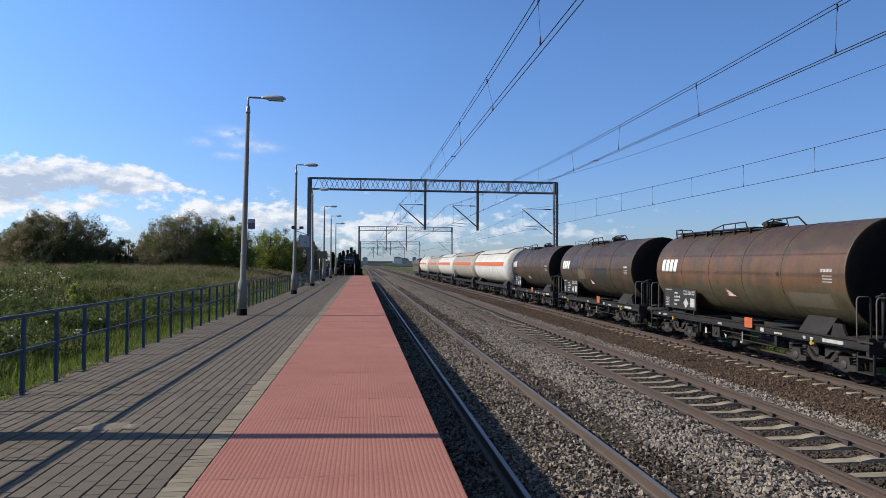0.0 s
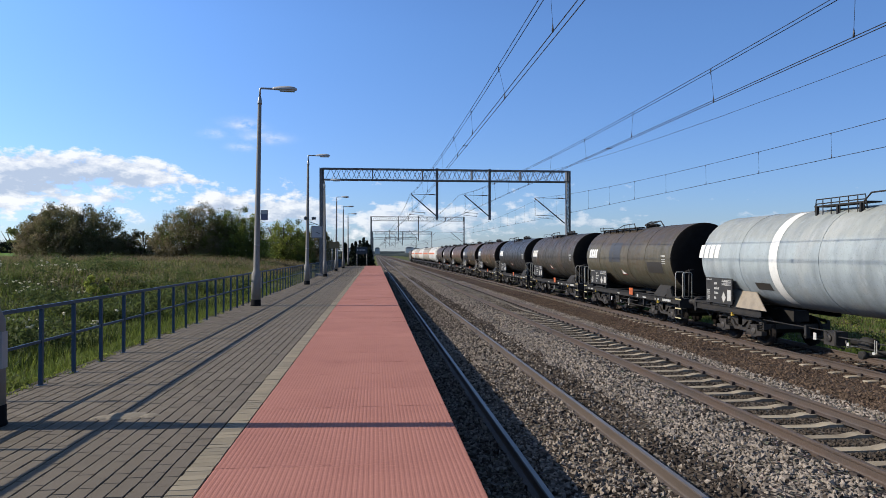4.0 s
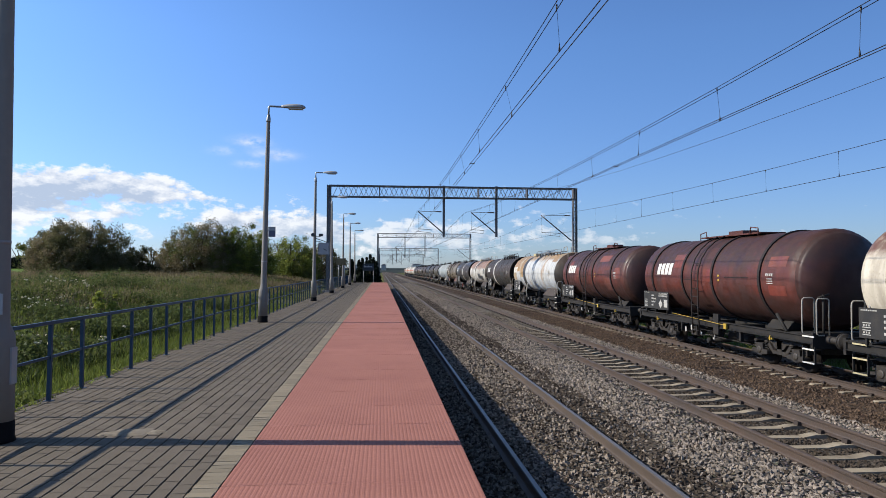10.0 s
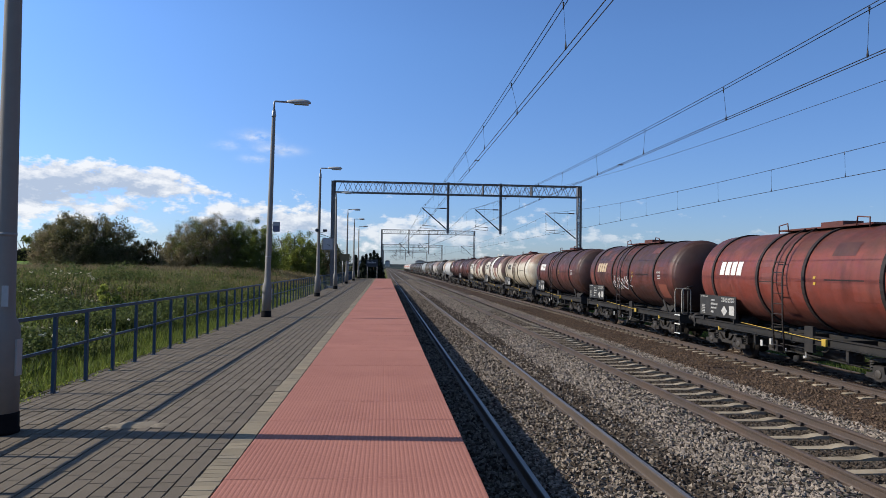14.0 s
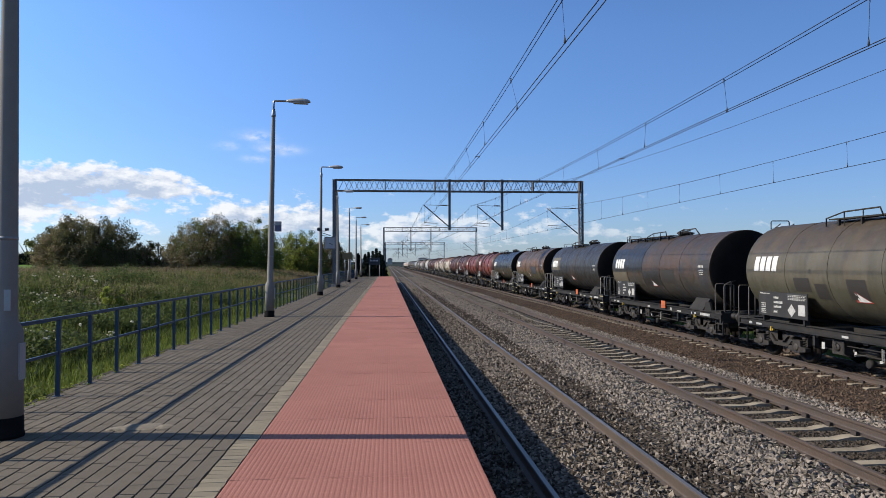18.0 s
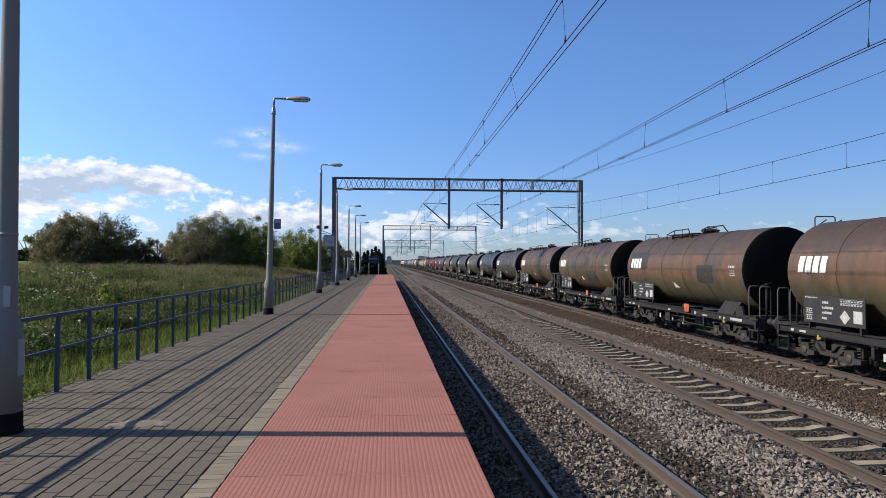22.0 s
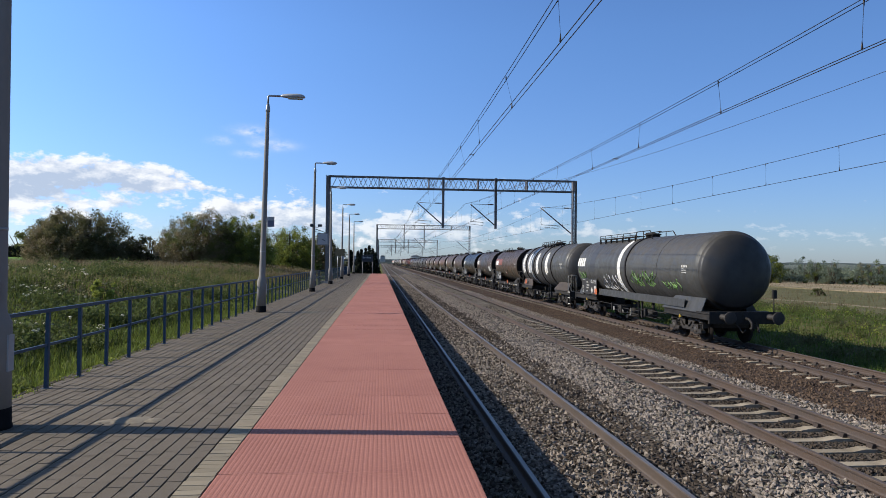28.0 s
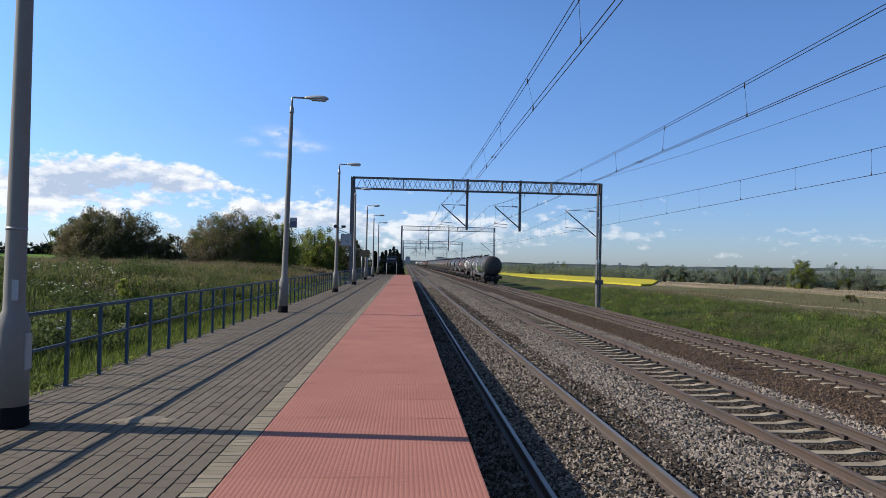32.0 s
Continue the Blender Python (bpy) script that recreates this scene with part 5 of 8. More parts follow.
def underframe(w, L, kind, stub=0.0):
    """Sills, beams and brake gear; stub: the length of the end frames under a self-supporting tank."""
    e = L / 2 - 0.64
    runs = ((-e, -e + stub), (e - stub, e)) if stub else ((-e, e),)
    key = "%s%.2f" % (kind, L)
    for s in (-1, 1):
        def sill(bm, s=s):
            x = s * 1.30
            i = -s
            bm_box(bm, *sorted((x, x + i * 0.02)), lo, hi, 0.93, 1.13)
            bm_box(bm, *sorted((x - i * 0.05, x + i * 0.10)), lo, hi, 1.12, 1.145)
            bm_box(bm, *sorted((x - i * 0.05, x + i * 0.10)), lo, hi, 0.92, 0.94)
        for lo, hi in runs:
            part("side_sill", shared("side_sill%d%s%.1f" % (s, key, lo), sill), M["frame"], w)
    for lo, hi in runs:
        part("centre_beam", shared("centre_beam%s%.1f" % (key, lo), lambda bm: (bm_box(bm, -0.25, 0.25, lo, hi, 0.80, 1.12), [bm_box(bm, -1.28, 1.28, y - 0.08, y + 0.08, 0.86, 1.13) for y in (-3.8, -1.9, 0, 1.9, 3.8) if lo < y < hi])), M["frame"], w)
    for s in (-1, 1):
        part("headstock", shared("headstock", lambda bm: bm_box(bm, -1.34, 1.34, -0.05, 0.05, 0.80, 1.22), 0.015), M["frame"], w, at=pose(0, s * (e + 0.0), 0))
        part("deck_plate", shared("deck_plate", lambda bm: bm_box(bm, -1.34, 1.34, -0.45, 0.45, 1.15, 1.18)), M["frame"], w, at=pose(0, s * (e - 0.5), 0))
    # brake gear under the middle
    part("brake_cylinder", shared("brake_cylinder", lambda bm: bm_lathe(bm, [(-0.4, 0.05), (-0.38, 0.16), (-0.05, 0.17), (0.0, 0.10), (0.35, 0.09), (0.36, 0.03)], 14, "y", (-0.75, 0.5, 0.62))), M["frame"], w)
    part("air_tank", shared("air_tank", lambda bm: bm_lathe(bm, [(-0.62, 0.08), (-0.58, 0.18), (0.58, 0.18), (0.62, 0.08)], 14, "y", (-0.7, -1.3, 0.66))), M["frame"], w)
    part("brake_rod", shared("brake_rod", lambda bm: (bm_tube(bm, [(-0.9, 2.6, 0.55), (-0.9, -2.6, 0.50)], 0.025, 6), bm_tube(bm, [(-1.2, 0.9, 0.9), (-1.2, 0.9, 0.52), (-1.05, 0.75, 0.45)], 0.03, 6))), M["frame"], w)
    part("outlet", shared("outlet", lambda bm: (bm_tube(bm, [(0, -0.1, 1.25), (0, -0.1, 0.55), (-0.4, -0.1, 0.42), (-1.15, -0.1, 0.42)], 0.07, 8), bm_lathe(bm, [(-1.28, 0.1), (-1.15, 0.1)], 10, "x", (0, -0.1, 0.42)))), M["frame"], w)
    part("air_pipe", shared("air_pipe" + key, lambda bm: (bm_tube(bm, [(-1.22, -e + 0.1, 0.88), (-1.22, -1.5, 0.86), (-1.12, -1.2, 0.74), (-1.12, 0.9, 0.74), (-1.22, 1.2, 0.86), (-1.22, e - 0.1, 0.88)], 0.018, 5), bm_tube(bm, [(-0.55, -2.4, 0.50), (-0.55, 2.4, 0.46)], 0.03, 6))), M["frame"], w)
    for y in (-2.3, 1.95):
        part("sill_bracket", shared("sill_bracket", lambda bm: (bm_box(bm, -1.31, -1.19, -0.05, 0.05, 0.60, 0.93), bm_box(bm, -1.31, -0.7, -0.04, 0.04, 0.58, 0.63)), 0.008), M["frame"], w, at=pose(0, y, 0))
    part("changeover_box", shared("changeover_box", lambda bm: (bm_box(bm, -1.20, -0.86, 0.9, 1.35, 0.50, 0.86), bm_lathe(bm, [(-1.24, 0.02), (-1.235, 0.09), (-1.2, 0.10)], 12, "x", (0, 1.12, 0.68)), bm_tube(bm, [(-1.25, 1.12, 0.68), (-1.27, 1.2, 0.86)], 0.015, 5)), 0.015), M["bogie"], w)
    part("release_lever", shared("release_lever", lambda bm: (bm_tube(bm, [(-1.36, 0.30, 0.72), (-1.33, 0.30, 0.56), (-1.0, 0.32, 0.58)], 0.014, 5), bm_tube(bm, [(-1.34, -0.7, 0.84), (-1.34, -0.7, 0.54), (-1.25, -0.52, 0.54), (-1.25, -0.52, 0.84)], 0.014, 5))), M["handrail"], w)
    for x, y0, y1, z0, z1 in ((-1.36, 1.42, 1.54, 0.60, 0.78), (-1.36, 0.2, 0.27, 0.60, 0.68), (-1.30, -0.6, -0.5, 0.5, 0.56)):
        part("plate", shared("plate%.2f" % y0, lambda bm: bm_box(bm, x, x + 0.015, y0, y1, z0, z1)), M["mark"], w, "small white plate")


def saddles(w, R, y, mat, slope=0.45):
    """Cradles between underframe and tank: an inclined box plate at the side, a web across."""
    side = 1.24 if slope < 0.5 else 0.92
    high = 1.52 if slope < 0.5 else 1.44
    for s in (1, -1):
        def fill(bm):
            for d in (-1, 1):
                bm_prism(bm, [(d * side, 1.14), (d * (side - 0.42), 1.14), (d * (side - 0.42), high + 0.04), (d * (side - 0.30), high + 0.04)], "y", -0.55, 0.55)
            bm_prism(bm, [(-side, 1.14), (side, 1.14), (side - 0.3, high), (0.60, 1.40), (-0.60, 1.40), (-side + 0.3, high)], "y", -0.30, 0.30)
        part("saddle", shared("saddle%.2f" % slope, fill), mat, w, at=pose(0, s * y, 0))
    if slope >= 0.5:
        for u in (-4.75, 4.6):
            part("strut", shared("strut%d" % (u > 0), lambda bm: bm_tube(bm, [(-1.24, u, 1.14), (-1.20, u + (0.55 if u < 0 else -0.55), 1.62)], 0.05, 6)), mat, w)


def end_rails(w, y, s, rail="handrail", edge="white"):
    """Hoop handrails and steps at one corner."""
    def hoop(bm):
        bm_tube(bm, [(-1.10, 0, 1.17), (-1.27, 0, 1.17), (-1.31, 0, 1.21), (-1.32, 0, 1.30), (-1.32, 0, 2.02), (-1.31, 0, 2.10), (-1.27, 0, 2.15), (-1.02, 0, 2.15), (-0.97, 0, 2.11), (-0.96, 0, 1.17)], 0.020, 7)
    for d in (0.0, 0.62):
        part("handrail", shared("hoop_rail", hoop), M[rail], w, "worn bent handrail", at=pose(0, y + d, 0))

    def steps(bm):
        for z in (0.78, 0.42):
            bm_box(bm, -1.36, -1.12, 0.05, 0.55, z - 0.02, z)
        for d in (0.04, 0.54):
            bm_box(bm, -1.36, -1.31, d, d + 0.03, 0.38, 0.86)
    part("step", shared("corner_step", steps), M["frame"], w, at=pose(0, y, 0))
    for z in (0.78, 0.42, 1.13):
        part("step_edge", shared("corner_step_edge", lambda bm: bm_box(bm, -1.372, -1.362, 0.05, 0.55, -0.03, 0.01)), M[edge], w, "painted step edge", at=pose(0, y, z))
    part("brake_stand", shared("brake_stand", lambda bm: (bm_tube(bm, [(-0.95, 0.25, 1.14), (-0.95, 0.25, 2.25)], 0.035, 7), bm_tube(bm, [(-1.12, 0.25, 2.16), (-0.78, 0.25, 2.26)], 0.03, 6))), M["frame"], w, at=pose(0, y, 0))


def crown_gear(w, tank, R, y0, y1, guard, colour):
    """Walkway along the crown with guard frames and a manhole."""
    top = AXIS_Z + R
    key = "%.2f%.1f%.1f" % (R, y0, y1)

    def plank(bm):
        bm_box(bm, -0.72, -0.30, y0, y1, top + 0.03, top + 0.07)
        y = y0 + 0.2
        while y < y1:
            bm_box(bm, -0.74, -0.66, y - 0.03, y + 0.03, top - 0.27, top + 0.04)
            y += 0.85
    part("walkway", shared("walkway" + key, plank), colour, tank)
    for a, b in guard:
        for x in (-0.78, 0.3):
            def frame_bar(bm):
                d = 0.25 if b > a else -0.25
                bm_tube(bm, [(x, a, top - 0.15), (x, a, top + 0.06), (x, a + d, top + 0.25), (x, b - d, top + 0.25), (x, b, top + 0.06), (x, b, top - 0.15)], 0.021, 6)
                bm_tube(bm, [(x, (a + b) / 2, top - 0.1), (x, (a + b) / 2, top + 0.25)], 0.018, 6)
            part("guard_frame", shared("guard%.1f%.1f%.2f%.1f" % (a, b, R, x), frame_bar), colour, tank)
    part("manhole", shared("manhole%.2f" % R, lambda bm: (bm_lathe(bm, [(top - 0.12, 0.33), (top + 0.1, 0.33), (top + 0.11, 0.39), (top + 0.17, 0.39), (top + 0.2, 0.2), (top + 0.24, 0.06)], 18, "z"), bm_tube(bm, [(-0.3, 0.1, top + 0.2), (0.35, -0.2, top + 0.3)], 0.02, 5))), colour, tank)


def crown_rails(tank, R, long_walk):
    """Crown fittings of the flat-ended wagons: side plank, low rail before the manhole, guard behind it."""
    top = AXIS_Z + R
    y1 = 4.9 if long_walk else 2.1

    def plank(bm):
        bm_box(bm, -0.72, -0.38, -0.3, y1, top - 0.03, top + 0.01)
        y = -0.1
        while y < y1:
            bm_box(bm, -0.735, -0.66, y - 0.025, y + 0.025, top - 0.30, top - 0.02)
            y += 0.9
    part("walkway", shared("side_plank%d" % long_walk, plank), M["frame"], tank)
    part("rail", shared("front_rail", lambda bm: (bm_tube(bm, [(-0.76, 2.15, top - 0.20), (-0.76, 2.15, top + 0.02), (-0.74, 1.45, top + 0.16), (-0.72, 0.15, top + 0.18), (-0.72, 0.05, top - 0.02)], 0.022, 6),
                                               bm_tube(bm, [(-0.735, 1.45, top - 0.22), (-0.735, 1.45, top + 0.15)], 0.018, 5), bm_tube(bm, [(-0.72, 0.75, top - 0.02), (-0.72, 0.75, top + 0.17)], 0.016, 5))), M["frame"], tank)
    part("guard_frame", shared("rear_guard", lambda bm: (bm_tube(bm, [(-0.36, -0.55, top - 0.05), (-0.36, -0.80, top + 0.20), (-0.36, -1.95, top + 0.21), (-0.36, -2.3, top - 0.04)], 0.024, 6),
                                                      bm_tube(bm, [(-0.36, -1.5, top - 0.05), (-0.36, -1.4, top + 0.20)], 0.018, 5))), M["frame"], tank)
    part("manhole", shared("manhole_flat", lambda bm: (bm_lathe(bm, [(top - 0.1, 0.31), (top + 0.06, 0.31), (top + 0.07, 0.36), (top + 0.12, 0.36), (top + 0.15, 0.2), (top + 0.2, 0.05)], 18, "z", (0, -0.25, 0)),
                                                    bm_tube(bm, [(-0.30, -0.1, top + 0.13), (-0.1, -0.3, top + 0.26), (0.2, -0.35, top + 0.2)], 0.022, 5), bm_box(bm, -0.36, -0.2, -0.45, -0.3, top + 0.02, top + 0.16))), M["frame"], tank)
    part("end_hoop", shared("end_hoop", lambda bm: bm_tube(bm, [(-0.42, 5.42, top - 0.45), (-0.42, 5.42, top + 0.13), (-0.38, 5.42, top + 0.17), (0.16, 5.42, top + 0.17), (0.2, 5.42, top + 0.13), (0.2, 5.42, top - 0.45)], 0.017, 6)), M["frame"], tank)
    for x in (-0.34, 0.12):
        part("end_ladder_rail", shared("end_ladder_rail", lambda bm: bm_tube(bm, [(0, 5.02, top + 0.05), (0, 5.42, top - 0.10), (0, 5.50, top - 0.35), (0, 5.50, 1.25)], 0.017, 6)), M["frame"], tank, at=pose(x, 0, 0))
    rung = shared("end_rung", lambda bm: bm_tube(bm, [(-0.34, 5.5, 0), (0.12, 5.5, 0)], 0.012, 5))
    for k in range(8):
        part("rung", rung, M["frame"], tank, at=pose(0, 0, 1.5 + 0.3 * k))


def seams(tank, L, R, ys, material):
    for y in ys:
        part("weld_seam", shared("seam%.2f" % R, lambda bm: ring_bar(bm, R, 0, 0.014, 0.009, n=40)), material, tank, at=pose(0, y, 0))


def logo(w, R, y, width, a0, a1, material, label="one of four plain white blocks"):
    """Four broad strokes in the colours of an owner's mark."""
    step = width / 4.3
    for k in range(4):
        yy = y + width / 2 - k * step - step
        part("logo_stroke", mesh_of("logo_stroke", lambda bm: on_tank(bm, R, yy + 0.11 * step, yy + 0.89 * step, a0, a1, 0.006, -0.04)), material, w, label if k == 0 else "")


def panel(w, y0, y1, mat, bars=True, z0=1.30, z1=2.02, x=-1.40):
    p = part("data_panel", mesh_of("data_panel", lambda bm: bm_box(bm, x - 0.012, x + 0.012, y0, y1, z0, z1), 0.004), mat, w, "dark data panel with white marks")
    for y in (y0 + 0.2, y1 - 0.2):
        part("panel_stay", mesh_of("panel_stay", lambda bm: bm_box(bm, x + 0.012, -1.22, y - 0.03, y + 0.03, 1.12, z0 + 0.15)), M["frame"], w)
    if not bars:
        return
    d = y1 - y0

    def marks(bm):
        def bar(u0, u1, v0, v1):
            bm_box(bm, x - 0.019, x - 0.015, y1 - d * u1, y1 - d * u0, z0 + (z1 - z0) * v0, z0 + (z1 - z0) * v1)
        rng = random.Random(int(y0 * 10) + 3)
        for k in range(9):
            bar(0.03 + 0.024 * k, 0.047 + 0.024 * k, 0.90, 0.90 + rng.uniform(0.03, 0.055))
        for u0, u1, v0, v1 in ((0.05, 0.16, 0.34, 0.52), (0.05, 0.16, 0.10, 0.28)):
            bar(u0, u1, v0, v0 + 0.03)
            bar(u0, u1, v1 - 0.03, v1)
            for k in range(3):
                bar(u0 + 0.012 + 0.034 * k, u0 + 0.03 + 0.034 * k, v0 + 0.06, v1 - 0.06)
        for v, n in ((0.16, 3), (0.36, 6), (0.54, 7), (0.73, 4)):
            for k in range(n):
                bar(0.33 + 0.027 * k, 0.351 + 0.027 * k, v, v + rng.uniform(0.07, 0.10))
        for v in (0.72, 0.84):
            bar(0.62, 0.97, v + 0.07, v + 0.085)
            for k in range(8):
                bar(0.63 + 0.042 * k, 0.655 + 0.042 * k, v, v + rng.uniform(0.04, 0.06))
        bar(0.83, 0.96, 0.14, 0.56)
    part("stencil", mesh_of("stencil", marks), M["mark"], p, "white marks as plain bars")["kind"] = "stuff"
    part("diamond", mesh_of("diamond", lambda bm: bm_prism(bm, [(y1 - d * 0.70, z0 + 0.04), (y1 - d * 0.62, z0 + 0.22), (y1 - d * 0.70, z0 + 0.40), (y1 - d * 0.78, z0 + 0.22)], "x", x - 0.022, x - 0.0195)), M["mark"], p, "white diamond")


def flat_wagon(paint, plate=True, long_walk=False, extras=(), pale=True):
    """Flat-ended four-axle tank wagon, 12.9 m over its buffers."""
    w = thing("tank_wagon", "", "tank wagon", group="wagons of the goods train")
    L, R = 12.92, 1.42
    running_gear(w, L, 3.9)
    underframe(w, L, "a")
    saddles(w, R, 3.75, M["frame"])
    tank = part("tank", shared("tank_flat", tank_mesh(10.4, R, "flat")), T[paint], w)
    part("tank_end", shared("tank_end_flat", end_mesh(10.4, R, "flat")), T["end"], tank, "flat tank end in painted shade")
    seams(tank, 10.4, R, (-2.7, -0.75, 1.2, 3.1), T[paint])
    crown_rails(tank, R, long_walk)
    if long_walk:
        part("end_rail", shared("crown_end_rail", lambda bm: bm_tube(bm, [(-0.7, 4.9, AXIS_Z + R - 0.2), (-0.7, 5.0, AXIS_Z + R + 0.14), (-0.7, 4.5, AXIS_Z + R + 0.15), (-0.7, 4.45, AXIS_Z + R)], 0.018, 6)), M["frame"], tank)
    logo(tank, R, 4.05, 1.36, -1, 17, M["white"])
    panel(w, 2.05, 4.45, M["panel"])
    if plate:
        part("orange_plate", shared("orange_plate", lambda bm: bm_box(bm, -1.40, -1.385, -1.30, -0.90, 1.02, 1.32), 0.003), M["orange"], w, "plain orange hazard plate")
    part("sill_stencil", shared("sill_marks", lambda bm: [bm_box(bm, -1.318, -1.304, y, y + l, 0.96, 0.96 + h) for y, l, h in ((-5.0, 0.75, 0.09), (-3.9, 0.12, 0.07), (-3.6, 0.1, 0.07), (-1.75, 0.16, 0.11), (-2.6, 0.35, 0.05), (0.55, 0.25, 0.06), (5.05, 0.16, 0.07), (4.5, 0.3, 0.06))]), M["mark"], w, "small white stencil bars")["kind"] = "stuff"
    sign = part("hazard_sign", shared("hazard_sign_a", lambda bm: wedge(bm, R, -0.25, 0.42, -33, -17, 0.006)), M["red_mark"], tank, "red edged triangle sign")
    part("hazard_field", shared("hazard_field_a", lambda bm: wedge(bm, R, -0.17, 0.30, -31.8, -20.5, 0.010)), M["white"], sign, "white inner triangle")
    part("test_mark", shared("test_mark_a", lambda bm: [on_tank(bm, R, -4.75 + 0.11 * k, -4.67 + 0.11 * k, 2.4, 5.6, 0.006) for k in range(4)] + [on_tank(bm, R, -4.75, -4.4, -2 - 3 * k, -1 - 3 * k, 0.006) for k in range(3)]), M["mark"], tank, "small white stencil bars")["kind"] = "stuff"
    rail, edge = ("handrail", "cream_edge") if pale else ("rail_brown", "bogie")
    end_rails(w, -6.08, -1, rail, edge)
    end_rails(w, 5.22, 1, rail, edge)
    part("tank_stop", shared("tank_stop", lambda bm: bm_prism(bm, [(-5.05, 1.14), (-4.5, 1.14), (-4.6, 1.46), (-4.9, 1.46)], "x", -1.27, -1.2)), M["frame"], w)
    for y0, y1, a0, a1, m in extras:
        part("repaint_patch", mesh_of("repaint_patch", lambda bm: on_tank(bm, R, y0, y1, a0, a1, 0.004)), m, tank, "rectangle of fresh paint")
    return w


def hooped_wagon(paint, hoop_mat, logo_mat, gear_mat, extras=(), rails=False, front_rails=False, seed=0):
    """Round-ended tank wagon with dark hoops and a side ladder, 13.3 m long."""
    w = thing("tank_wagon", "", "tank wagon", group="wagons of the goods train")
    L, R = 13.3, 1.45
    running_gear(w, L, 4.1)
    underframe(w, L, "b")
    saddles(w, R, 3.7, M["frame"], 0.8)
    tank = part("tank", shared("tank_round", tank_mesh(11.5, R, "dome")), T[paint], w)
    # rear end coloured as if in shade
    end_shade = "shaded_red" if paint.startswith("red") else "shaded_maroon" if paint == "white_red" else None
    if end_shade:
        part("tank_end", shared("tank_end_round", end_mesh(11.5, R, "dome")), T[end_shade], tank, "round tank end with shade painted in")
    for y in (4.35, 1.55, -0.75, -3.7):
        part("hoop", shared("hoop", lambda bm: ring_bar(bm, R, 0, 0.06, 0.045)), hoop_mat, tank, at=pose(0, y, 0))
    for y in (0.05, 0.55):
        part("ladder_rail", shared("ladder_rail", lambda bm: bm_tube(bm, [(-(R + 0.12) * math.cos(radians(a)), 0, AXIS_Z + (R + 0.12) * math.sin(radians(a))) for a in (70, 55, 40, 25, 10, 0)] + [(-1.56, 0, 1.4), (-1.5, 0, 0.6)], 0.026, 6)), hoop_mat, w, at=pose(0, y, 0))
    rung = shared("rung", lambda bm: bm_tube(bm, [(0, 0.05, 0), (0, 0.55, 0)], 0.014, 5))
    for k in range(9):
        z = 0.75 + 0.3 * k
        if z < AXIS_Z:
            x = -1.54
        else:
            x = -math.sqrt(max(0.1, (R + 0.12) ** 2 - (z - AXIS_Z) ** 2))
        part("rung", rung, hoop_mat, w, at=pose(x, 0, z))
    top = AXIS_Z + R

    def deck(bm):
        bm_box(bm, -0.45, 0.45, -2.1, 2.0, top + 0.02, top + 0.07)
        bm_box(bm, -0.30, 0.30, -0.75, 0.2, top + 0.07, top + 0.2)
        bm_tube(bm, [(-0.5, 1.95, top - 0.05), (-0.5, 1.95, top + 0.2), (-0.5, 1.5, top + 0.25), (-0.5, 1.45, top)], 0.02, 6)
        bm_tube(bm, [(-0.5, -2.05, top - 0.05), (-0.5, -2.05, top + 0.2), (-0.5, -1.6, top + 0.25), (-0.5, -1.55, top)], 0.02, 6)
    part("crown_deck", shared("crown_deck", deck), gear_mat, tank)
    logo(tank, R, 3.15, 1.55, 3, 21, logo_mat)
    panel(w, 2.9, 5.4, M["panel"])
    part("yellow_rod", shared("yellow_rod", lambda bm: bm_tube(bm, [(-1.38, 2.6, 1.22), (-1.38, -1.55, 1.06)], 0.012, 6)), M["yellow"], w, "yellow rod")
    part("yellow_handle", shared("yellow_handle", lambda bm: bm_box(bm, -1.42, -1.36, -1.62, -1.46, 0.94, 1.12), 0.02), M["yellow"], w, "yellow handle")
    part("sill_box", shared("sill_box", lambda bm: bm_box(bm, -1.37, -1.28, -1.02, -0.66, 0.70, 1.40), 0.02), M["frame"], w)
    part("lever_box", shared("lever_box", lambda bm: bm_box(bm, -1.37, -1.33, 0.94, 1.03, 0.70, 0.88), 0.01), M["mark"], w, "white plate")
    for a in (-5, 1):
        part("warning_mark", shared("warning_mark%d" % a, lambda bm: on_tank(bm, R, -1.24, -1.14, a, a + 3, 0.006, -0.03)), M["yellow"], tank, "small yellow warning sign")
    part("test_mark", shared("test_mark_b", lambda bm: [on_tank(bm, R, -4.4 + 0.1 * k, -4.33 + 0.1 * k, 3, 6, 0.006) for k in range(4)] + [on_tank(bm, R, -4.4, -4.1, -6 + 2.6 * k, -5 + 2.6 * k, 0.006) for k in range(3)]), M["mark"], tank, "small white stencil bars")["kind"] = "stuff"
    part("band_line", shared("band_line", lambda bm: on_tank(bm, R, -3.1, -1.6, 0, 1.2, 0.005)), M["hoop"], tank)
    part("band_line", shared("short_band_line", lambda bm: on_tank(bm, R, 0.8, 1.5, -4, -3, 0.005)), M["hoop"], tank)
    if rails:
        end_rails(w, -6.2, -1)
    if front_rails:
        end_rails(w, 5.15, 1, "handrail", "cream_edge")
    rng = random.Random(seed)
    for k in range(7 if seed else 0):
        y, a = rng.choice((-5.0, -3.6, -2.6, -0.65, 0.7, 1.65, 3.2, 4.45)), rng.choice((-32, -20, -6, 14, 26, 40))
        wide, tall = rng.uniform(0.5, 1.1), rng.uniform(10, 24)
        part("repaint_patch", mesh_of("repaint_patch", lambda bm: on_tank(bm, R, y, y + wide, a, a + tall, 0.003)), T[("red_worn", "red_soot", "red")[rng.randrange(3)]], tank)
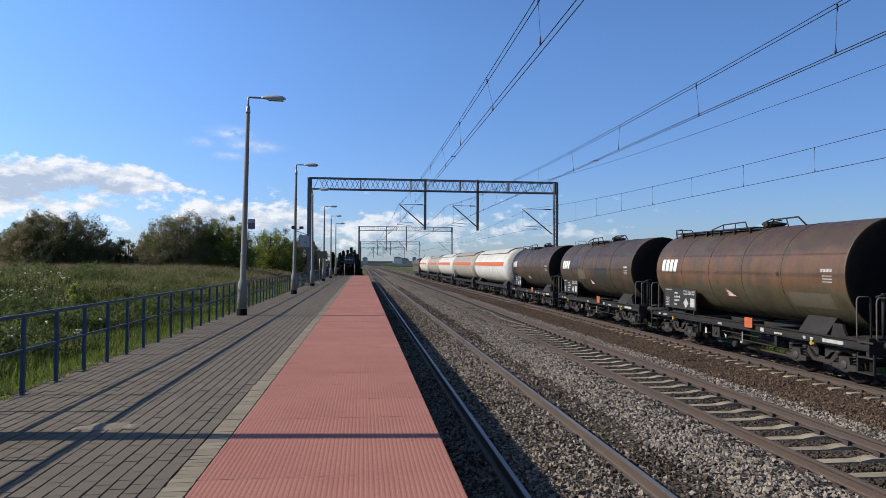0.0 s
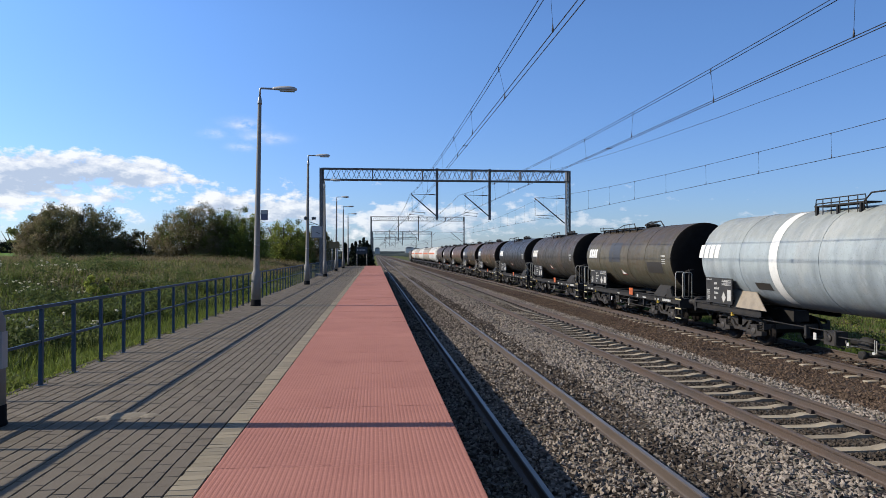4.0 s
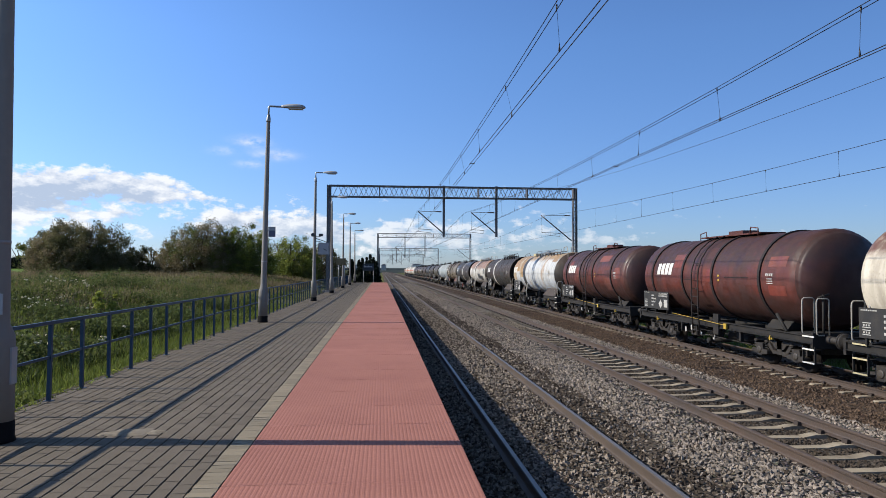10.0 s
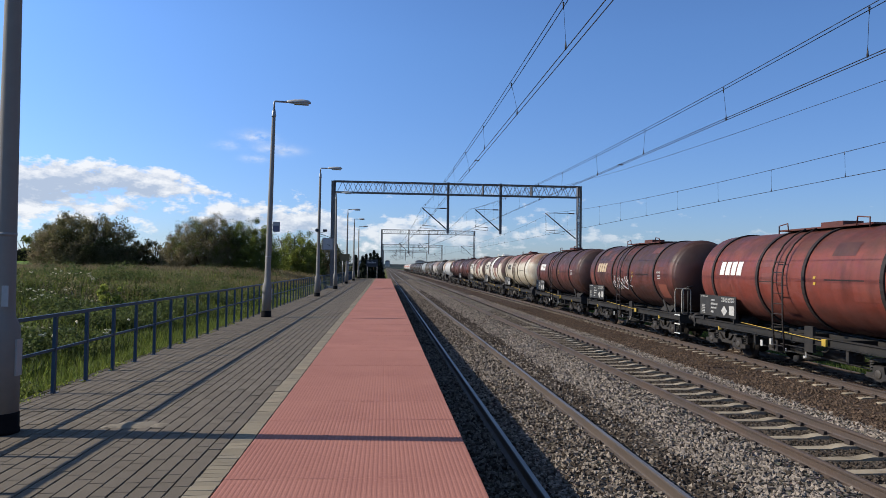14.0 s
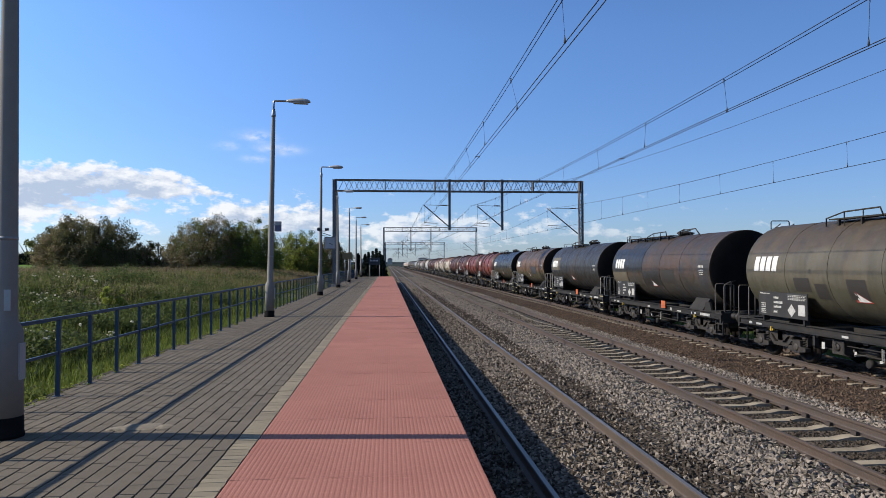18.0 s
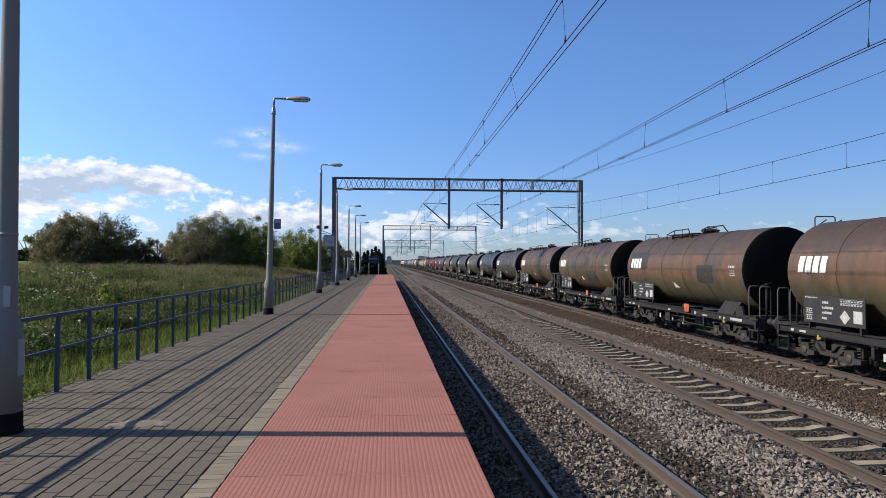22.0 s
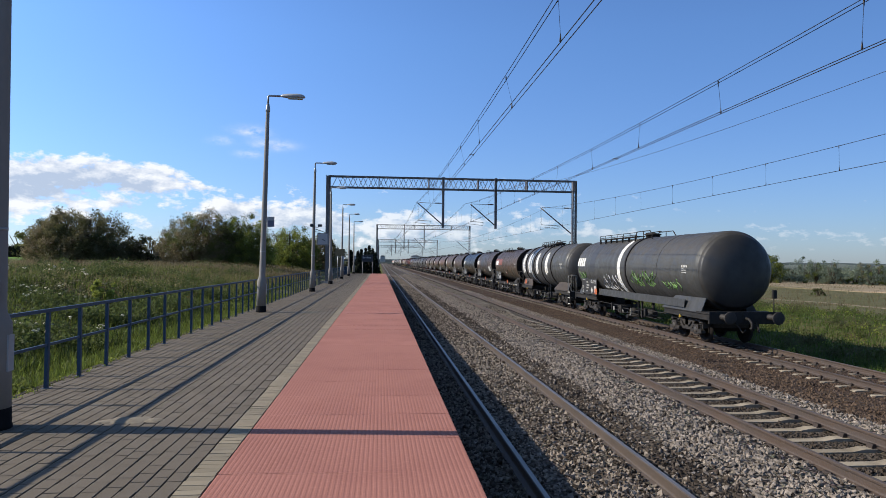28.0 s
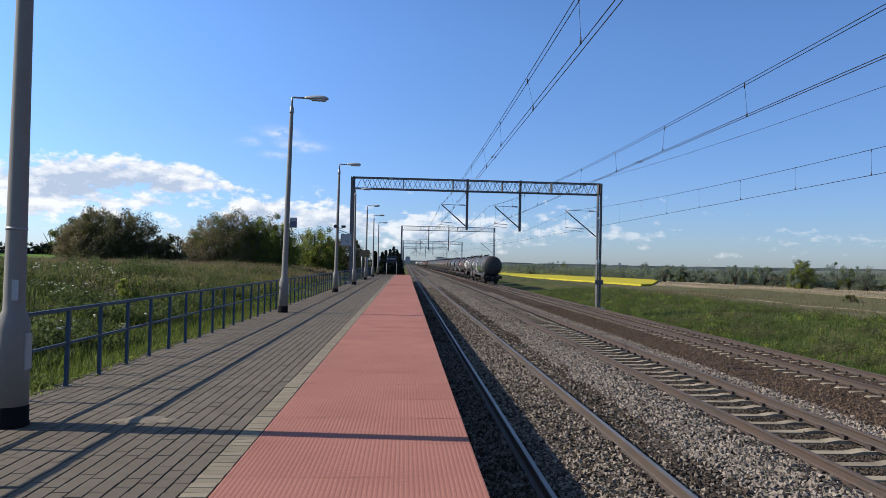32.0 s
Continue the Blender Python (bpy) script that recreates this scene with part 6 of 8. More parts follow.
    for y0, y1, a0, a1, m in extras:
        part("repaint_patch", mesh_of("repaint_patch", lambda bm: on_tank(bm, R, y0, y1, a0, a1, 0.004)), m, tank, "patch of other paint")
    return w


def long_wagon(L, TL, R, end, paint, pivot, stripe=None, hoops=(), seams_at=(), skirt=None, walk_span=None, ladder_at=None, logo_mat=None, logo_y=None, extras=(), rails=True, panel_at=None, gas=False, hand_wheel=None):
    """Other four-axle tank wagons: insulated, gas and older ones."""
    w = thing("tank_wagon", "", "tank wagon", group="wagons of the goods train")
    running_gear(w, L, pivot, full=not gas)
    underframe(w, L, "c" if gas else "d", 0.0 if gas else L / 2 - pivot + 0.9)
    saddles(w, R, TL / 2 - 1.6, skirt or M["frame"], 0.2)
    if not gas:
        # side plates between tank and end frame, over the bogies
        low, high = (1.30, 1.14), (math.sqrt(R * R - (AXIS_Z - 1.66) ** 2) + 0.01, 1.66)
        for s in (1, -1):
            def plate(bm):
                q = [bm.verts.new((-x + d, y, z)) for d in (0.0, 0.03) for (x, z), y in ((low, -1.5 * s), (low, 1.9 * s), (high, 1.0 * s), (high, -1.5 * s))]
                for f in ((0, 1, 2, 3), (7, 6, 5, 4), (0, 4, 5, 1), (1, 5, 6, 2), (2, 6, 7, 3), (3, 7, 4, 0)):
                    bm.faces.new([q[k] for k in f])
            part("side_plate", shared("side_plate%d%.2f" % (s, R), plate), skirt or M["grimy"], w, at=pose(0, -s * (pivot + 0.1), 0))
        for y in (-1.05, -1.45):
            part("outlet_bracket", shared("outlet_bracket", lambda bm: bm_box(bm, -1.12, -1.04, -0.035, 0.035, 0.45, 1.45), 0.01), M["frame"], w, at=pose(0, y, 0))
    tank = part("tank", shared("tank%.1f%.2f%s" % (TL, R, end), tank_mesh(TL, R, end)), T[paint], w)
    if end in ("flat", "cone"):
        part("tank_end", shared("tank_end%.1f%.2f%s" % (TL, R, end), end_mesh(TL, R, end)), T["end"] if end == "flat" else T["rusty_end"], tank, "dark tank end" if end == "flat" else "rusty conical tank end")
    # round rear ends get their shade from a darker colour
    end_shade = {"khaki": "shaded_khaki", "black": "end", "rear_grey": "shaded_grey"}.get(paint)
    if end == "dome" and end_shade:
        part("tank_end", shared("tank_end%.1f%.2f%s" % (TL, R, end), end_mesh(TL, R, end)), T[end_shade], tank, "round tank end with shade painted in")
    for y in hoops:
        part("hoop", shared("hoop%.2f" % R, lambda bm: ring_bar(bm, R, 0, 0.06, 0.05)), M["hoop"], tank, at=pose(0, y, 0))
    if seams_at:
        seams(tank, TL, R, tuple(seams_at), T[paint])
    if stripe is not None:
        part("white_stripe", mesh_of("white_stripe", lambda bm: on_tank(bm, R, stripe - 0.20, stripe + 0.20, -60, 72, 0.007, 0, 24)), M["white"], tank, "white stripe round the tank")
    if walk_span:
        crown_gear(w, tank, R, walk_span[0], walk_span[1], () if end == "cone" or hand_wheel is not None else ((walk_span[0], walk_span[0] - 2.0),), M["galv"] if end == "cone" else M["frame"])
        for z in (0.12, 0.24):
            part("crown_rail", mesh_of("crown_rail", lambda bm: bm_tube(bm, [(-0.7, walk_span[0], AXIS_Z + R - 0.1), (-0.7, walk_span[0] + 0.06, AXIS_Z + R + z), (-0.7, walk_span[1] - 0.06, AXIS_Z + R + z), (-0.7, walk_span[1], AXIS_Z + R - 0.1)], 0.016, 5)), M["galv"] if end == "cone" else M["frame"], tank)
        for k in range(1, 6):
            part("rail_post", shared("rail_post%.2f" % R, lambda bm: bm_tube(bm, [(-0.7, 0, AXIS_Z + R - 0.2), (-0.7, 0, AXIS_Z + R + 0.24)], 0.014, 5)), M["galv"] if end == "cone" else M["frame"], tank, at=pose(0, walk_span[0] + (walk_span[1] - walk_span[0]) * k / 6, 0))
    if end == "cone":
        top, y0 = AXIS_Z + R, -TL / 2
        for x in (-0.55, -0.05):
            part("end_ladder_rail", mesh_of("end_ladder_rail", lambda bm: bm_tube(bm, [(x, y0 + 0.75, top + 0.04), (x, y0 + 0.70, top + 0.34), (x, y0 - 0.02, top + 0.36), (x, y0 - 0.16, top + 0.28), (x, y0 - 0.30, top - 0.35), (x, y0 - 0.32, 1.2)], 0.024, 6)), M["handrail"], w, "pale ladder rail over the tank end")
        for k in range(9):
            part("rung", mesh_of("rung", lambda bm: bm_tube(bm, [(-0.55, y0 - 0.32, 1.45 + 0.3 * k), (-0.05, y0 - 0.32, 1.45 + 0.3 * k)], 0.014, 5)), M["handrail"], w)
        part("hatch_box", mesh_of("hatch_box", lambda bm: bm_box(bm, -0.62, -0.2, 2.0, 2.75, top - 0.08, top + 0.12), 0.02), M["cream_edge"], tank, "cream box on the crown")
        part("inlet_pipe", mesh_of("inlet_pipe", lambda bm: bm_tube(bm, [(-1.28, 1.9, 1.9), (-1.45, 1.75, 1.3), (-1.42, 1.6, 0.8)], 0.05, 8)), M["handrail"], w, "pale bent pipe")
    if ladder_at is not None:
        for y in (ladder_at, ladder_at + 0.45):
            part("ladder_rail", mesh_of("ladder_rail", lambda bm: bm_tube(bm, [(-(R + 0.12) * math.cos(radians(a)), y, AXIS_Z + (R + 0.12) * math.sin(radians(a))) for a in (72, 55, 38, 22, 8, 0)] + [(-1.58, y, 1.3), (-1.52, y, 0.5)], 0.03, 6)), M["frame"], w)
        for k in range(9):
            z = 0.7 + 0.32 * k
            x = -1.56 if z < AXIS_Z else -math.sqrt(max(0.1, (R + 0.12) ** 2 - (z - AXIS_Z) ** 2))
            part("rung", mesh_of("rung", lambda bm: bm_tube(bm, [(x, ladder_at, z), (x, ladder_at + 0.45, z)], 0.016, 5)), M["frame"], w)
    if logo_mat:
        logo(tank, R, logo_y, 1.5, 2, 20, logo_mat)
    if hand_wheel is not None:
        part("crown_box", mesh_of("crown_box", lambda bm: bm_box(bm, -0.55, 0.3, -3.0, -1.1, AXIS_Z + R - 0.12, AXIS_Z + R + 0.13), 0.02), M["panel"], tank, "long flat dark box on the crown")
        hw = part("hand_wheel", mesh_of("hand_wheel", lambda bm: bm_tube(bm, [(-1.42, hand_wheel + 0.22 * math.cos(t), 0.82 + 0.22 * math.sin(t)) for t in (k * math.pi / 8 for k in range(16))], 0.018, 6, closed=True)), M["red_mark"], w, "red brake hand wheel")
        part("spoke", mesh_of("spoke", lambda bm: [bm_tube(bm, [(-1.42, hand_wheel - 0.21 * math.cos(t), 0.82 - 0.21 * math.sin(t)), (-1.42, hand_wheel + 0.21 * math.cos(t), 0.82 + 0.21 * math.sin(t))], 0.012, 5) for t in (0.4, 1.97)] + [bm_tube(bm, [(-1.42, hand_wheel, 0.82), (-1.2, hand_wheel, 0.86)], 0.025, 6)]), M["red_mark"], hw)
        for y in (1.7, 3.1):
            part("air_tank", mesh_of("air_tank", lambda bm: bm_lathe(bm, [(y - 0.55, 0.06), (y - 0.5, 0.2), (y + 0.5, 0.2), (y + 0.55, 0.06)], 14, "y", (-1.1, 0, 1.0))), M["bogie"], w)
    if panel_at:
        panel(w, panel_at[0], panel_at[1], M["panel"], z0=1.2, z1=2.05)
    if rails:
        end_rails(w, -L / 2 + 0.35, -1)
    part("test_mark", mesh_of("test_mark", lambda bm: [on_tank(bm, R, -TL / 2 + 1.1 + 0.13 * k, -TL / 2 + 1.19 + 0.13 * k, 4, 7.5, 0.006) for k in range(4)] + [on_tank(bm, R, -TL / 2 + 1.15, -TL / 2 + 1.55, -4 + 2.6 * k, -3 + 2.6 * k, 0.006) for k in range(3)]), M["mark"], tank, "small white stencil bars")["kind"] = "stuff"
    for y0, y1, a0, a1, m in extras:
        part("patch", mesh_of("patch", lambda bm: on_tank(bm, R, y0, y1, a0, a1, 0.005)), m, tank, "patch of other paint")
    if gas:
        part("orange_band", mesh_of("orange_band", lambda bm: on_tank(bm, R, -TL / 2 + 0.7, TL / 2 - 0.7, 2, 15, 0.008)), M["orange"], tank, "orange band along the tank")
        part("sun_shield", mesh_of("sun_shield", lambda bm: [on_tank(bm, R + 0.07, -TL / 2 + 1.0, TL / 2 - 1.0, 48, 132, 0.0, 0, 16), on_tank(bm, R, -TL / 2 + 1.0, TL / 2 - 1.0, 47, 49, 0.07)]), T[paint], tank)
        part("shield_edge", mesh_of("shield_edge", lambda bm: (on_tank(bm, R, -TL / 2 + 1.0, TL / 2 - 1.0, 46, 47.2, 0.05), ring_bar(bm, R + 0.06, -TL / 2 + 1.0, 0.03, 0.02, 45, 135), ring_bar(bm, R + 0.06, TL / 2 - 1.0, 0.03, 0.02, 45, 135))), M["frame"], tank)
    return w


def locomotive():
    w = thing("locomotive", "rust-orange and brown electric locomotive at the train's head", "locomotive")
    running_gear(w, 16.5, 4.6, 1.4, False)
    part("frame_beam", mesh_of("frame_beam", lambda bm: bm_box(bm, -1.45, 1.45, -7.5, 7.5, 0.85, 1.25), 0.05), M["frame"], w)
    body = part("body", mesh_of("body", lambda bm: bm_prism(bm, [(-1.5, 1.25), (1.5, 1.25), (1.5, 3.1), (1.3, 3.65), (-1.3, 3.65), (-1.5, 3.1)], "y", -7.4, 7.4), 0.08), T["rust"], w, "rust-orange body")
    for s in (-1, 1):
        part("front_band", mesh_of("front_band", lambda bm: bm_box(bm, -1.2, 1.2, *sorted((s * 7.4, s * 7.44)), 1.3, 2.2), 0.02), M["orange"], body)
        for x in (-0.95, 0.15):
            part("windscreen", mesh_of("windscreen", lambda bm: bm_box(bm, x, x + 0.8, *sorted((s * 7.4, s * 7.42)), 2.5, 3.2)), M["sign_dark"], body)
        part("headlamp", mesh_of("headlamp", lambda bm: bm_lathe(bm, [(s * 7.42, 0.12), (s * 7.5, 0.11)], 12, "y", (-0.95, 0, 1.75))), M["white"], body)
    part("side_grille", mesh_of("side_grille", lambda bm: [bm_box(bm, -1.52, -1.5, -4.5, 4.5, z, z + 0.06) for z in (2.3, 2.42, 2.54, 2.66, 2.78)]), M["frame"], body)
    part("roof_box", mesh_of("roof_box", lambda bm: bm_box(bm, -0.9, 0.9, -4, 4, 3.66, 3.95), 0.06), M["frame"], w)
    part("current_collector", mesh_of("current_collector", lambda bm: (bm_tube(bm, [(-0.4, -4.5, 3.9), (0, -5.6, 4.7), (0, -4.6, 5.5)], 0.03, 6), bm_tube(bm, [(-0.8, -4.6, 5.5), (0.8, -4.6, 5.5)], 0.03, 6))), M["frame"], w)
    return w


WAGONS = []


def put(ob, front, length, label):
    """Couples a wagon into the train: front is the place of its leading buffers at 0 s."""
    ob["label"] = label
    WAGONS.append((ob, front - length / 2))


def build_train():
    A = 12.92
    patch = {k: plain("%s repaint" % k, c, 0.55, 0.0, 0.3, 3) for k, c in (("slate", (0.052, 0.055, 0.062)), ("dark", (0.04, 0.036, 0.032)), ("khaki", (0.13, 0.11, 0.075)), ("brown", (0.074, 0.054, 0.041)), ("cream", (0.66, 0.62, 0.52)), ("ochre", (0.52, 0.28, 0.07)), ("redbrown", (0.24, 0.075, 0.05)), ("pale", (0.55, 0.56, 0.55)))}
    put(locomotive(), 152.6, 16.5, "rust-orange and brown electric locomotive at the train's head")
    for k, paint in enumerate(("gas", "gas_tan", "gas", "gas_tan", "gas")):
        word = "white" if paint == "gas" else "tan-grey"
        put(long_wagon(16.7, 15.4, 1.5, "dome", paint, 5.4, gas=True, rails=False, panel_at=(5.6, 6.6) if k % 2 else None), 135.9 - 16.7 * k, 16.7, word + " gas tank wagon with an orange band")
    first = (("brown", (), False, "dark brown"), ("brown", ((2.2, 3.1, 2, 28, patch["slate"]), (-2.2, -0.5, -20, 2, patch["dark"]), (0.9, 2.0, -22, 0, patch["khaki"])), False, "dark brown patched"), ("rust", ((-4.6, -2.9, -38, -20, patch["khaki"]),), True, "rust-orange and olive"),
             ("olive", ((1.25, 5.14, -40, 34, T["slate"]), (3.14, 5.14, 34, 88, T["grey"]), (0.4, 1.1, -26, -4, patch["dark"]), (-2.65, -0.8, -30, -6, T["brown"]), (-4.9, -2.75, -26, 4, patch["dark"])), True, "olive-brown and slate"), ("brown", ((3.14, 5.14, -34, 30, T["slate"]), (0.0, 3.06, -30, 4, T["olive"]), (-2.65, -0.8, -34, 8, T["olive"])), True, "dark brown and olive"), ("slate", (), False, "slate-black"),
             ("grey", ((-3.9, -2.6, -30, -16, patch["dark"]),), False, "dark grey-brown"), ("khaki_grey", ((0.2, 1.7, -8, 30, patch["slate"]), (-4.4, -2.9, -25, -6, patch["dark"])), True, "khaki-grey patched"))
    f = 52.3
    for k, (paint, ex, lw, word) in enumerate(first):
        put(flat_wagon(paint, long_walk=lw, extras=ex, pale=k > 2), f - A * k, A, word + " tank wagon with flat black ends")
    f -= A * 8
    put(long_wagon(17.6, 15.9, 1.45, "dome", "pale_blue", 5.6, stripe=3.2, seams_at=(-4, 1.2, 5), skirt=plain("tan skirt", (0.30, 0.25, 0.19), 0.7), walk_span=(0.4, 2.4), logo_mat=M["white"], logo_y=6.9, panel_at=(5.5, 7.2), extras=((-4.4, -3.2, -38, -22, patch["slate"]), (3.6, 4.4, -38, -28, patch["dark"]))), f, 17.6, "pale blue-grey tank wagon with a white stripe")
    f -= 17.6
    put(long_wagon(16.3, 14.6, 1.5, "dome", "khaki", 5.2, stripe=2.9, hoops=(4.7, 2.2, -2.6), skirt=plain("red-brown skirt", (0.15, 0.07, 0.05), 0.7), walk_span=(-0.2, 2.3), ladder_at=-0.7, logo_mat=M["white"], logo_y=6.2, panel_at=(4.9, 6.7)), f, 16.3, "khaki brown tank wagon with a white stripe and ladder")
    f -= 16.3
    put(long_wagon(15.3, 13.7, 1.48, "flat", "black", 5.0, stripe=-0.6, seams_at=(-3.4, 1.6, 3.2), walk_span=(0.4, 4.6), logo_mat=M["white"], logo_y=5.5, panel_at=(3.6, 6.2), extras=((3.25, 6.82, -8, 38, T["navy"]), (1.9, 3.2, -50, -14, T["slate"]), (-2.9, -1.3, -30, -3, patch["dark"]), (-6.8, -1.5, 38, 86, T["slate"]), (0.3, 1.2, -30, 30, T["grey"]), (-5.6, -5.0, -6, 8, patch["dark"])), hand_wheel=-0.55), f, 15.3, "black tank wagon with a white stripe")
    f -= 15.6
    put(long_wagon(13.9, 12.2, 1.46, "cone", "white_rust", 4.3, seams_at=(-4.5, -2.8, -1.0, 0.8, 2.6, 4.4), walk_span=(-5.4, 1.2), logo_mat=M["white"], logo_y=4.9, panel_at=(4.6, 5.9), stripe=1.85, extras=((-2.4, -0.6, -30, -6, patch["slate"]), (-4.3, -2.4, -36, -15, patch["slate"]), (0.85, 1.6, 4, 70, patch["brown"]), (-5.5, -4.9, -6, 16, patch["dark"]), (4.95, 5.5, 0, 18, patch["dark"]), (-0.55, 0.75, 30, 68, patch["brown"]))), f + 0.3, 13.9, "rust-streaked white tank wagon with conical ends")
    f -= 13.9
    put(long_wagon(14.5, 13.0, 1.48, "flat", "black", 4.6, stripe=2.0, seams_at=(-4.0, -1.4, 4.6), walk_span=(-5.0, 0.6), logo_mat=M["white"], logo_y=5.1, panel_at=(3.9, 6.1), extras=((-3.4, -1.6, -25, 2, patch["dark"]),)), f, 14.5, "black and brown tank wagon with a white stripe")
    f -= 14.5
    put(long_wagon(15.2, 13.6, 1.46, "cone", "white_ochre", 4.9, seams_at=(-5.4, -3.8, -2.2, -0.6, 1.0, 4.2, 5.6), walk_span=(-6.0, 1.0), logo_mat=M["white"], logo_y=6.0, panel_at=(4.3, 6.7), extras=((2.1, 3.0, -60, 62, patch["slate"]), (3.05, 4.15, -12, 80, T["ochre"]), (4.25, 5.55, 6, 80, T["ochre"]), (5.65, 6.72, -22, 80, T["ochre"]), (-6.7, -5.45, 34, 84, T["ochre"]), (-1.2, -0.2, -60, 10, patch["pale"]))), f - 0.2, 15.2, "white tank wagon with ochre stains and conical ends")
    f -= 15.6
    B = 13.32
    back = f - 13.27 * 9 - 0.02
    f += 0.2
    hooped = (("red_dark", M["hoop"], M["white"], T["red"], ((-3.0, -1.5, 28, 44, patch["redbrown"]),), False, "sooty red"), ("red_dark", M["hoop"], M["white"], T["red"], (), True, "sooty red"),
              ("white_red", T["rust"], M["panel"], T["white_red"], ((-3.0, -1.0, 4, 44, patch["redbrown"]), (-2.1, -0.9, -26, 4, patch["redbrown"]), (-3.55, -2.1, -30, 2, patch["cream"]), (2.4, 4.2, -2, 26, M["white"]), (-5.0, -3.85, 14, 62, T["red_soot"]), (0.7, 1.5, 34, 66, T["red_soot"]), (-0.7, 0.0, 38, 70, patch["cream"]), (-4.4, -3.9, -12, 6, M["white"])), False, "white and rust-red"),
              ("white_red", T["rust"], M["panel"], M["white"], ((-0.68, 1.48, -44, 76, M["white"]), (-3.6, -0.85, 8, 80, T["red_soot"]), (2.0, 4.2, -14, 36, patch["cream"]), (-2.4, -1.6, -30, 20, patch["redbrown"])), False, "white-fielded rust-red"),
              ("cream", T["rust"], M["panel"], T["red"], ((0.6, 1.4, 30, 55, patch["redbrown"]), (-3.5, -2.2, 40, 75, patch["redbrown"]), (2.2, 3.6, 44, 80, patch["redbrown"]), (-1.9, -1.0, 34, 60, patch["redbrown"]), (-4.6, -3.9, -10, 40, patch["cream"])), False, "rusty cream"),
              ("red_dark", M["hoop"], M["white"], T["red"], (), False, "brown-red"), ("red_dark", M["hoop"], plain("faded ochre letters", (0.55, 0.42, 0.27), 0.6), T["red"], ((-4.9, -4.1, -40, -15, patch["redbrown"]),), True, "brown-red sprayed"),
              ("red", M["hoop"], M["white"], T["red"], (), False, "dull red"), ("red", M["hoop"], M["white"], T["red"], ((3.4, 4.3, -30, -12, patch["redbrown"]),), True, "dull red"))
    for k, (paint, hm, lm, gm, ex, rl, word) in enumerate(hooped):
        wg = hooped_wagon(paint, hm, lm, gm, ex, rl, k == 2, 70 + k if "red" in paint[:3] else 0)
        if k == 6:
            scrawl(wg, 1.45, 1.6, -1.0, M["graffiti_grey"], 11, 15, "silver spray scrawl")
        put(wg, f - B * k, B, word + " tank wagon with round ends and hoops")
    f = back
    second = (("navy", (), True, "blue-black over brown"), ("rust", ((3.0, 4.9, -2, 30, patch["dark"]), (-2.6, -0.9, -25, 0, patch["slate"])), False, "rust and olive"), ("slate", ((2.9, 4.9, -8, 26, patch["khaki"]),), False, "weathered slate"), ("plum", ((1.24, 5.14, -8, 40, T["navy"]), (1.24, 3.06, 40, 86, T["slate"]), (3.2, 5.1, -34, -8, patch["khaki"]), (-0.7, 1.16, -30, -4, T["slate"]), (-2.2, -0.9, -24, -2, patch["dark"]), (-5.14, -4.5, -10, 14, patch["dark"])), True, "brown and slate"),
              ("khaki_grey", ((-5.14, -2.75, -34, 34, T["slate"]), (2.0, 2.7, -24, -8, patch["dark"]), (-0.2, 0.5, -30, -8, patch["dark"]), (1.3, 1.8, -32, -14, patch["dark"])), False, "dark grey"), ("slate", ((1.8, 5.14, -30, -6, T["khaki_grey"]), (3.2, 5.14, 4, 40, T["khaki_grey"]), (-1.0, 0.9, -34, -8, T["khaki_grey"])), False, "slate-black and khaki"), ("grey", ((-1.4, 0.2, -22, -4, patch["slate"]),), True, "dark grey"), ("olive", ((-4.5, -3.9, -8, 4, patch["dark"]),), True, "rust-topped olive"),
              ("olive", ((1.2, 2.0, -8, 18, patch["slate"]), (-1.4, -0.6, 4, 22, patch["dark"]), (-2.65, -0.8, -34, -8, T["grey"])), False, "grey-brown patched"), ("rust", ((2.8, 4.9, -2, 30, patch["dark"]), (-3.2, -2.0, -20, 6, patch["dark"])), False, "rust-brown"), ("rust", ((-3.4, -2.1, -30, -12, patch["slate"]),), False, "rust and olive"), ("olive", ((2.9, 4.9, -2, 30, patch["khaki"]), (-4.8, -3.0, -22, -6, patch["slate"])), False, "olive-brown"),
              ("brown", ((-3.9, -2.6, -32, -8, patch["dark"]),), False, "dark brown"), ("navy", ((-3.6, -2.2, -30, -12, patch["dark"]),), False, "glossy blue-black"), ("plum", ((0.2, 2.0, -10, 45, patch["slate"]), (-4.2, -3.0, -28, -8, patch["pale"])), False, "brown with slate patches"), ("brown", ((1.6, 4.9, 0, 22, patch["redbrown"]),), True, "dark brown with a red patch"))
    A2 = 12.885
    for k, (paint, ex, lw, word) in enumerate(second):
        put(flat_wagon(paint, long_walk=lw, extras=ex, plate=k != 4, pale=k in (0, 1, 2, 6, 7, 12, 13)), f - A2 * k, A2, word + " tank wagon with flat black ends")
    f -= A2 * 16
    g = long_wagon(15.2, 13.6, 1.5, "dome", "rear_grey", 4.9, hoops=(4.6, 2.0, -0.4, -3.0), walk_span=(-1.0, 2.6), panel_at=None, rails=True, stripe=2.9)
    tk = [c for c in g.children if c.name.startswith("tank") and not c.name.startswith("tank_")][0]
    for y, s in ((5.6, 1.0), (3.7, 1.0), (1.2, 0.9), (-1.5, 1.0)):
        part("letter_block", mesh_of("letter_block", lambda bm: (on_tank(bm, 1.5, y - 0.25, y + 0.15, -22, 38, 0.008), on_tank(bm, 1.5, y - 0.65 * s, y - 0.35, -18, 30, 0.008, 0.2))), M["white"], tk, "tall white letter as plain strokes")
    part("orange_plate", shared("orange_plate", lambda bm: None), M["orange"], g, "plain orange hazard plate", at=pose(0, 6.2, 0.25))
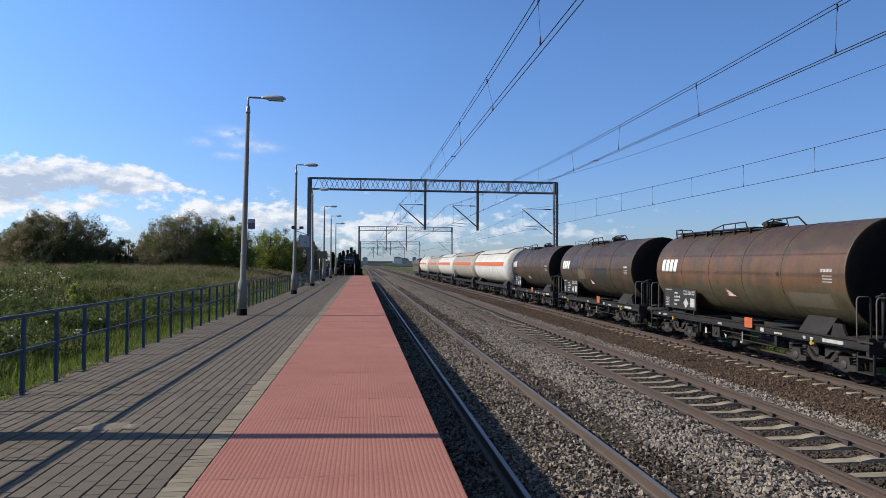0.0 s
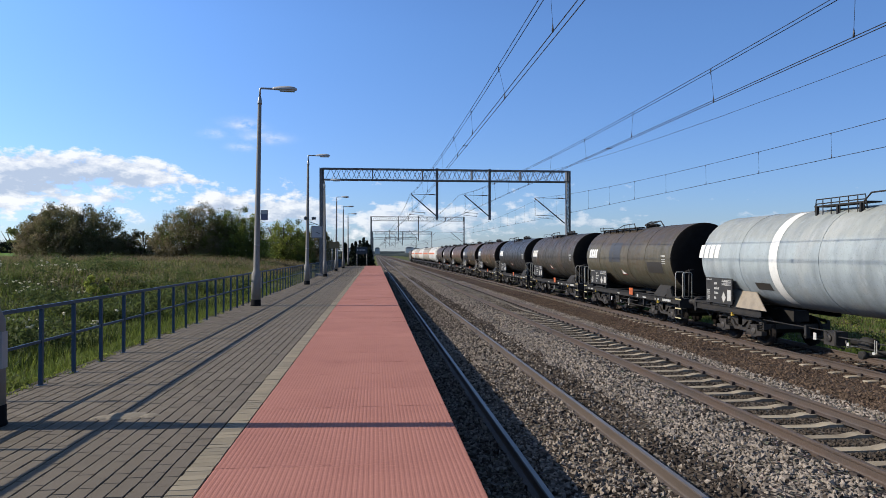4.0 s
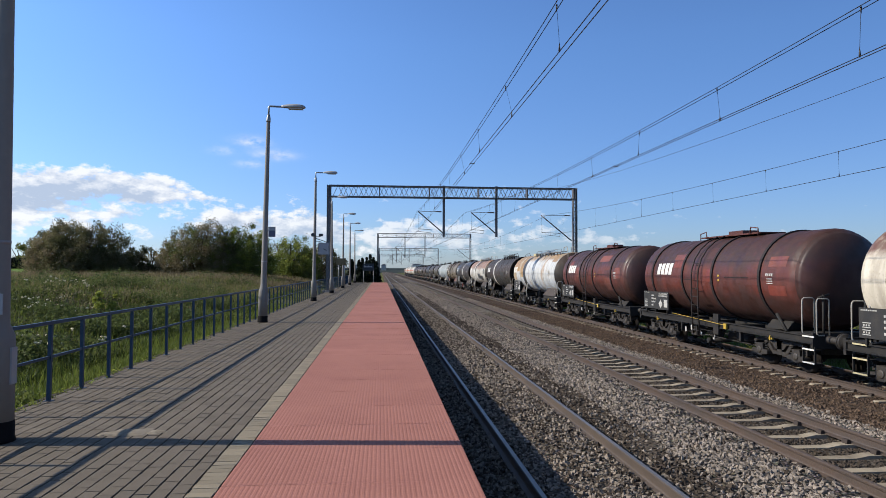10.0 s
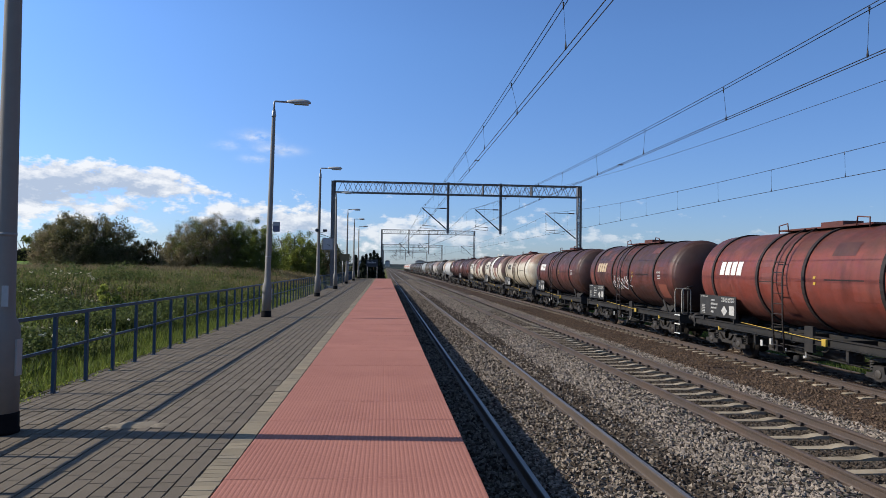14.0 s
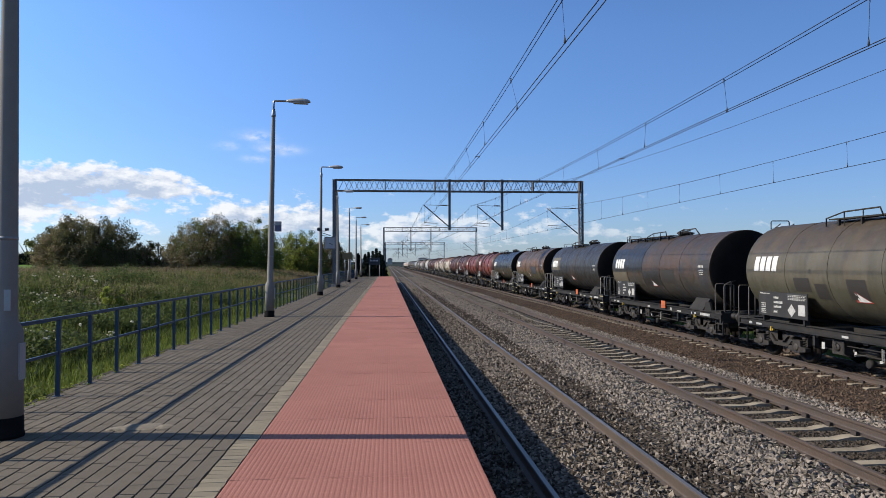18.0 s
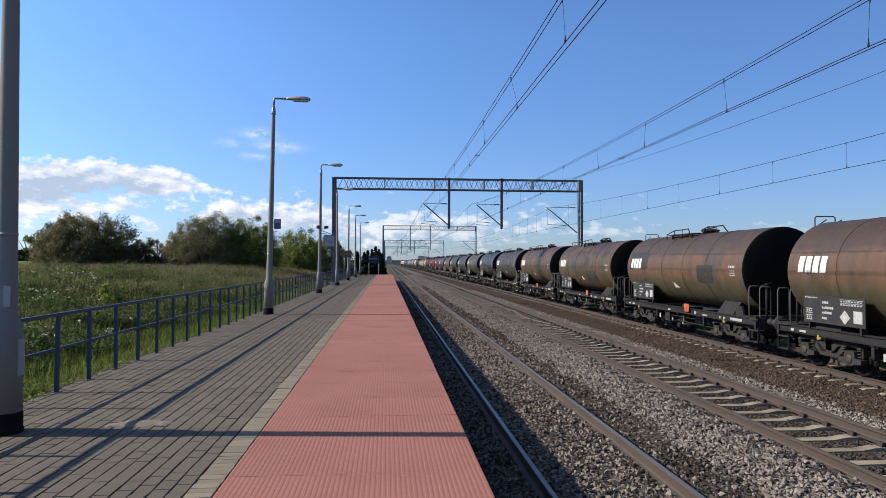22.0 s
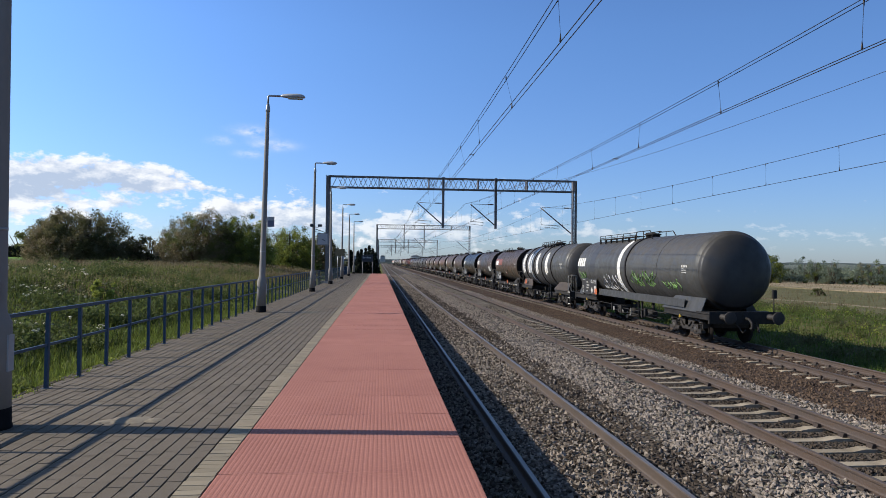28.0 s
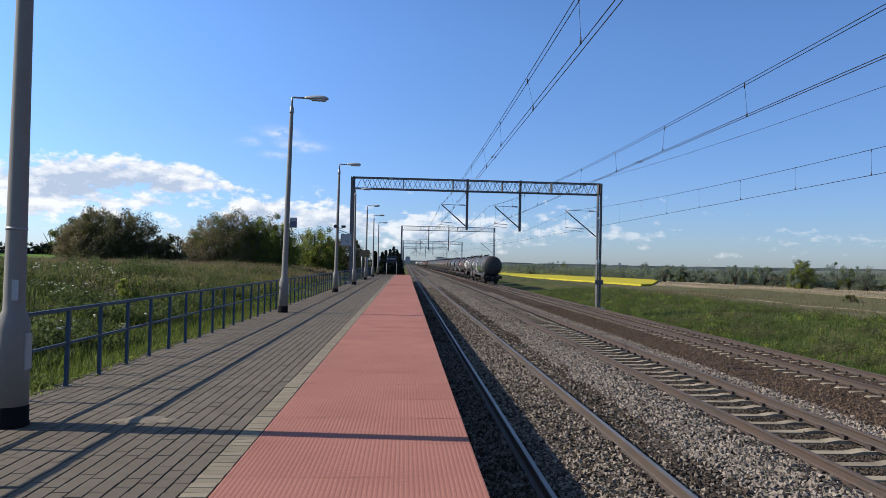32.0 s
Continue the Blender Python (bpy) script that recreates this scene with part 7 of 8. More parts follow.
    put(g, f, 15.2, "dark grey tank wagon with hoops and tall white letters")
    f -= 15.2
    last_len = f + 502.9
    e = long_wagon(last_len, last_len - 1.9, 1.48, "dome", "rear_grey", last_len / 2 - 2.9, stripe=0.55, hoops=(-0.35,), seams_at=(-3.9,), skirt=T["rear_grey"], walk_span=(0.2, 5.6), logo_mat=M["white"], logo_y=6.5, panel_at=(4.0, 6.6), rails=False, extras=((4.2, 5.0, -10, 60, patch["slate"]),))
    scrawl(e, 1.48, -1.0, -3.7, M["graffiti_green"], 5, 15, "green spray scrawl")
    scrawl(e, 1.48, -4.4, -5.9, M["graffiti_green"], 6, 9, "green spray scrawl", -30, -16)
    scrawl(e, 1.48, 6.9, 5.8, M["graffiti_green"], 8, 8, "green spray scrawl", -30, -6)
    scrawl(e, 1.48, 3.2, 0.4, M["graffiti_grey"], 9, 13, "silver spray scrawl", -45, -14)
    part("orange_plate", shared("orange_plate", lambda bm: None), M["orange"], e, "plain orange hazard plate", at=pose(-0.03, 5.2, 0.22))
    part("skirt", mesh_of("skirt", lambda bm: bm_prism(bm, [(-1.33, 1.24), (-1.30, 1.56), (-1.27, 1.56), (-1.29, 1.24)], "y", -last_len / 2 + 2.6, 3.9)), T["rear_grey"], e)
    part("tail_lamp", mesh_of("tail_lamp", lambda bm: bm_box(bm, 0.98, 1.12, -last_len / 2 + 0.52, -last_len / 2 + 0.62, 1.7, 2.0), 0.02), M["frame"], e)
    part("tail_post", mesh_of("tail_post", lambda bm: bm_tube(bm, [(1.05, -last_len / 2 + 0.6, 1.2), (1.05, -last_len / 2 + 0.6, 1.72)], 0.02, 6)), M["frame"], e)
    put(e, f, last_len, "dark grey tank wagon with white stripe and green spray paint")


def scrawl(w, R, y0, y1, material, seed, n, label, a0=-28, a1=-4):
    """Looping spray lines without letters."""
    rng = random.Random(seed)
    tk = [c for c in w.children if c.name.startswith("tank") and not c.name.startswith("tank_")][0]

    def fill(bm):
        for k in range(n):
            y = y0 + (y1 - y0) * (k + 0.5) / n + rng.uniform(-0.05, 0.05)
            lo, hi = a0 + rng.uniform(-3, 5), a1 + rng.uniform(-6, 3)
            pts = []
            bend = rng.uniform(-0.25, 0.25)
            for i in range(7):
                t = radians(lo + (hi - lo) * i / 6)
                yy = y + bend * math.sin(i * 0.9) + rng.uniform(-0.04, 0.04)
                pts.append((-(R + 0.006) * math.cos(t), yy, AXIS_Z + (R + 0.006) * math.sin(t)))
            bm_tube(bm, pts, 0.018, 4, cap=False)
    part("spray_paint", mesh_of("spray_paint", fill), material, tk, label)


build_train()

# ---- plants and the land around ----


def leaves(centres, spread, n, size, seed, flat=0.0):
    """Many small pointed leaves scattered round clump centres."""
    g = np.random.default_rng(seed)
    c = np.array(centres)
    pick = g.integers(0, len(c), n)
    sp = np.array(spread)[pick][:, None]
    d = g.normal(size=(n, 3))
    d /= np.linalg.norm(d, axis=1)[:, None]
    p = c[pick] + d * sp * (g.random((n, 1)) ** 0.45)
    a = g.normal(size=(n, 3))
    a /= np.linalg.norm(a, axis=1)[:, None]
    b = np.cross(a, g.normal(size=(n, 3)))
    b /= np.linalg.norm(b, axis=1)[:, None]
    s = (size * g.uniform(0.6, 1.4, n))[:, None]
    a, b = a * s, b * s * 1.2
    v = np.stack([p - a, p + b, p + a], 1).reshape(-1, 3)
    f = np.arange(3 * n).reshape(-1, 3)
    return v.tolist(), f.tolist()


def shrub(name, label, category, at, width, height, mats, n, size, seed, sprays=0, deep=None, trunk=0.12):
    """A tree or bush: forked limbs and a crown of leaf clumps with an uneven outline and gaps."""
    rng = random.Random(seed)
    x, y, z = at
    ob = thing(name, label, category, pose(x, y, z))
    deep = deep or width * 0.7
    tips = []

    def limbs(bm):
        for k in range(9):
            a = rng.uniform(0, 2 * math.pi)
            r = rng.uniform(0.15, 0.75)
            tip = Vector((math.cos(a) * width * 0.5 * r, math.sin(a) * deep * 0.5 * r, height * rng.uniform(0.55, 0.92)))
            mid = tip * 0.45 + Vector((rng.uniform(-0.2, 0.2), rng.uniform(-0.2, 0.2), 0.1))
            bm_tube(bm, [(rng.uniform(-0.3, 0.3) * width * 0.2, rng.uniform(-0.2, 0.2), -0.2), mid, tip], [trunk, trunk * 0.6, trunk * 0.15], 6)
            tips.append(tip)
    part("trunk", mesh_of("trunk", limbs), M["bark"], ob)
    groups = [[] for _ in mats]
    spreads = [[] for _ in mats]
    clumps = max(16, int(n / 130))
    for k in range(clumps):
        a, u = rng.uniform(0, 2 * math.pi), rng.random()
        r = math.sqrt(rng.random())
        bump = 1.0 + 0.30 * noise.noise(Vector((math.cos(a) * 1.3, math.sin(a) * 1.3, seed * 1.7)))
        hh = height * bump * (1.0 - 0.55 * r ** 3)
        c = (math.cos(a) * r * width * 0.47, math.sin(a) * r * deep * 0.47, hh * (0.08 + 0.84 * u))
        m = rng.randrange(len(mats))
        groups[m].append(c)
        spreads[m].append(rng.uniform(0.3, 0.9) * height / 6.0)
    for m, (cs, ss) in enumerate(zip(groups, spreads)):
        if cs:
            v, f = leaves(cs, ss, int(n * len(cs) / clumps), size, seed + m)
            part("crown", raw("crown", v, f), M[mats[m]], ob)
    if sprays:
        def twigs(bm):
            for k in range(sprays):
                a, r = rng.uniform(0, 2 * math.pi), rng.uniform(0.2, 1.0)
                b = Vector((math.cos(a) * r * width * 0.46, math.sin(a) * r * deep * 0.4, height * (0.95 - 0.5 * r * r) * rng.uniform(0.8, 1.0)))
                bm_tube(bm, [b * 0.8, b, b * 1.06 + Vector((rng.uniform(-0.3, 0.3), 0, rng.uniform(0.3, 0.8)))], [0.022, 0.012, 0.004], 4)
        part("outer_spray", mesh_of("outer_spray", twigs), M["bark"], ob)["kind"] = "stuff"
        v, f = leaves([(c[0] * 1.05, c[1], c[2] * 1.03 + 0.06) for cs in groups for c in cs][: clumps // 2], [0.5] * (clumps // 2), n // 16, size * 0.7, seed + 50)
        part("outer_spray", raw("outer_spray", v, f), M["leaf_olive"], ob, "thin outer sprays")["kind"] = "stuff"
    return ob


def fir(at, height, seed):
    rng = random.Random(seed)
    ob = thing("fir_tree", "dark fir tree beyond the platform's end", "conifer", pose(*at), "firs beyond the platform")
    part("trunk", mesh_of("trunk", lambda bm: bm_tube(bm, [(0, 0, -0.3), (0, 0, height)], [0.13, 0.02], 6)), M["bark"], ob)
    cs, ss = [], []
    for k in range(60):
        u = rng.random() ** 0.8
        a = rng.uniform(0, 2 * math.pi)
        r = (1 - u) * height * 0.20 * rng.uniform(0.4, 1.1)
        cs.append((math.cos(a) * r, math.sin(a) * r, height * (0.06 + 0.94 * u)))
        ss.append(0.12 + 0.3 * (1 - u))
    v, f = leaves(cs, ss, 2400, 0.14, seed)
    part("crown", raw("crown", v, f), M["needle"], ob)


def blades(name, label, material, count, spot, height, seed, width=0.012):
    """Grass: bent two-piece blades, each its own island."""
    g = np.random.default_rng(seed)
    p = np.array([q for q in (spot(g) for _ in range(count)) if q is not None])
    n = len(p)
    a = g.uniform(0, 2 * math.pi, n)
    lean = g.uniform(0.1, 0.6, n)
    h = height * g.uniform(0.45, 1.25, n)
    side = np.stack([np.cos(a + 1.57), np.sin(a + 1.57), np.zeros(n)], 1) * (width * g.uniform(0.7, 1.5, n))[:, None]
    out = np.stack([np.cos(a), np.sin(a), np.zeros(n)], 1) * (h * lean)[:, None]
    up = np.array([0, 0, 1.0])
    mid = p + out * 0.35 + up * (h * 0.62)[:, None]
    tip = p + out + up * h[:, None]
    v = np.stack([p - side, p + side, mid + side * 0.7, mid - side * 0.7, tip], 1).reshape(-1, 3)
    i = 5 * np.arange(n)[:, None]
    f = (i + np.array([0, 1, 2, 3])).tolist() + (i + np.array([3, 2, 4])).tolist()
    ob = part(name, raw(name, v.tolist(), f), material)
    tagged(ob, label, "grass", kind="stuff")


def bank(x0, x1, y0, y1, patch=None, p=1.0, tuft=0.0):
    """A spot on the grass, denser near the railing; patch: only where the noise is high."""
    seeds = {}

    def spot(g):
        x = x0 + (x1 - x0) * g.random() ** 1.3
        y = y0 + (y1 - y0) * g.random() ** p
        if x < 0 and x < -0.86 * y - 1.5:
            return None
        if x > 0 and x > 0.9 * y + 2:
            return None
        if patch is not None and noise.noise(Vector((x * 0.35, y * 0.35, patch))) < 0.08:
            return None
        if tuft:
            k = (round(x / tuft), round(y / tuft))
            if k not in seeds:
                seeds[k] = (g.normal(0, 0.3), g.normal(0, 0.3))
            x = k[0] * tuft + seeds[k][0] + g.normal(0, tuft * 0.16)
            y = k[1] * tuft + seeds[k][1] + g.normal(0, tuft * 0.16)
        if -4.42 < x < 15.2:
            return None
        return (x, y, lie(x, y) - 0.02)
    return spot


def weeds(name, label, material, count, clumps, spot, size, spread, seed):
    """Leafy weeds in low clumps."""
    g = np.random.default_rng(seed)
    cs = []
    while len(cs) < clumps:
        q = spot(g)
        if q is not None:
            cs.append((q[0], q[1], q[2] + spread * 0.45))
    v, f = leaves(cs, (spread * g.uniform(0.5, 1.3, clumps)).tolist(), count, size, seed)
    tagged(part(name, raw(name, v, f), material), label, "weeds", kind="stuff")


def grass():
    blades("meadow_grass", "fresh yellow-green grass along the railing", M["blade_bright"], 34000, bank(-4.5, -6.2, 4, 34, None, 1.3), 0.15, 1, 0.007)
    blades("meadow_grass", "darker green grass behind the railing", M["blade_dark"], 22000, bank(-5.2, -12, 4, 32, None, 1.3), 0.24, 21, 0.008)
    blades("meadow_grass", "tufts of fresh grass behind the railing", M["blade_bright"], 12000, bank(-5.0, -14, 5, 34, 15.0, 1.3, 1.1), 0.26, 41, 0.009)
    weeds("dark_weeds", "dark leafy weeds close behind the railing", M["weed_dark"], 36000, 300, bank(-5.7, -9.5, 6, 40, 4.0), 0.030, 0.32, 23)
    blades("meadow_grass", "green grass of the bank", M["blade"], 34000, bank(-6, -34, 10, 52), 0.24, 2, 0.014)
    blades("meadow_grass", "darker grass of the bank", M["blade_dark"], 14000, bank(-6, -34, 12, 60, 8.0), 0.26, 22, 0.014)
    blades("meadow_grass", "olive grass farther up the meadow", M["blade_olive"], 36000, bank(-7, -36, 24, 80), 0.30, 42, 0.013)
    weeds("dark_weeds", "dark green leafy weeds behind the railing", M["weed_dark"], 52000, 560, bank(-6.2, -20, 8, 36, 4.0), 0.042, 0.40, 3)
    weeds("fresh_weeds", "light green weeds near the railing", M["leaf_mid"], 30000, 520, bank(-4.7, -16, 6, 40, 1.0), 0.032, 0.26, 13)
    blades("dry_grass", "tall straw-coloured dead grass", M["blade_dry"], 12000, bank(-8.0, -34, 22, 72, 9.0), 0.40, 4, 0.007)
    blades("dry_grass", "straw-coloured grass along the bushes", M["blade_dry"], 26000, bank(-8, -36, 50, 80), 0.50, 5, 0.009)
    weeds("dark_weeds", "dark green weeds farther up the meadow", M["weed_dark"], 12000, 120, bank(-9, -34, 30, 72, 12.0), 0.05, 0.50, 15)
    weeds("dead_stalks", "brown dead weeds on the bank", M["leaf_grey"], 14000, 240, bank(-8, -32, 22, 72, 6.0), 0.034, 0.42, 14)
    blades("bank_grass", "green grass beside the far track", M["blade_bank"], 52000, bank(16.6, 32, 18, 95), 0.24, 6, 0.014)
    weeds("bank_weeds", "green weeds on the bank beside the far track", M["leaf_mid"], 32000, 380, bank(16.5, 31, 22, 90, 7.0), 0.045, 0.42, 7)
    weeds("bank_weeds", "fresh yellow-green weeds on the bank beside the far track", M["leaf_light"], 12000, 220, bank(16.5, 30, 22, 90, 5.0), 0.04, 0.36, 27)
    weeds("bank_weeds", "darker weeds on the bank beside the far track", M["leaf_dark"], 26000, 300, bank(17.5, 31, 22, 90, 2.0), 0.045, 0.42, 17)
    blades("dry_grass", "straw-coloured tufts on the bank", M["blade_dry"], 9000, bank(18, 34, 24, 95, 11.0), 0.34, 18, 0.012)
    blades("meadow_tufts", "straw-coloured tufts of the dry meadow", M["blade_dry"], 26000, lambda g: (lambda x, y: (x, y, lie(x, y) if x < 56 else -2.78) if noise.noise(Vector((x * 0.05, y * 0.03, 2))) > -0.25 or x > 82 else None)(g.uniform(36, 190), g.uniform(48, 190)), 0.36, 19, 0.026)
    blades("meadow_tufts", "olive tufts along the sandy path", M["blade_dry"], 9000, lambda g: (lambda x, y: (x, y, lie(x, y)) if noise.noise(Vector((x * 0.05, y * 0.12, 7))) > -0.12 else None)(g.uniform(44, 56), g.uniform(48, 130)), 0.30, 29, 0.02)
    blades("edge_weeds", "small weeds in the platform's edge", M["blade"], 2600, lambda g: (-4.37 + g.normal(0, 0.045), 5 + 40 * g.random(), -0.03) if g.random() < 0.7 else None, 0.07, 8, 0.006)
    weeds("edge_weeds", "small leafy weeds at the railing's foot", M["leaf_light"], 1500, 60, lambda g: (-4.36 + g.normal(0, 0.05), 6 + 22 * g.random() ** 1.5, -0.03), 0.016, 0.07, 20)


def flowers():
    rng = random.Random(5)

    def fill(bm):
        for k in range(70):
            cx, cy = rng.choice(((-9.8, 19.5), (-10.4, 21), (-13.0, 29), (-12.0, 27), (-6.6, 12.8), (-14.5, 27)))
            x, y = rng.gauss(cx, 0.7), rng.gauss(cy, 1.2)
            if x > -5.2:
                continue
            z = lie(x, y)
            h = rng.uniform(0.2, 0.45)
            for j in range(rng.randint(2, 4)):
                u, v, w = rng.uniform(-0.07, 0.07), rng.uniform(-0.07, 0.07), rng.uniform(-0.03, 0.03)
                r = rng.uniform(0.022, 0.042)
                ring = [bm.verts.new((x + u + r * math.cos(t), y + v + r * math.sin(t), z + h + w + rng.uniform(-0.01, 0.01))) for t in (i * math.pi / 3 for i in range(6))]
                top = bm.verts.new((x + u, y + v, z + h + w + 0.02))
                low = bm.verts.new((x + u, y + v, z + h + w - 0.03))
                for i in range(6):
                    bm.faces.new((ring[i], ring[(i + 1) % 6], top))
                    bm.faces.new((ring[(i + 1) % 6], ring[i], low))
    ob = part("wild_flowers", mesh_of("wild_flowers", fill), M["flower"])
    tagged(ob, "white umbel flowers in the grass", "flowers", kind="stuff")


def flat_piece(name, label, category, poly, z, thick, material):
    ob = part(name, mesh_of(name, lambda bm: bm_prism(bm, poly, "z", z - thick, z)), material)
    tagged(ob, label, category, kind="structure")


def horizon():
    """Low wooded rises all round, far away."""
    def ring(dist, low, high, seed, name, label, mat):
        n = 420
        verts, faces = [], []
        for k in range(n):
            a = 2 * math.pi * k / n
            h = low + (high - low) * (0.5 + 0.5 * noise.noise(Vector((math.cos(a) * 3, math.sin(a) * 3, seed)))) + 2.2 * noise.noise(Vector((math.cos(a) * 60, math.sin(a) * 60, seed)))
            verts += [(dist * math.sin(a), dist * math.cos(a), -4), (dist * math.sin(a), dist * math.cos(a), h), (dist * 1.05 * math.sin(a), dist * 1.05 * math.cos(a), h - 1)]
        for k in range(n):
            i, j = 3 * k, 3 * ((k + 1) % n)
            faces += [(i, j, j + 1, i + 1), (i + 1, j + 1, j + 2, i + 2)]
        ob = part(name, raw(name, verts, faces, True), mat)
        tagged(ob, label, "woods", kind="structure")
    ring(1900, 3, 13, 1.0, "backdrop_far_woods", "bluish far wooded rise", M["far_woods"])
    near = Mat("dark far woods", (0.10, 0.12, 0.115), 1.0).world_space()
    near.mottle((0.14, 0.16, 0.15), 0.03, 0.4, 0.6, 6)
    ring(900, -1.5, 4.5, 5.0, "backdrop_woods", "dark strip of far woods", near.m)
    rng = random.Random(21)
    for k in range(16):
        x = rng.uniform(-60, 45)
        h = rng.uniform(0, 3)
        w = rng.uniform(8, 22)
        hs = thing("far_house", "pale far town building with a hipped roof", "house", pose(x * 3.2 + 10, 1500 + rng.uniform(-80, 80), 9 + rng.uniform(-2, 6)), "far town")
        part("wall", mesh_of("wall", lambda bm: bm_box(bm, -w / 2, w / 2, -5, 5, -14, h)), M["sign_grey"] if k % 3 else M["white"], hs)
        part("roof", mesh_of("roof", lambda bm: bm_prism(bm, [(-w / 2 - 0.4, h), (w / 2 + 0.4, h), (w / 4, h + 3), (-w / 4, h + 3)], "y", -5.4, 5.4)), M["mast_light"], hs)


def hedge(at, length, height, thick):
    """A clipped hedge: stems in a row and a flat-topped body of small leaves."""
    rng = random.Random(39)
    ob = thing("hedge", "dark clipped hedge across the far field", "hedge", pose(*at))
    for k in range(15):
        x = length * ((k + 0.5) / 15 - 0.5) + rng.uniform(-0.4, 0.4)
        part("stem", mesh_of("stem", lambda bm: bm_tube(bm, [(x, 0, -0.2), (x + rng.uniform(-0.2, 0.2), 0, height * 0.8)], [0.06, 0.02], 5)), M["bark"], ob)
    cs = [(rng.uniform(-length / 2, length / 2), rng.uniform(-thick / 2, thick / 2), 0.15 + (height - 0.3) * rng.random()) for _ in range(700)]
    v, f = leaves(cs, [0.28] * 700, 21000, 0.11, 39)
    # the near-black needle colour stands in for the hedge's shaded side
    part("crown", raw("crown", v, f), M["needle"], ob)


def planting():
    shrub("bush", "large dark bush with olive sprays on the meadow", "bush", (-28.9, 67.5, lie(-29, 67.5)), 10.6, 5.35, ("leaf_dark", "leaf_grey", "leaf_dark", "leaf_grey", "leaf_olive"), 78000, 0.068, 31, 90, 7)
    shrub("bush", "olive and green bush on the meadow", "bush", (-17.6, 67, lie(-17.7, 67)), 8.0, 5.25, ("leaf_olive", "leaf_grey", "leaf_mid", "leaf_olive"), 64000, 0.053, 32, 90, 5)
    shrub("bush", "fresh green bush behind the railing", "bush", (-13.9, 68, lie(-14, 68)), 7.0, 5.2, ("leaf_light", "leaf_mid", "leaf_light", "leaf_mid"), 46000, 0.058, 33, 12, 5)
    shrub("bush", "low dark bush between two taller ones", "bush", (-22.9, 69, lie(-23, 69)), 7.0, 3.1, ("leaf_dark", "leaf_grey", "leaf_olive"), 20000, 0.07, 34, 10, 4)
    shrub("bush", "light green bush farther along the railing", "bush", (-10.8, 82, lie(-10, 82)), 7.4, 5.2, ("leaf_mid", "leaf_light", "leaf_mid", "leaf_light"), 32000, 0.07, 35, 16, 5)
    shrub("bush", "brownish bush near the platform's end", "bush", (-8.6, 95, lie(-8, 95)), 8.0, 5.1, ("leaf_dark", "leaf_olive", "leaf_grey"), 24000, 0.08, 36, 26, 5)
    shrub("bush", "dull green bush near the platform's end", "bush", (-12.0, 104, lie(-12, 104)), 8.0, 4.2, ("leaf_dark", "leaf_mid"), 10000, 0.12, 37, 10, 4)
    shrub("sapling", "yellow-green sapling in the grass", "sapling", (-8.75, 22.0, lie(-8.75, 22)), 0.85, 0.86, ("leaf_light", "leaf_light", "leaf_mid"), 3000, 0.028, 38, 0, 0.9, 0.02)
    hedge((-66, 119.5, 1.62), 30, 2.0, 1.6)
    shrub("tree", "rounded green tree beyond the hedge", "tree", (-66, 132, lie(-64, 132)), 9, 5.6, ("leaf_mid", "leaf_mid", "leaf_light"), 5000, 0.22, 40, 0, 8, 0.2)
    for k, (x, y, h) in enumerate(((-4.9, 110, 3.6), (-3.7, 108, 4.9), (-3.1, 106, 5.2), (-2.5, 109, 5.4), (-1.9, 107, 5.8), (-1.4, 110, 5.4), (-0.9, 106.5, 4.7))):
        fir((x, y, lie(x, y)), h, 60 + k)
    # right-hand side
    shrub("tree", "lone light green tree on the dry meadow", "tree", (98.0, 162.0, -2.8), 5.4, 7.2, ("leaf_mid", "leaf_haze", "leaf_light"), 22000, 0.12, 41, 8, 6, 0.16)
    shrub("bush", "small dark bush on the dry meadow", "bush", (66.9, 97.6, -2.8), 2.0, 1.5, ("leaf_grey", "leaf_mid"), 1800, 0.09, 42, 0, 2, 0.05)
    rng = random.Random(8)
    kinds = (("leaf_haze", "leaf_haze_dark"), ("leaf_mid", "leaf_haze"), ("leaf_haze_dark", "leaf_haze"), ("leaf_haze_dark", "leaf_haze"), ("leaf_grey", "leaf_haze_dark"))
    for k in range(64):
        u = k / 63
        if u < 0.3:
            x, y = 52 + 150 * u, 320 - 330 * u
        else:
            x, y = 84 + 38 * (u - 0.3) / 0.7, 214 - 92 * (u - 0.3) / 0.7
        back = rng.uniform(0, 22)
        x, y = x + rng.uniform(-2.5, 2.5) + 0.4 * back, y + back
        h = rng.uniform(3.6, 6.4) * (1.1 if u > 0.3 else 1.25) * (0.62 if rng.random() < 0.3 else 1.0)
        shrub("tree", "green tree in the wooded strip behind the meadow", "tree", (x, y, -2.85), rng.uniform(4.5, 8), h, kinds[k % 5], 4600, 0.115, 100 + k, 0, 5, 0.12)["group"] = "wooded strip"


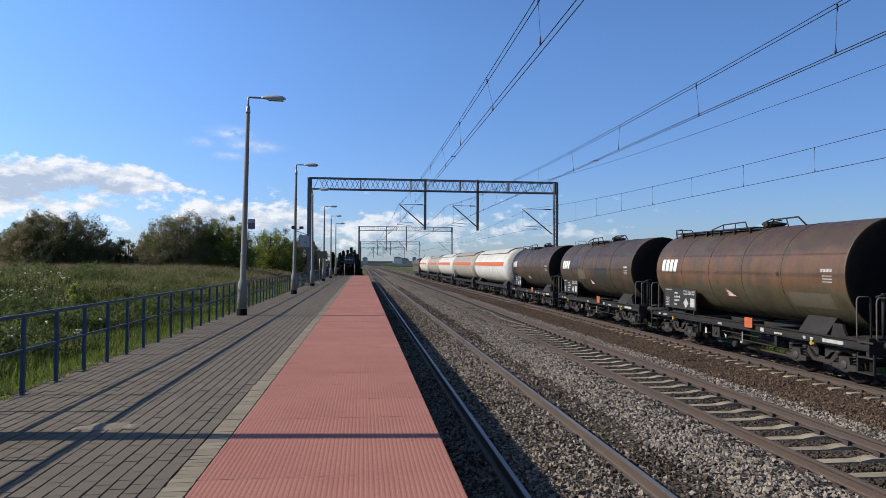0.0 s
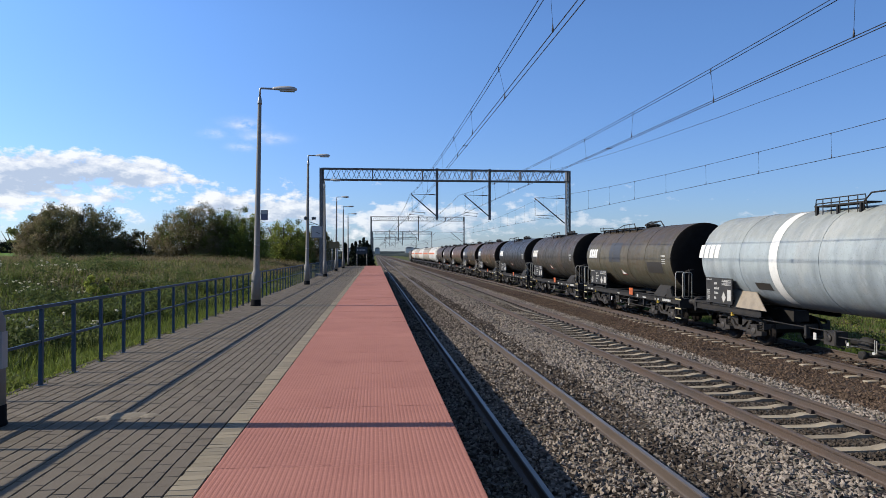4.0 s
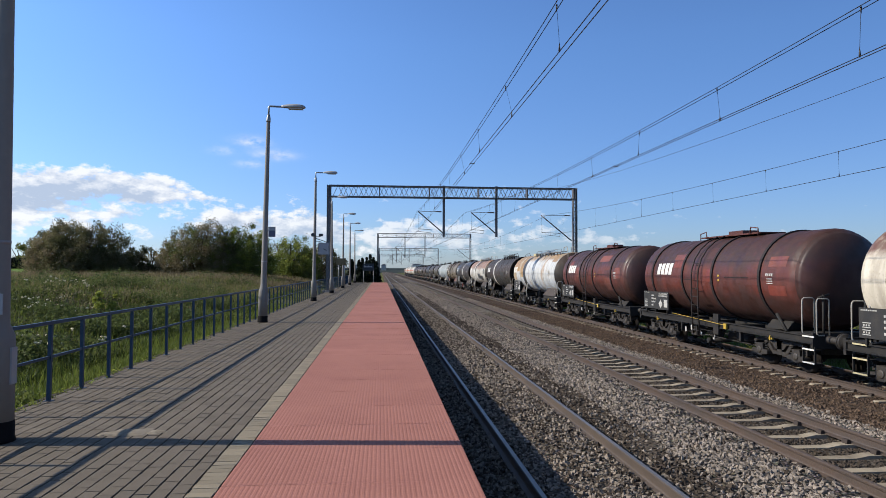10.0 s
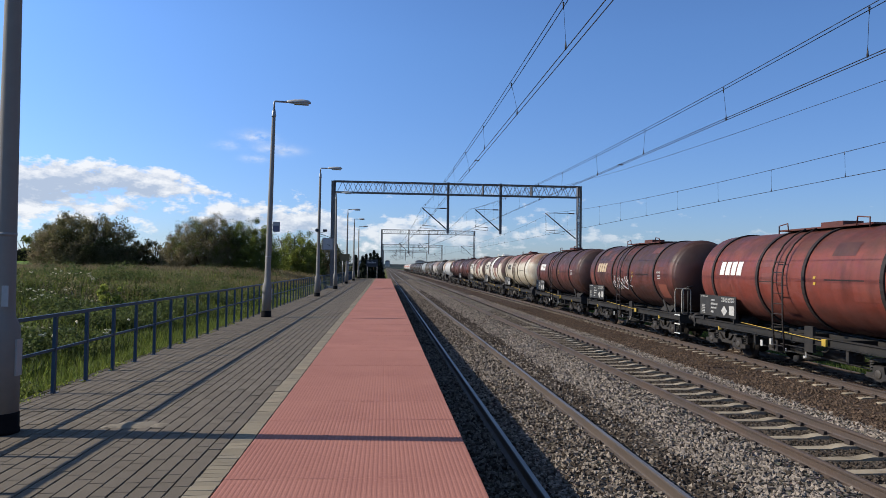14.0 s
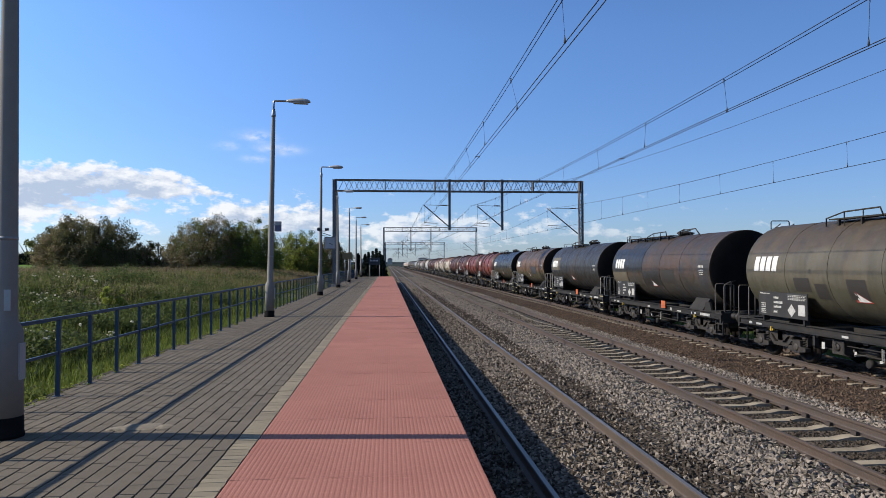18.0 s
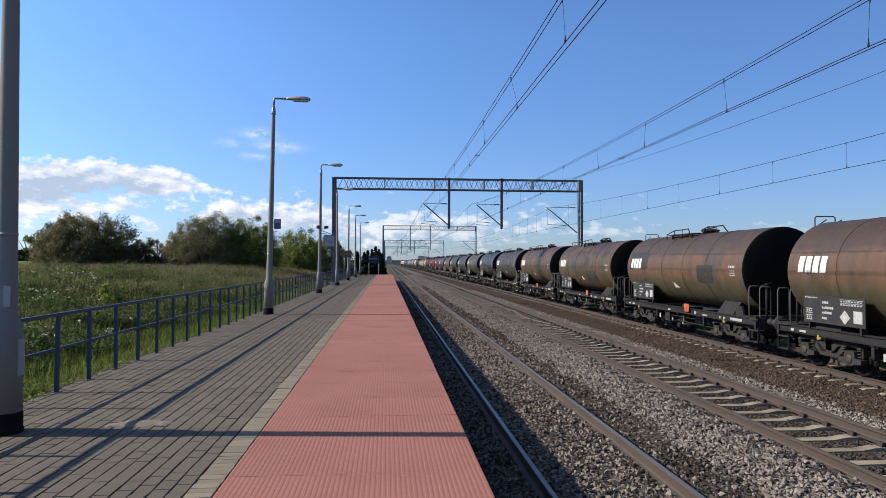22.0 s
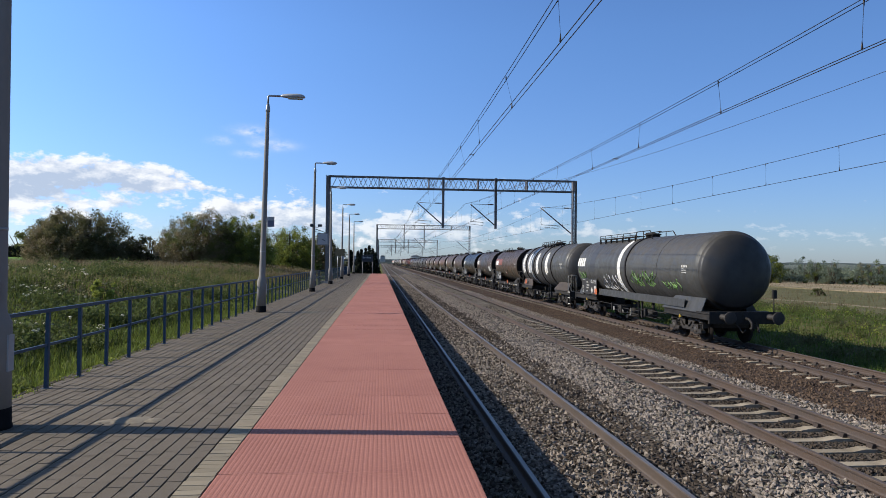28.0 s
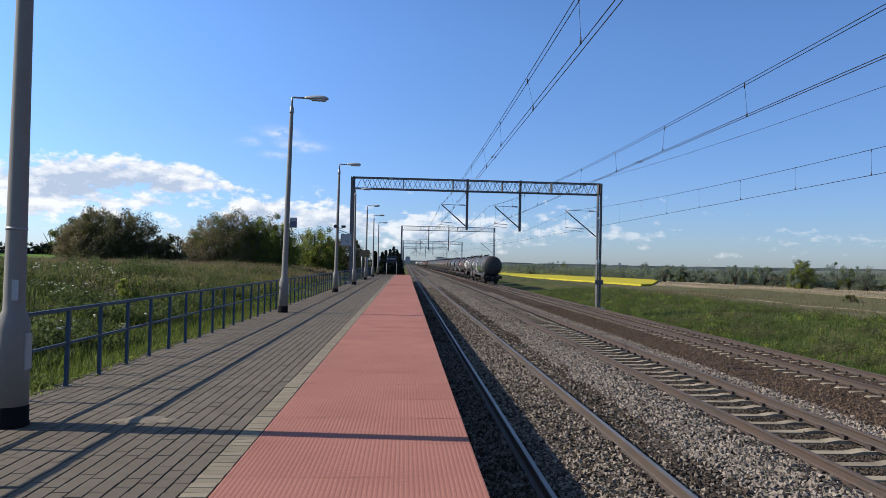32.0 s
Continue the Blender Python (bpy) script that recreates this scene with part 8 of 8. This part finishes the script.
def far_wood():
    """The continuous scrub and wood edge behind the fields: low leaf masses without single trees."""
    rng = random.Random(17)
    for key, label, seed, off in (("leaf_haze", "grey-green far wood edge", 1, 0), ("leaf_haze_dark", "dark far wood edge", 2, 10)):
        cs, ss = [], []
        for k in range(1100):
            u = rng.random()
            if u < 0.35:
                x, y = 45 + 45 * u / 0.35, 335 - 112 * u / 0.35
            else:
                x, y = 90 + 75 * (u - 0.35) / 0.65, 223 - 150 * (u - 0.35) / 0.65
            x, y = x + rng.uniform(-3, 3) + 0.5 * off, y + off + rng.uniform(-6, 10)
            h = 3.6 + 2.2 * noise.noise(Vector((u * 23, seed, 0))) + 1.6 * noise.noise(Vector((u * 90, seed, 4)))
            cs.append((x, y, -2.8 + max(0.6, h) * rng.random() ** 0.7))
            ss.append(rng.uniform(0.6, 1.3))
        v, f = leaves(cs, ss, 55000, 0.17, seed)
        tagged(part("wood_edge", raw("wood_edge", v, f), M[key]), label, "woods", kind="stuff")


horizon()
far_wood()
flat_piece("rape_field", "yellow rape field in bloom", "field", [(57, 160), (62, 166), (86, 224), (70, 420), (26, 420), (38, 262)], -2.35, 0.45, M["rape"])
flat_piece("far_rape_field", "far strip of yellow rape", "field", [(128, 226), (150, 214), (154, 222), (132, 234)], -2.2, 0.5, M["rape"])
flat_piece("dry_meadow", "straw-coloured dry meadow", "field", [(58, 166), (80, 148), (84, 112), (100, 70), (300, 55), (320, 170), (150, 175), (118, 200), (86, 224)], -2.70, 0.3, M["meadow"])
flat_piece("sandy_path", "pale sandy path across the meadow", "path", [(52.3, 128), (52.8, 128), (53.2, 98), (52.3, 85), (54.8, 79), (54.4, 50), (53.8, 50), (54.1, 79), (51.7, 85), (52.5, 98)], -2.81, 0.2, M["sand_path"])
FIELD = raw("green_field", [(-110, 84, 0.85), (-30, 84, 0.85), (-40, 119, 1.72), (-140, 119, 1.72), (-110, 84, 0.5), (-30, 84, 0.5), (-40, 119, 0.5), (-140, 119, 0.5)],
            [(0, 1, 2, 3), (4, 5, 1, 0), (5, 6, 2, 1), (6, 7, 3, 2), (7, 4, 0, 3), (7, 6, 5, 4)])
tagged(part("green_field", FIELD, plain("young crop", (0.13, 0.24, 0.03), 0.9, 0, 0.3, 0.3)), "bright green field rising behind the meadow", "field", kind="structure")
planting()
grass()
flowers()

# ---- paving, piece by piece ----


def red_slabs():
    def slab(bm):
        n = 52
        prof = [(-0.9905, -0.075), (-0.9905, -0.001)]
        for k in range(n):
            x = -0.9905 + 1.981 * (k + 0.5) / n
            prof += [(x - 0.0145, 0.0), (x - 0.008, 0.0011), (x + 0.008, 0.0011), (x + 0.0145, 0.0)]
        prof += [(0.9905, -0.001), (0.9905, -0.075)]
        bm_prism(bm, prof, "y", -0.496, 0.496)
    me = shared("red_slab", slab)
    rng = random.Random(12)
    for k in range(-12, 88):
        part("red_slab", me, M["red_slab"], PLATFORM, "ribbed red concrete slab" if k == 5 else "", at=pose(-0.3465, 4.78 + k - 1.0, rng.uniform(-0.003, 0.0), rng.uniform(-0.12, 0.12), rng.uniform(-0.08, 0.08), rng.uniform(-0.12, 0.12)))


def block_mesh(w, l):
    return lambda bm: [bm.faces.new([q[i] for i in f]) for q in [[bm.verts.new((sx * (w / 2 - e), sy * (l / 2 - e * 0.3), z)) for z, e in ((-0.06, 0.0), (-0.004, 0.0), (0.0, 0.0035)) for sx, sy in ((-1, -1), (1, -1), (1, 1), (-1, 1))]]
                       for f in ((0, 1, 5, 4), (1, 2, 6, 5), (2, 3, 7, 6), (3, 0, 4, 7), (4, 5, 9, 8), (5, 6, 10, 9), (6, 7, 11, 10), (7, 4, 8, 11), (8, 9, 10, 11))]


def paving():
    rng = random.Random(4)
    rows = []
    w, l = 0.1285, 0.198
    cols = 22
    for c in range(cols):
        x = -1.552 - (c + 0.5) * (2.825 / cols)
        y = -8.362 + (0.1 if c % 2 else 0.0)
        while y < 91.2:
            rows.append((x + rng.uniform(-0.002, 0.002), y + rng.uniform(-0.003, 0.003), rng.uniform(-0.005, 0.0), c))
            y += 0.203
    rows.sort(key=lambda r: (r[0] + 2.5) ** 2 + (r[1] - 5.6) ** 2)
    me = shared("paving_block", block_mesh(w - 0.009, l - 0.002))
    for x, y, z, c in rows[:300]:
        part("paving_block", me, M["paver"], PLATFORM, at=pose(x, y, z, rng.uniform(-0.5, 0.5), rng.uniform(-0.6, 0.6), 0))
    lay("paving_blocks", rows[300:], w - 0.009, l - 0.002, M["paver"])
    strip = []
    y = -8.3
    while y < 91.2:
        strip.append((-1.345 - 0.101 + rng.uniform(-0.003, 0.003), y, rng.uniform(-0.004, 0.0), 0))
        y += 0.103
    lay("pale_blocks", strip, 0.198, 0.095, M["paver_pale"])
    part("drain_slab", mesh_of("drain_slab", lambda bm: bm_box(bm, -1.55, -1.35, 8.95, 9.3, -0.05, 0.003), 0.005), M["paver_pale"], PLATFORM, "plain concrete slab in the pale strip")


def lay(name, rows, w, l, material):
    """The blocks beyond the nearest ones, joined."""
    g = np.random.default_rng(9)
    p = np.array([r[:3] for r in rows])
    n = len(p)
    base = np.array([(sx * (w / 2 - e), sy * (l / 2 - e * 0.3), z) for z, e in ((-0.05, 0.0), (-0.004, 0.0), (0.0, 0.0035)) for sx, sy in ((-1, -1), (1, -1), (1, 1), (-1, 1))])
    v = base[None] + p[:, None, :]
    tilt = g.normal(0, 0.008, (n, 2))
    v[:, :, 2] += base[None, :, 0] * tilt[:, :1] + base[None, :, 1] * tilt[:, 1:]
    f = np.array(((0, 1, 5, 4), (1, 2, 6, 5), (2, 3, 7, 6), (3, 0, 4, 7), (4, 5, 9, 8), (5, 6, 10, 9), (6, 7, 11, 10), (7, 4, 8, 11), (8, 9, 10, 11)))
    f = (f[None] + 12 * np.arange(n)[:, None, None]).reshape(-1, 4)
    ob = part(name, raw(name, v.reshape(-1, 3).tolist(), f.tolist()), material, PLATFORM)
    ob["kind"] = "stuff"


def spilt_sand():
    """A trodden smear of sand on the paving, thin and ragged at its edge."""
    def fill(bm):
        for cx, cy, rx, ry, seed in ((-2.66, 7.12, 0.24, 0.16, 1), (-2.40, 7.10, 0.10, 0.10, 5), (-2.88, 7.02, 0.08, 0.06, 9)):
            n = 28
            top = bm.verts.new((cx, cy, 0.010))
            ring = []
            for k in range(n):
                a = 2 * math.pi * k / n
                u = 1 + 0.55 * noise.noise(Vector((math.cos(a) * 1.6, math.sin(a) * 1.6, seed)))
                ring.append((bm.verts.new((cx + rx * u * 0.6 * math.cos(a), cy + ry * u * 0.6 * math.sin(a), 0.007)), bm.verts.new((cx + rx * u * math.cos(a), cy + ry * u * math.sin(a), -0.004))))
            for k in range(n):
                a, b = ring[k], ring[(k + 1) % n]
                bm.faces.new((top, a[0], b[0])).smooth = True
                bm.faces.new((a[0], a[1], b[1], b[0])).smooth = True
    a = Mat("pale trodden sand", (0.285, 0.25, 0.20), 0.95).world_space()
    a.mottle((0.24, 0.205, 0.16), 18, 0.42, 0.65, 5)
    a.bump(a.noise(150, 3), 0.004, 0.5)
    tagged(part("spilt_sand", mesh_of("spilt_sand", fill), a.m), "thin pale smear of sand on the grey paving", "sand", kind="stuff")


red_slabs()
paving()
spilt_sand()


def motions():
    """The train rolls away at an even 18.75 m/s."""
    for ob, centre in WAGONS:
        walk(ob, [(t, pose(RAIL_X, centre + 18.75 * t, RAIL_Z)) for t in (0.0, 8.0, 16.0, 24.0, 32.0)])


motions()
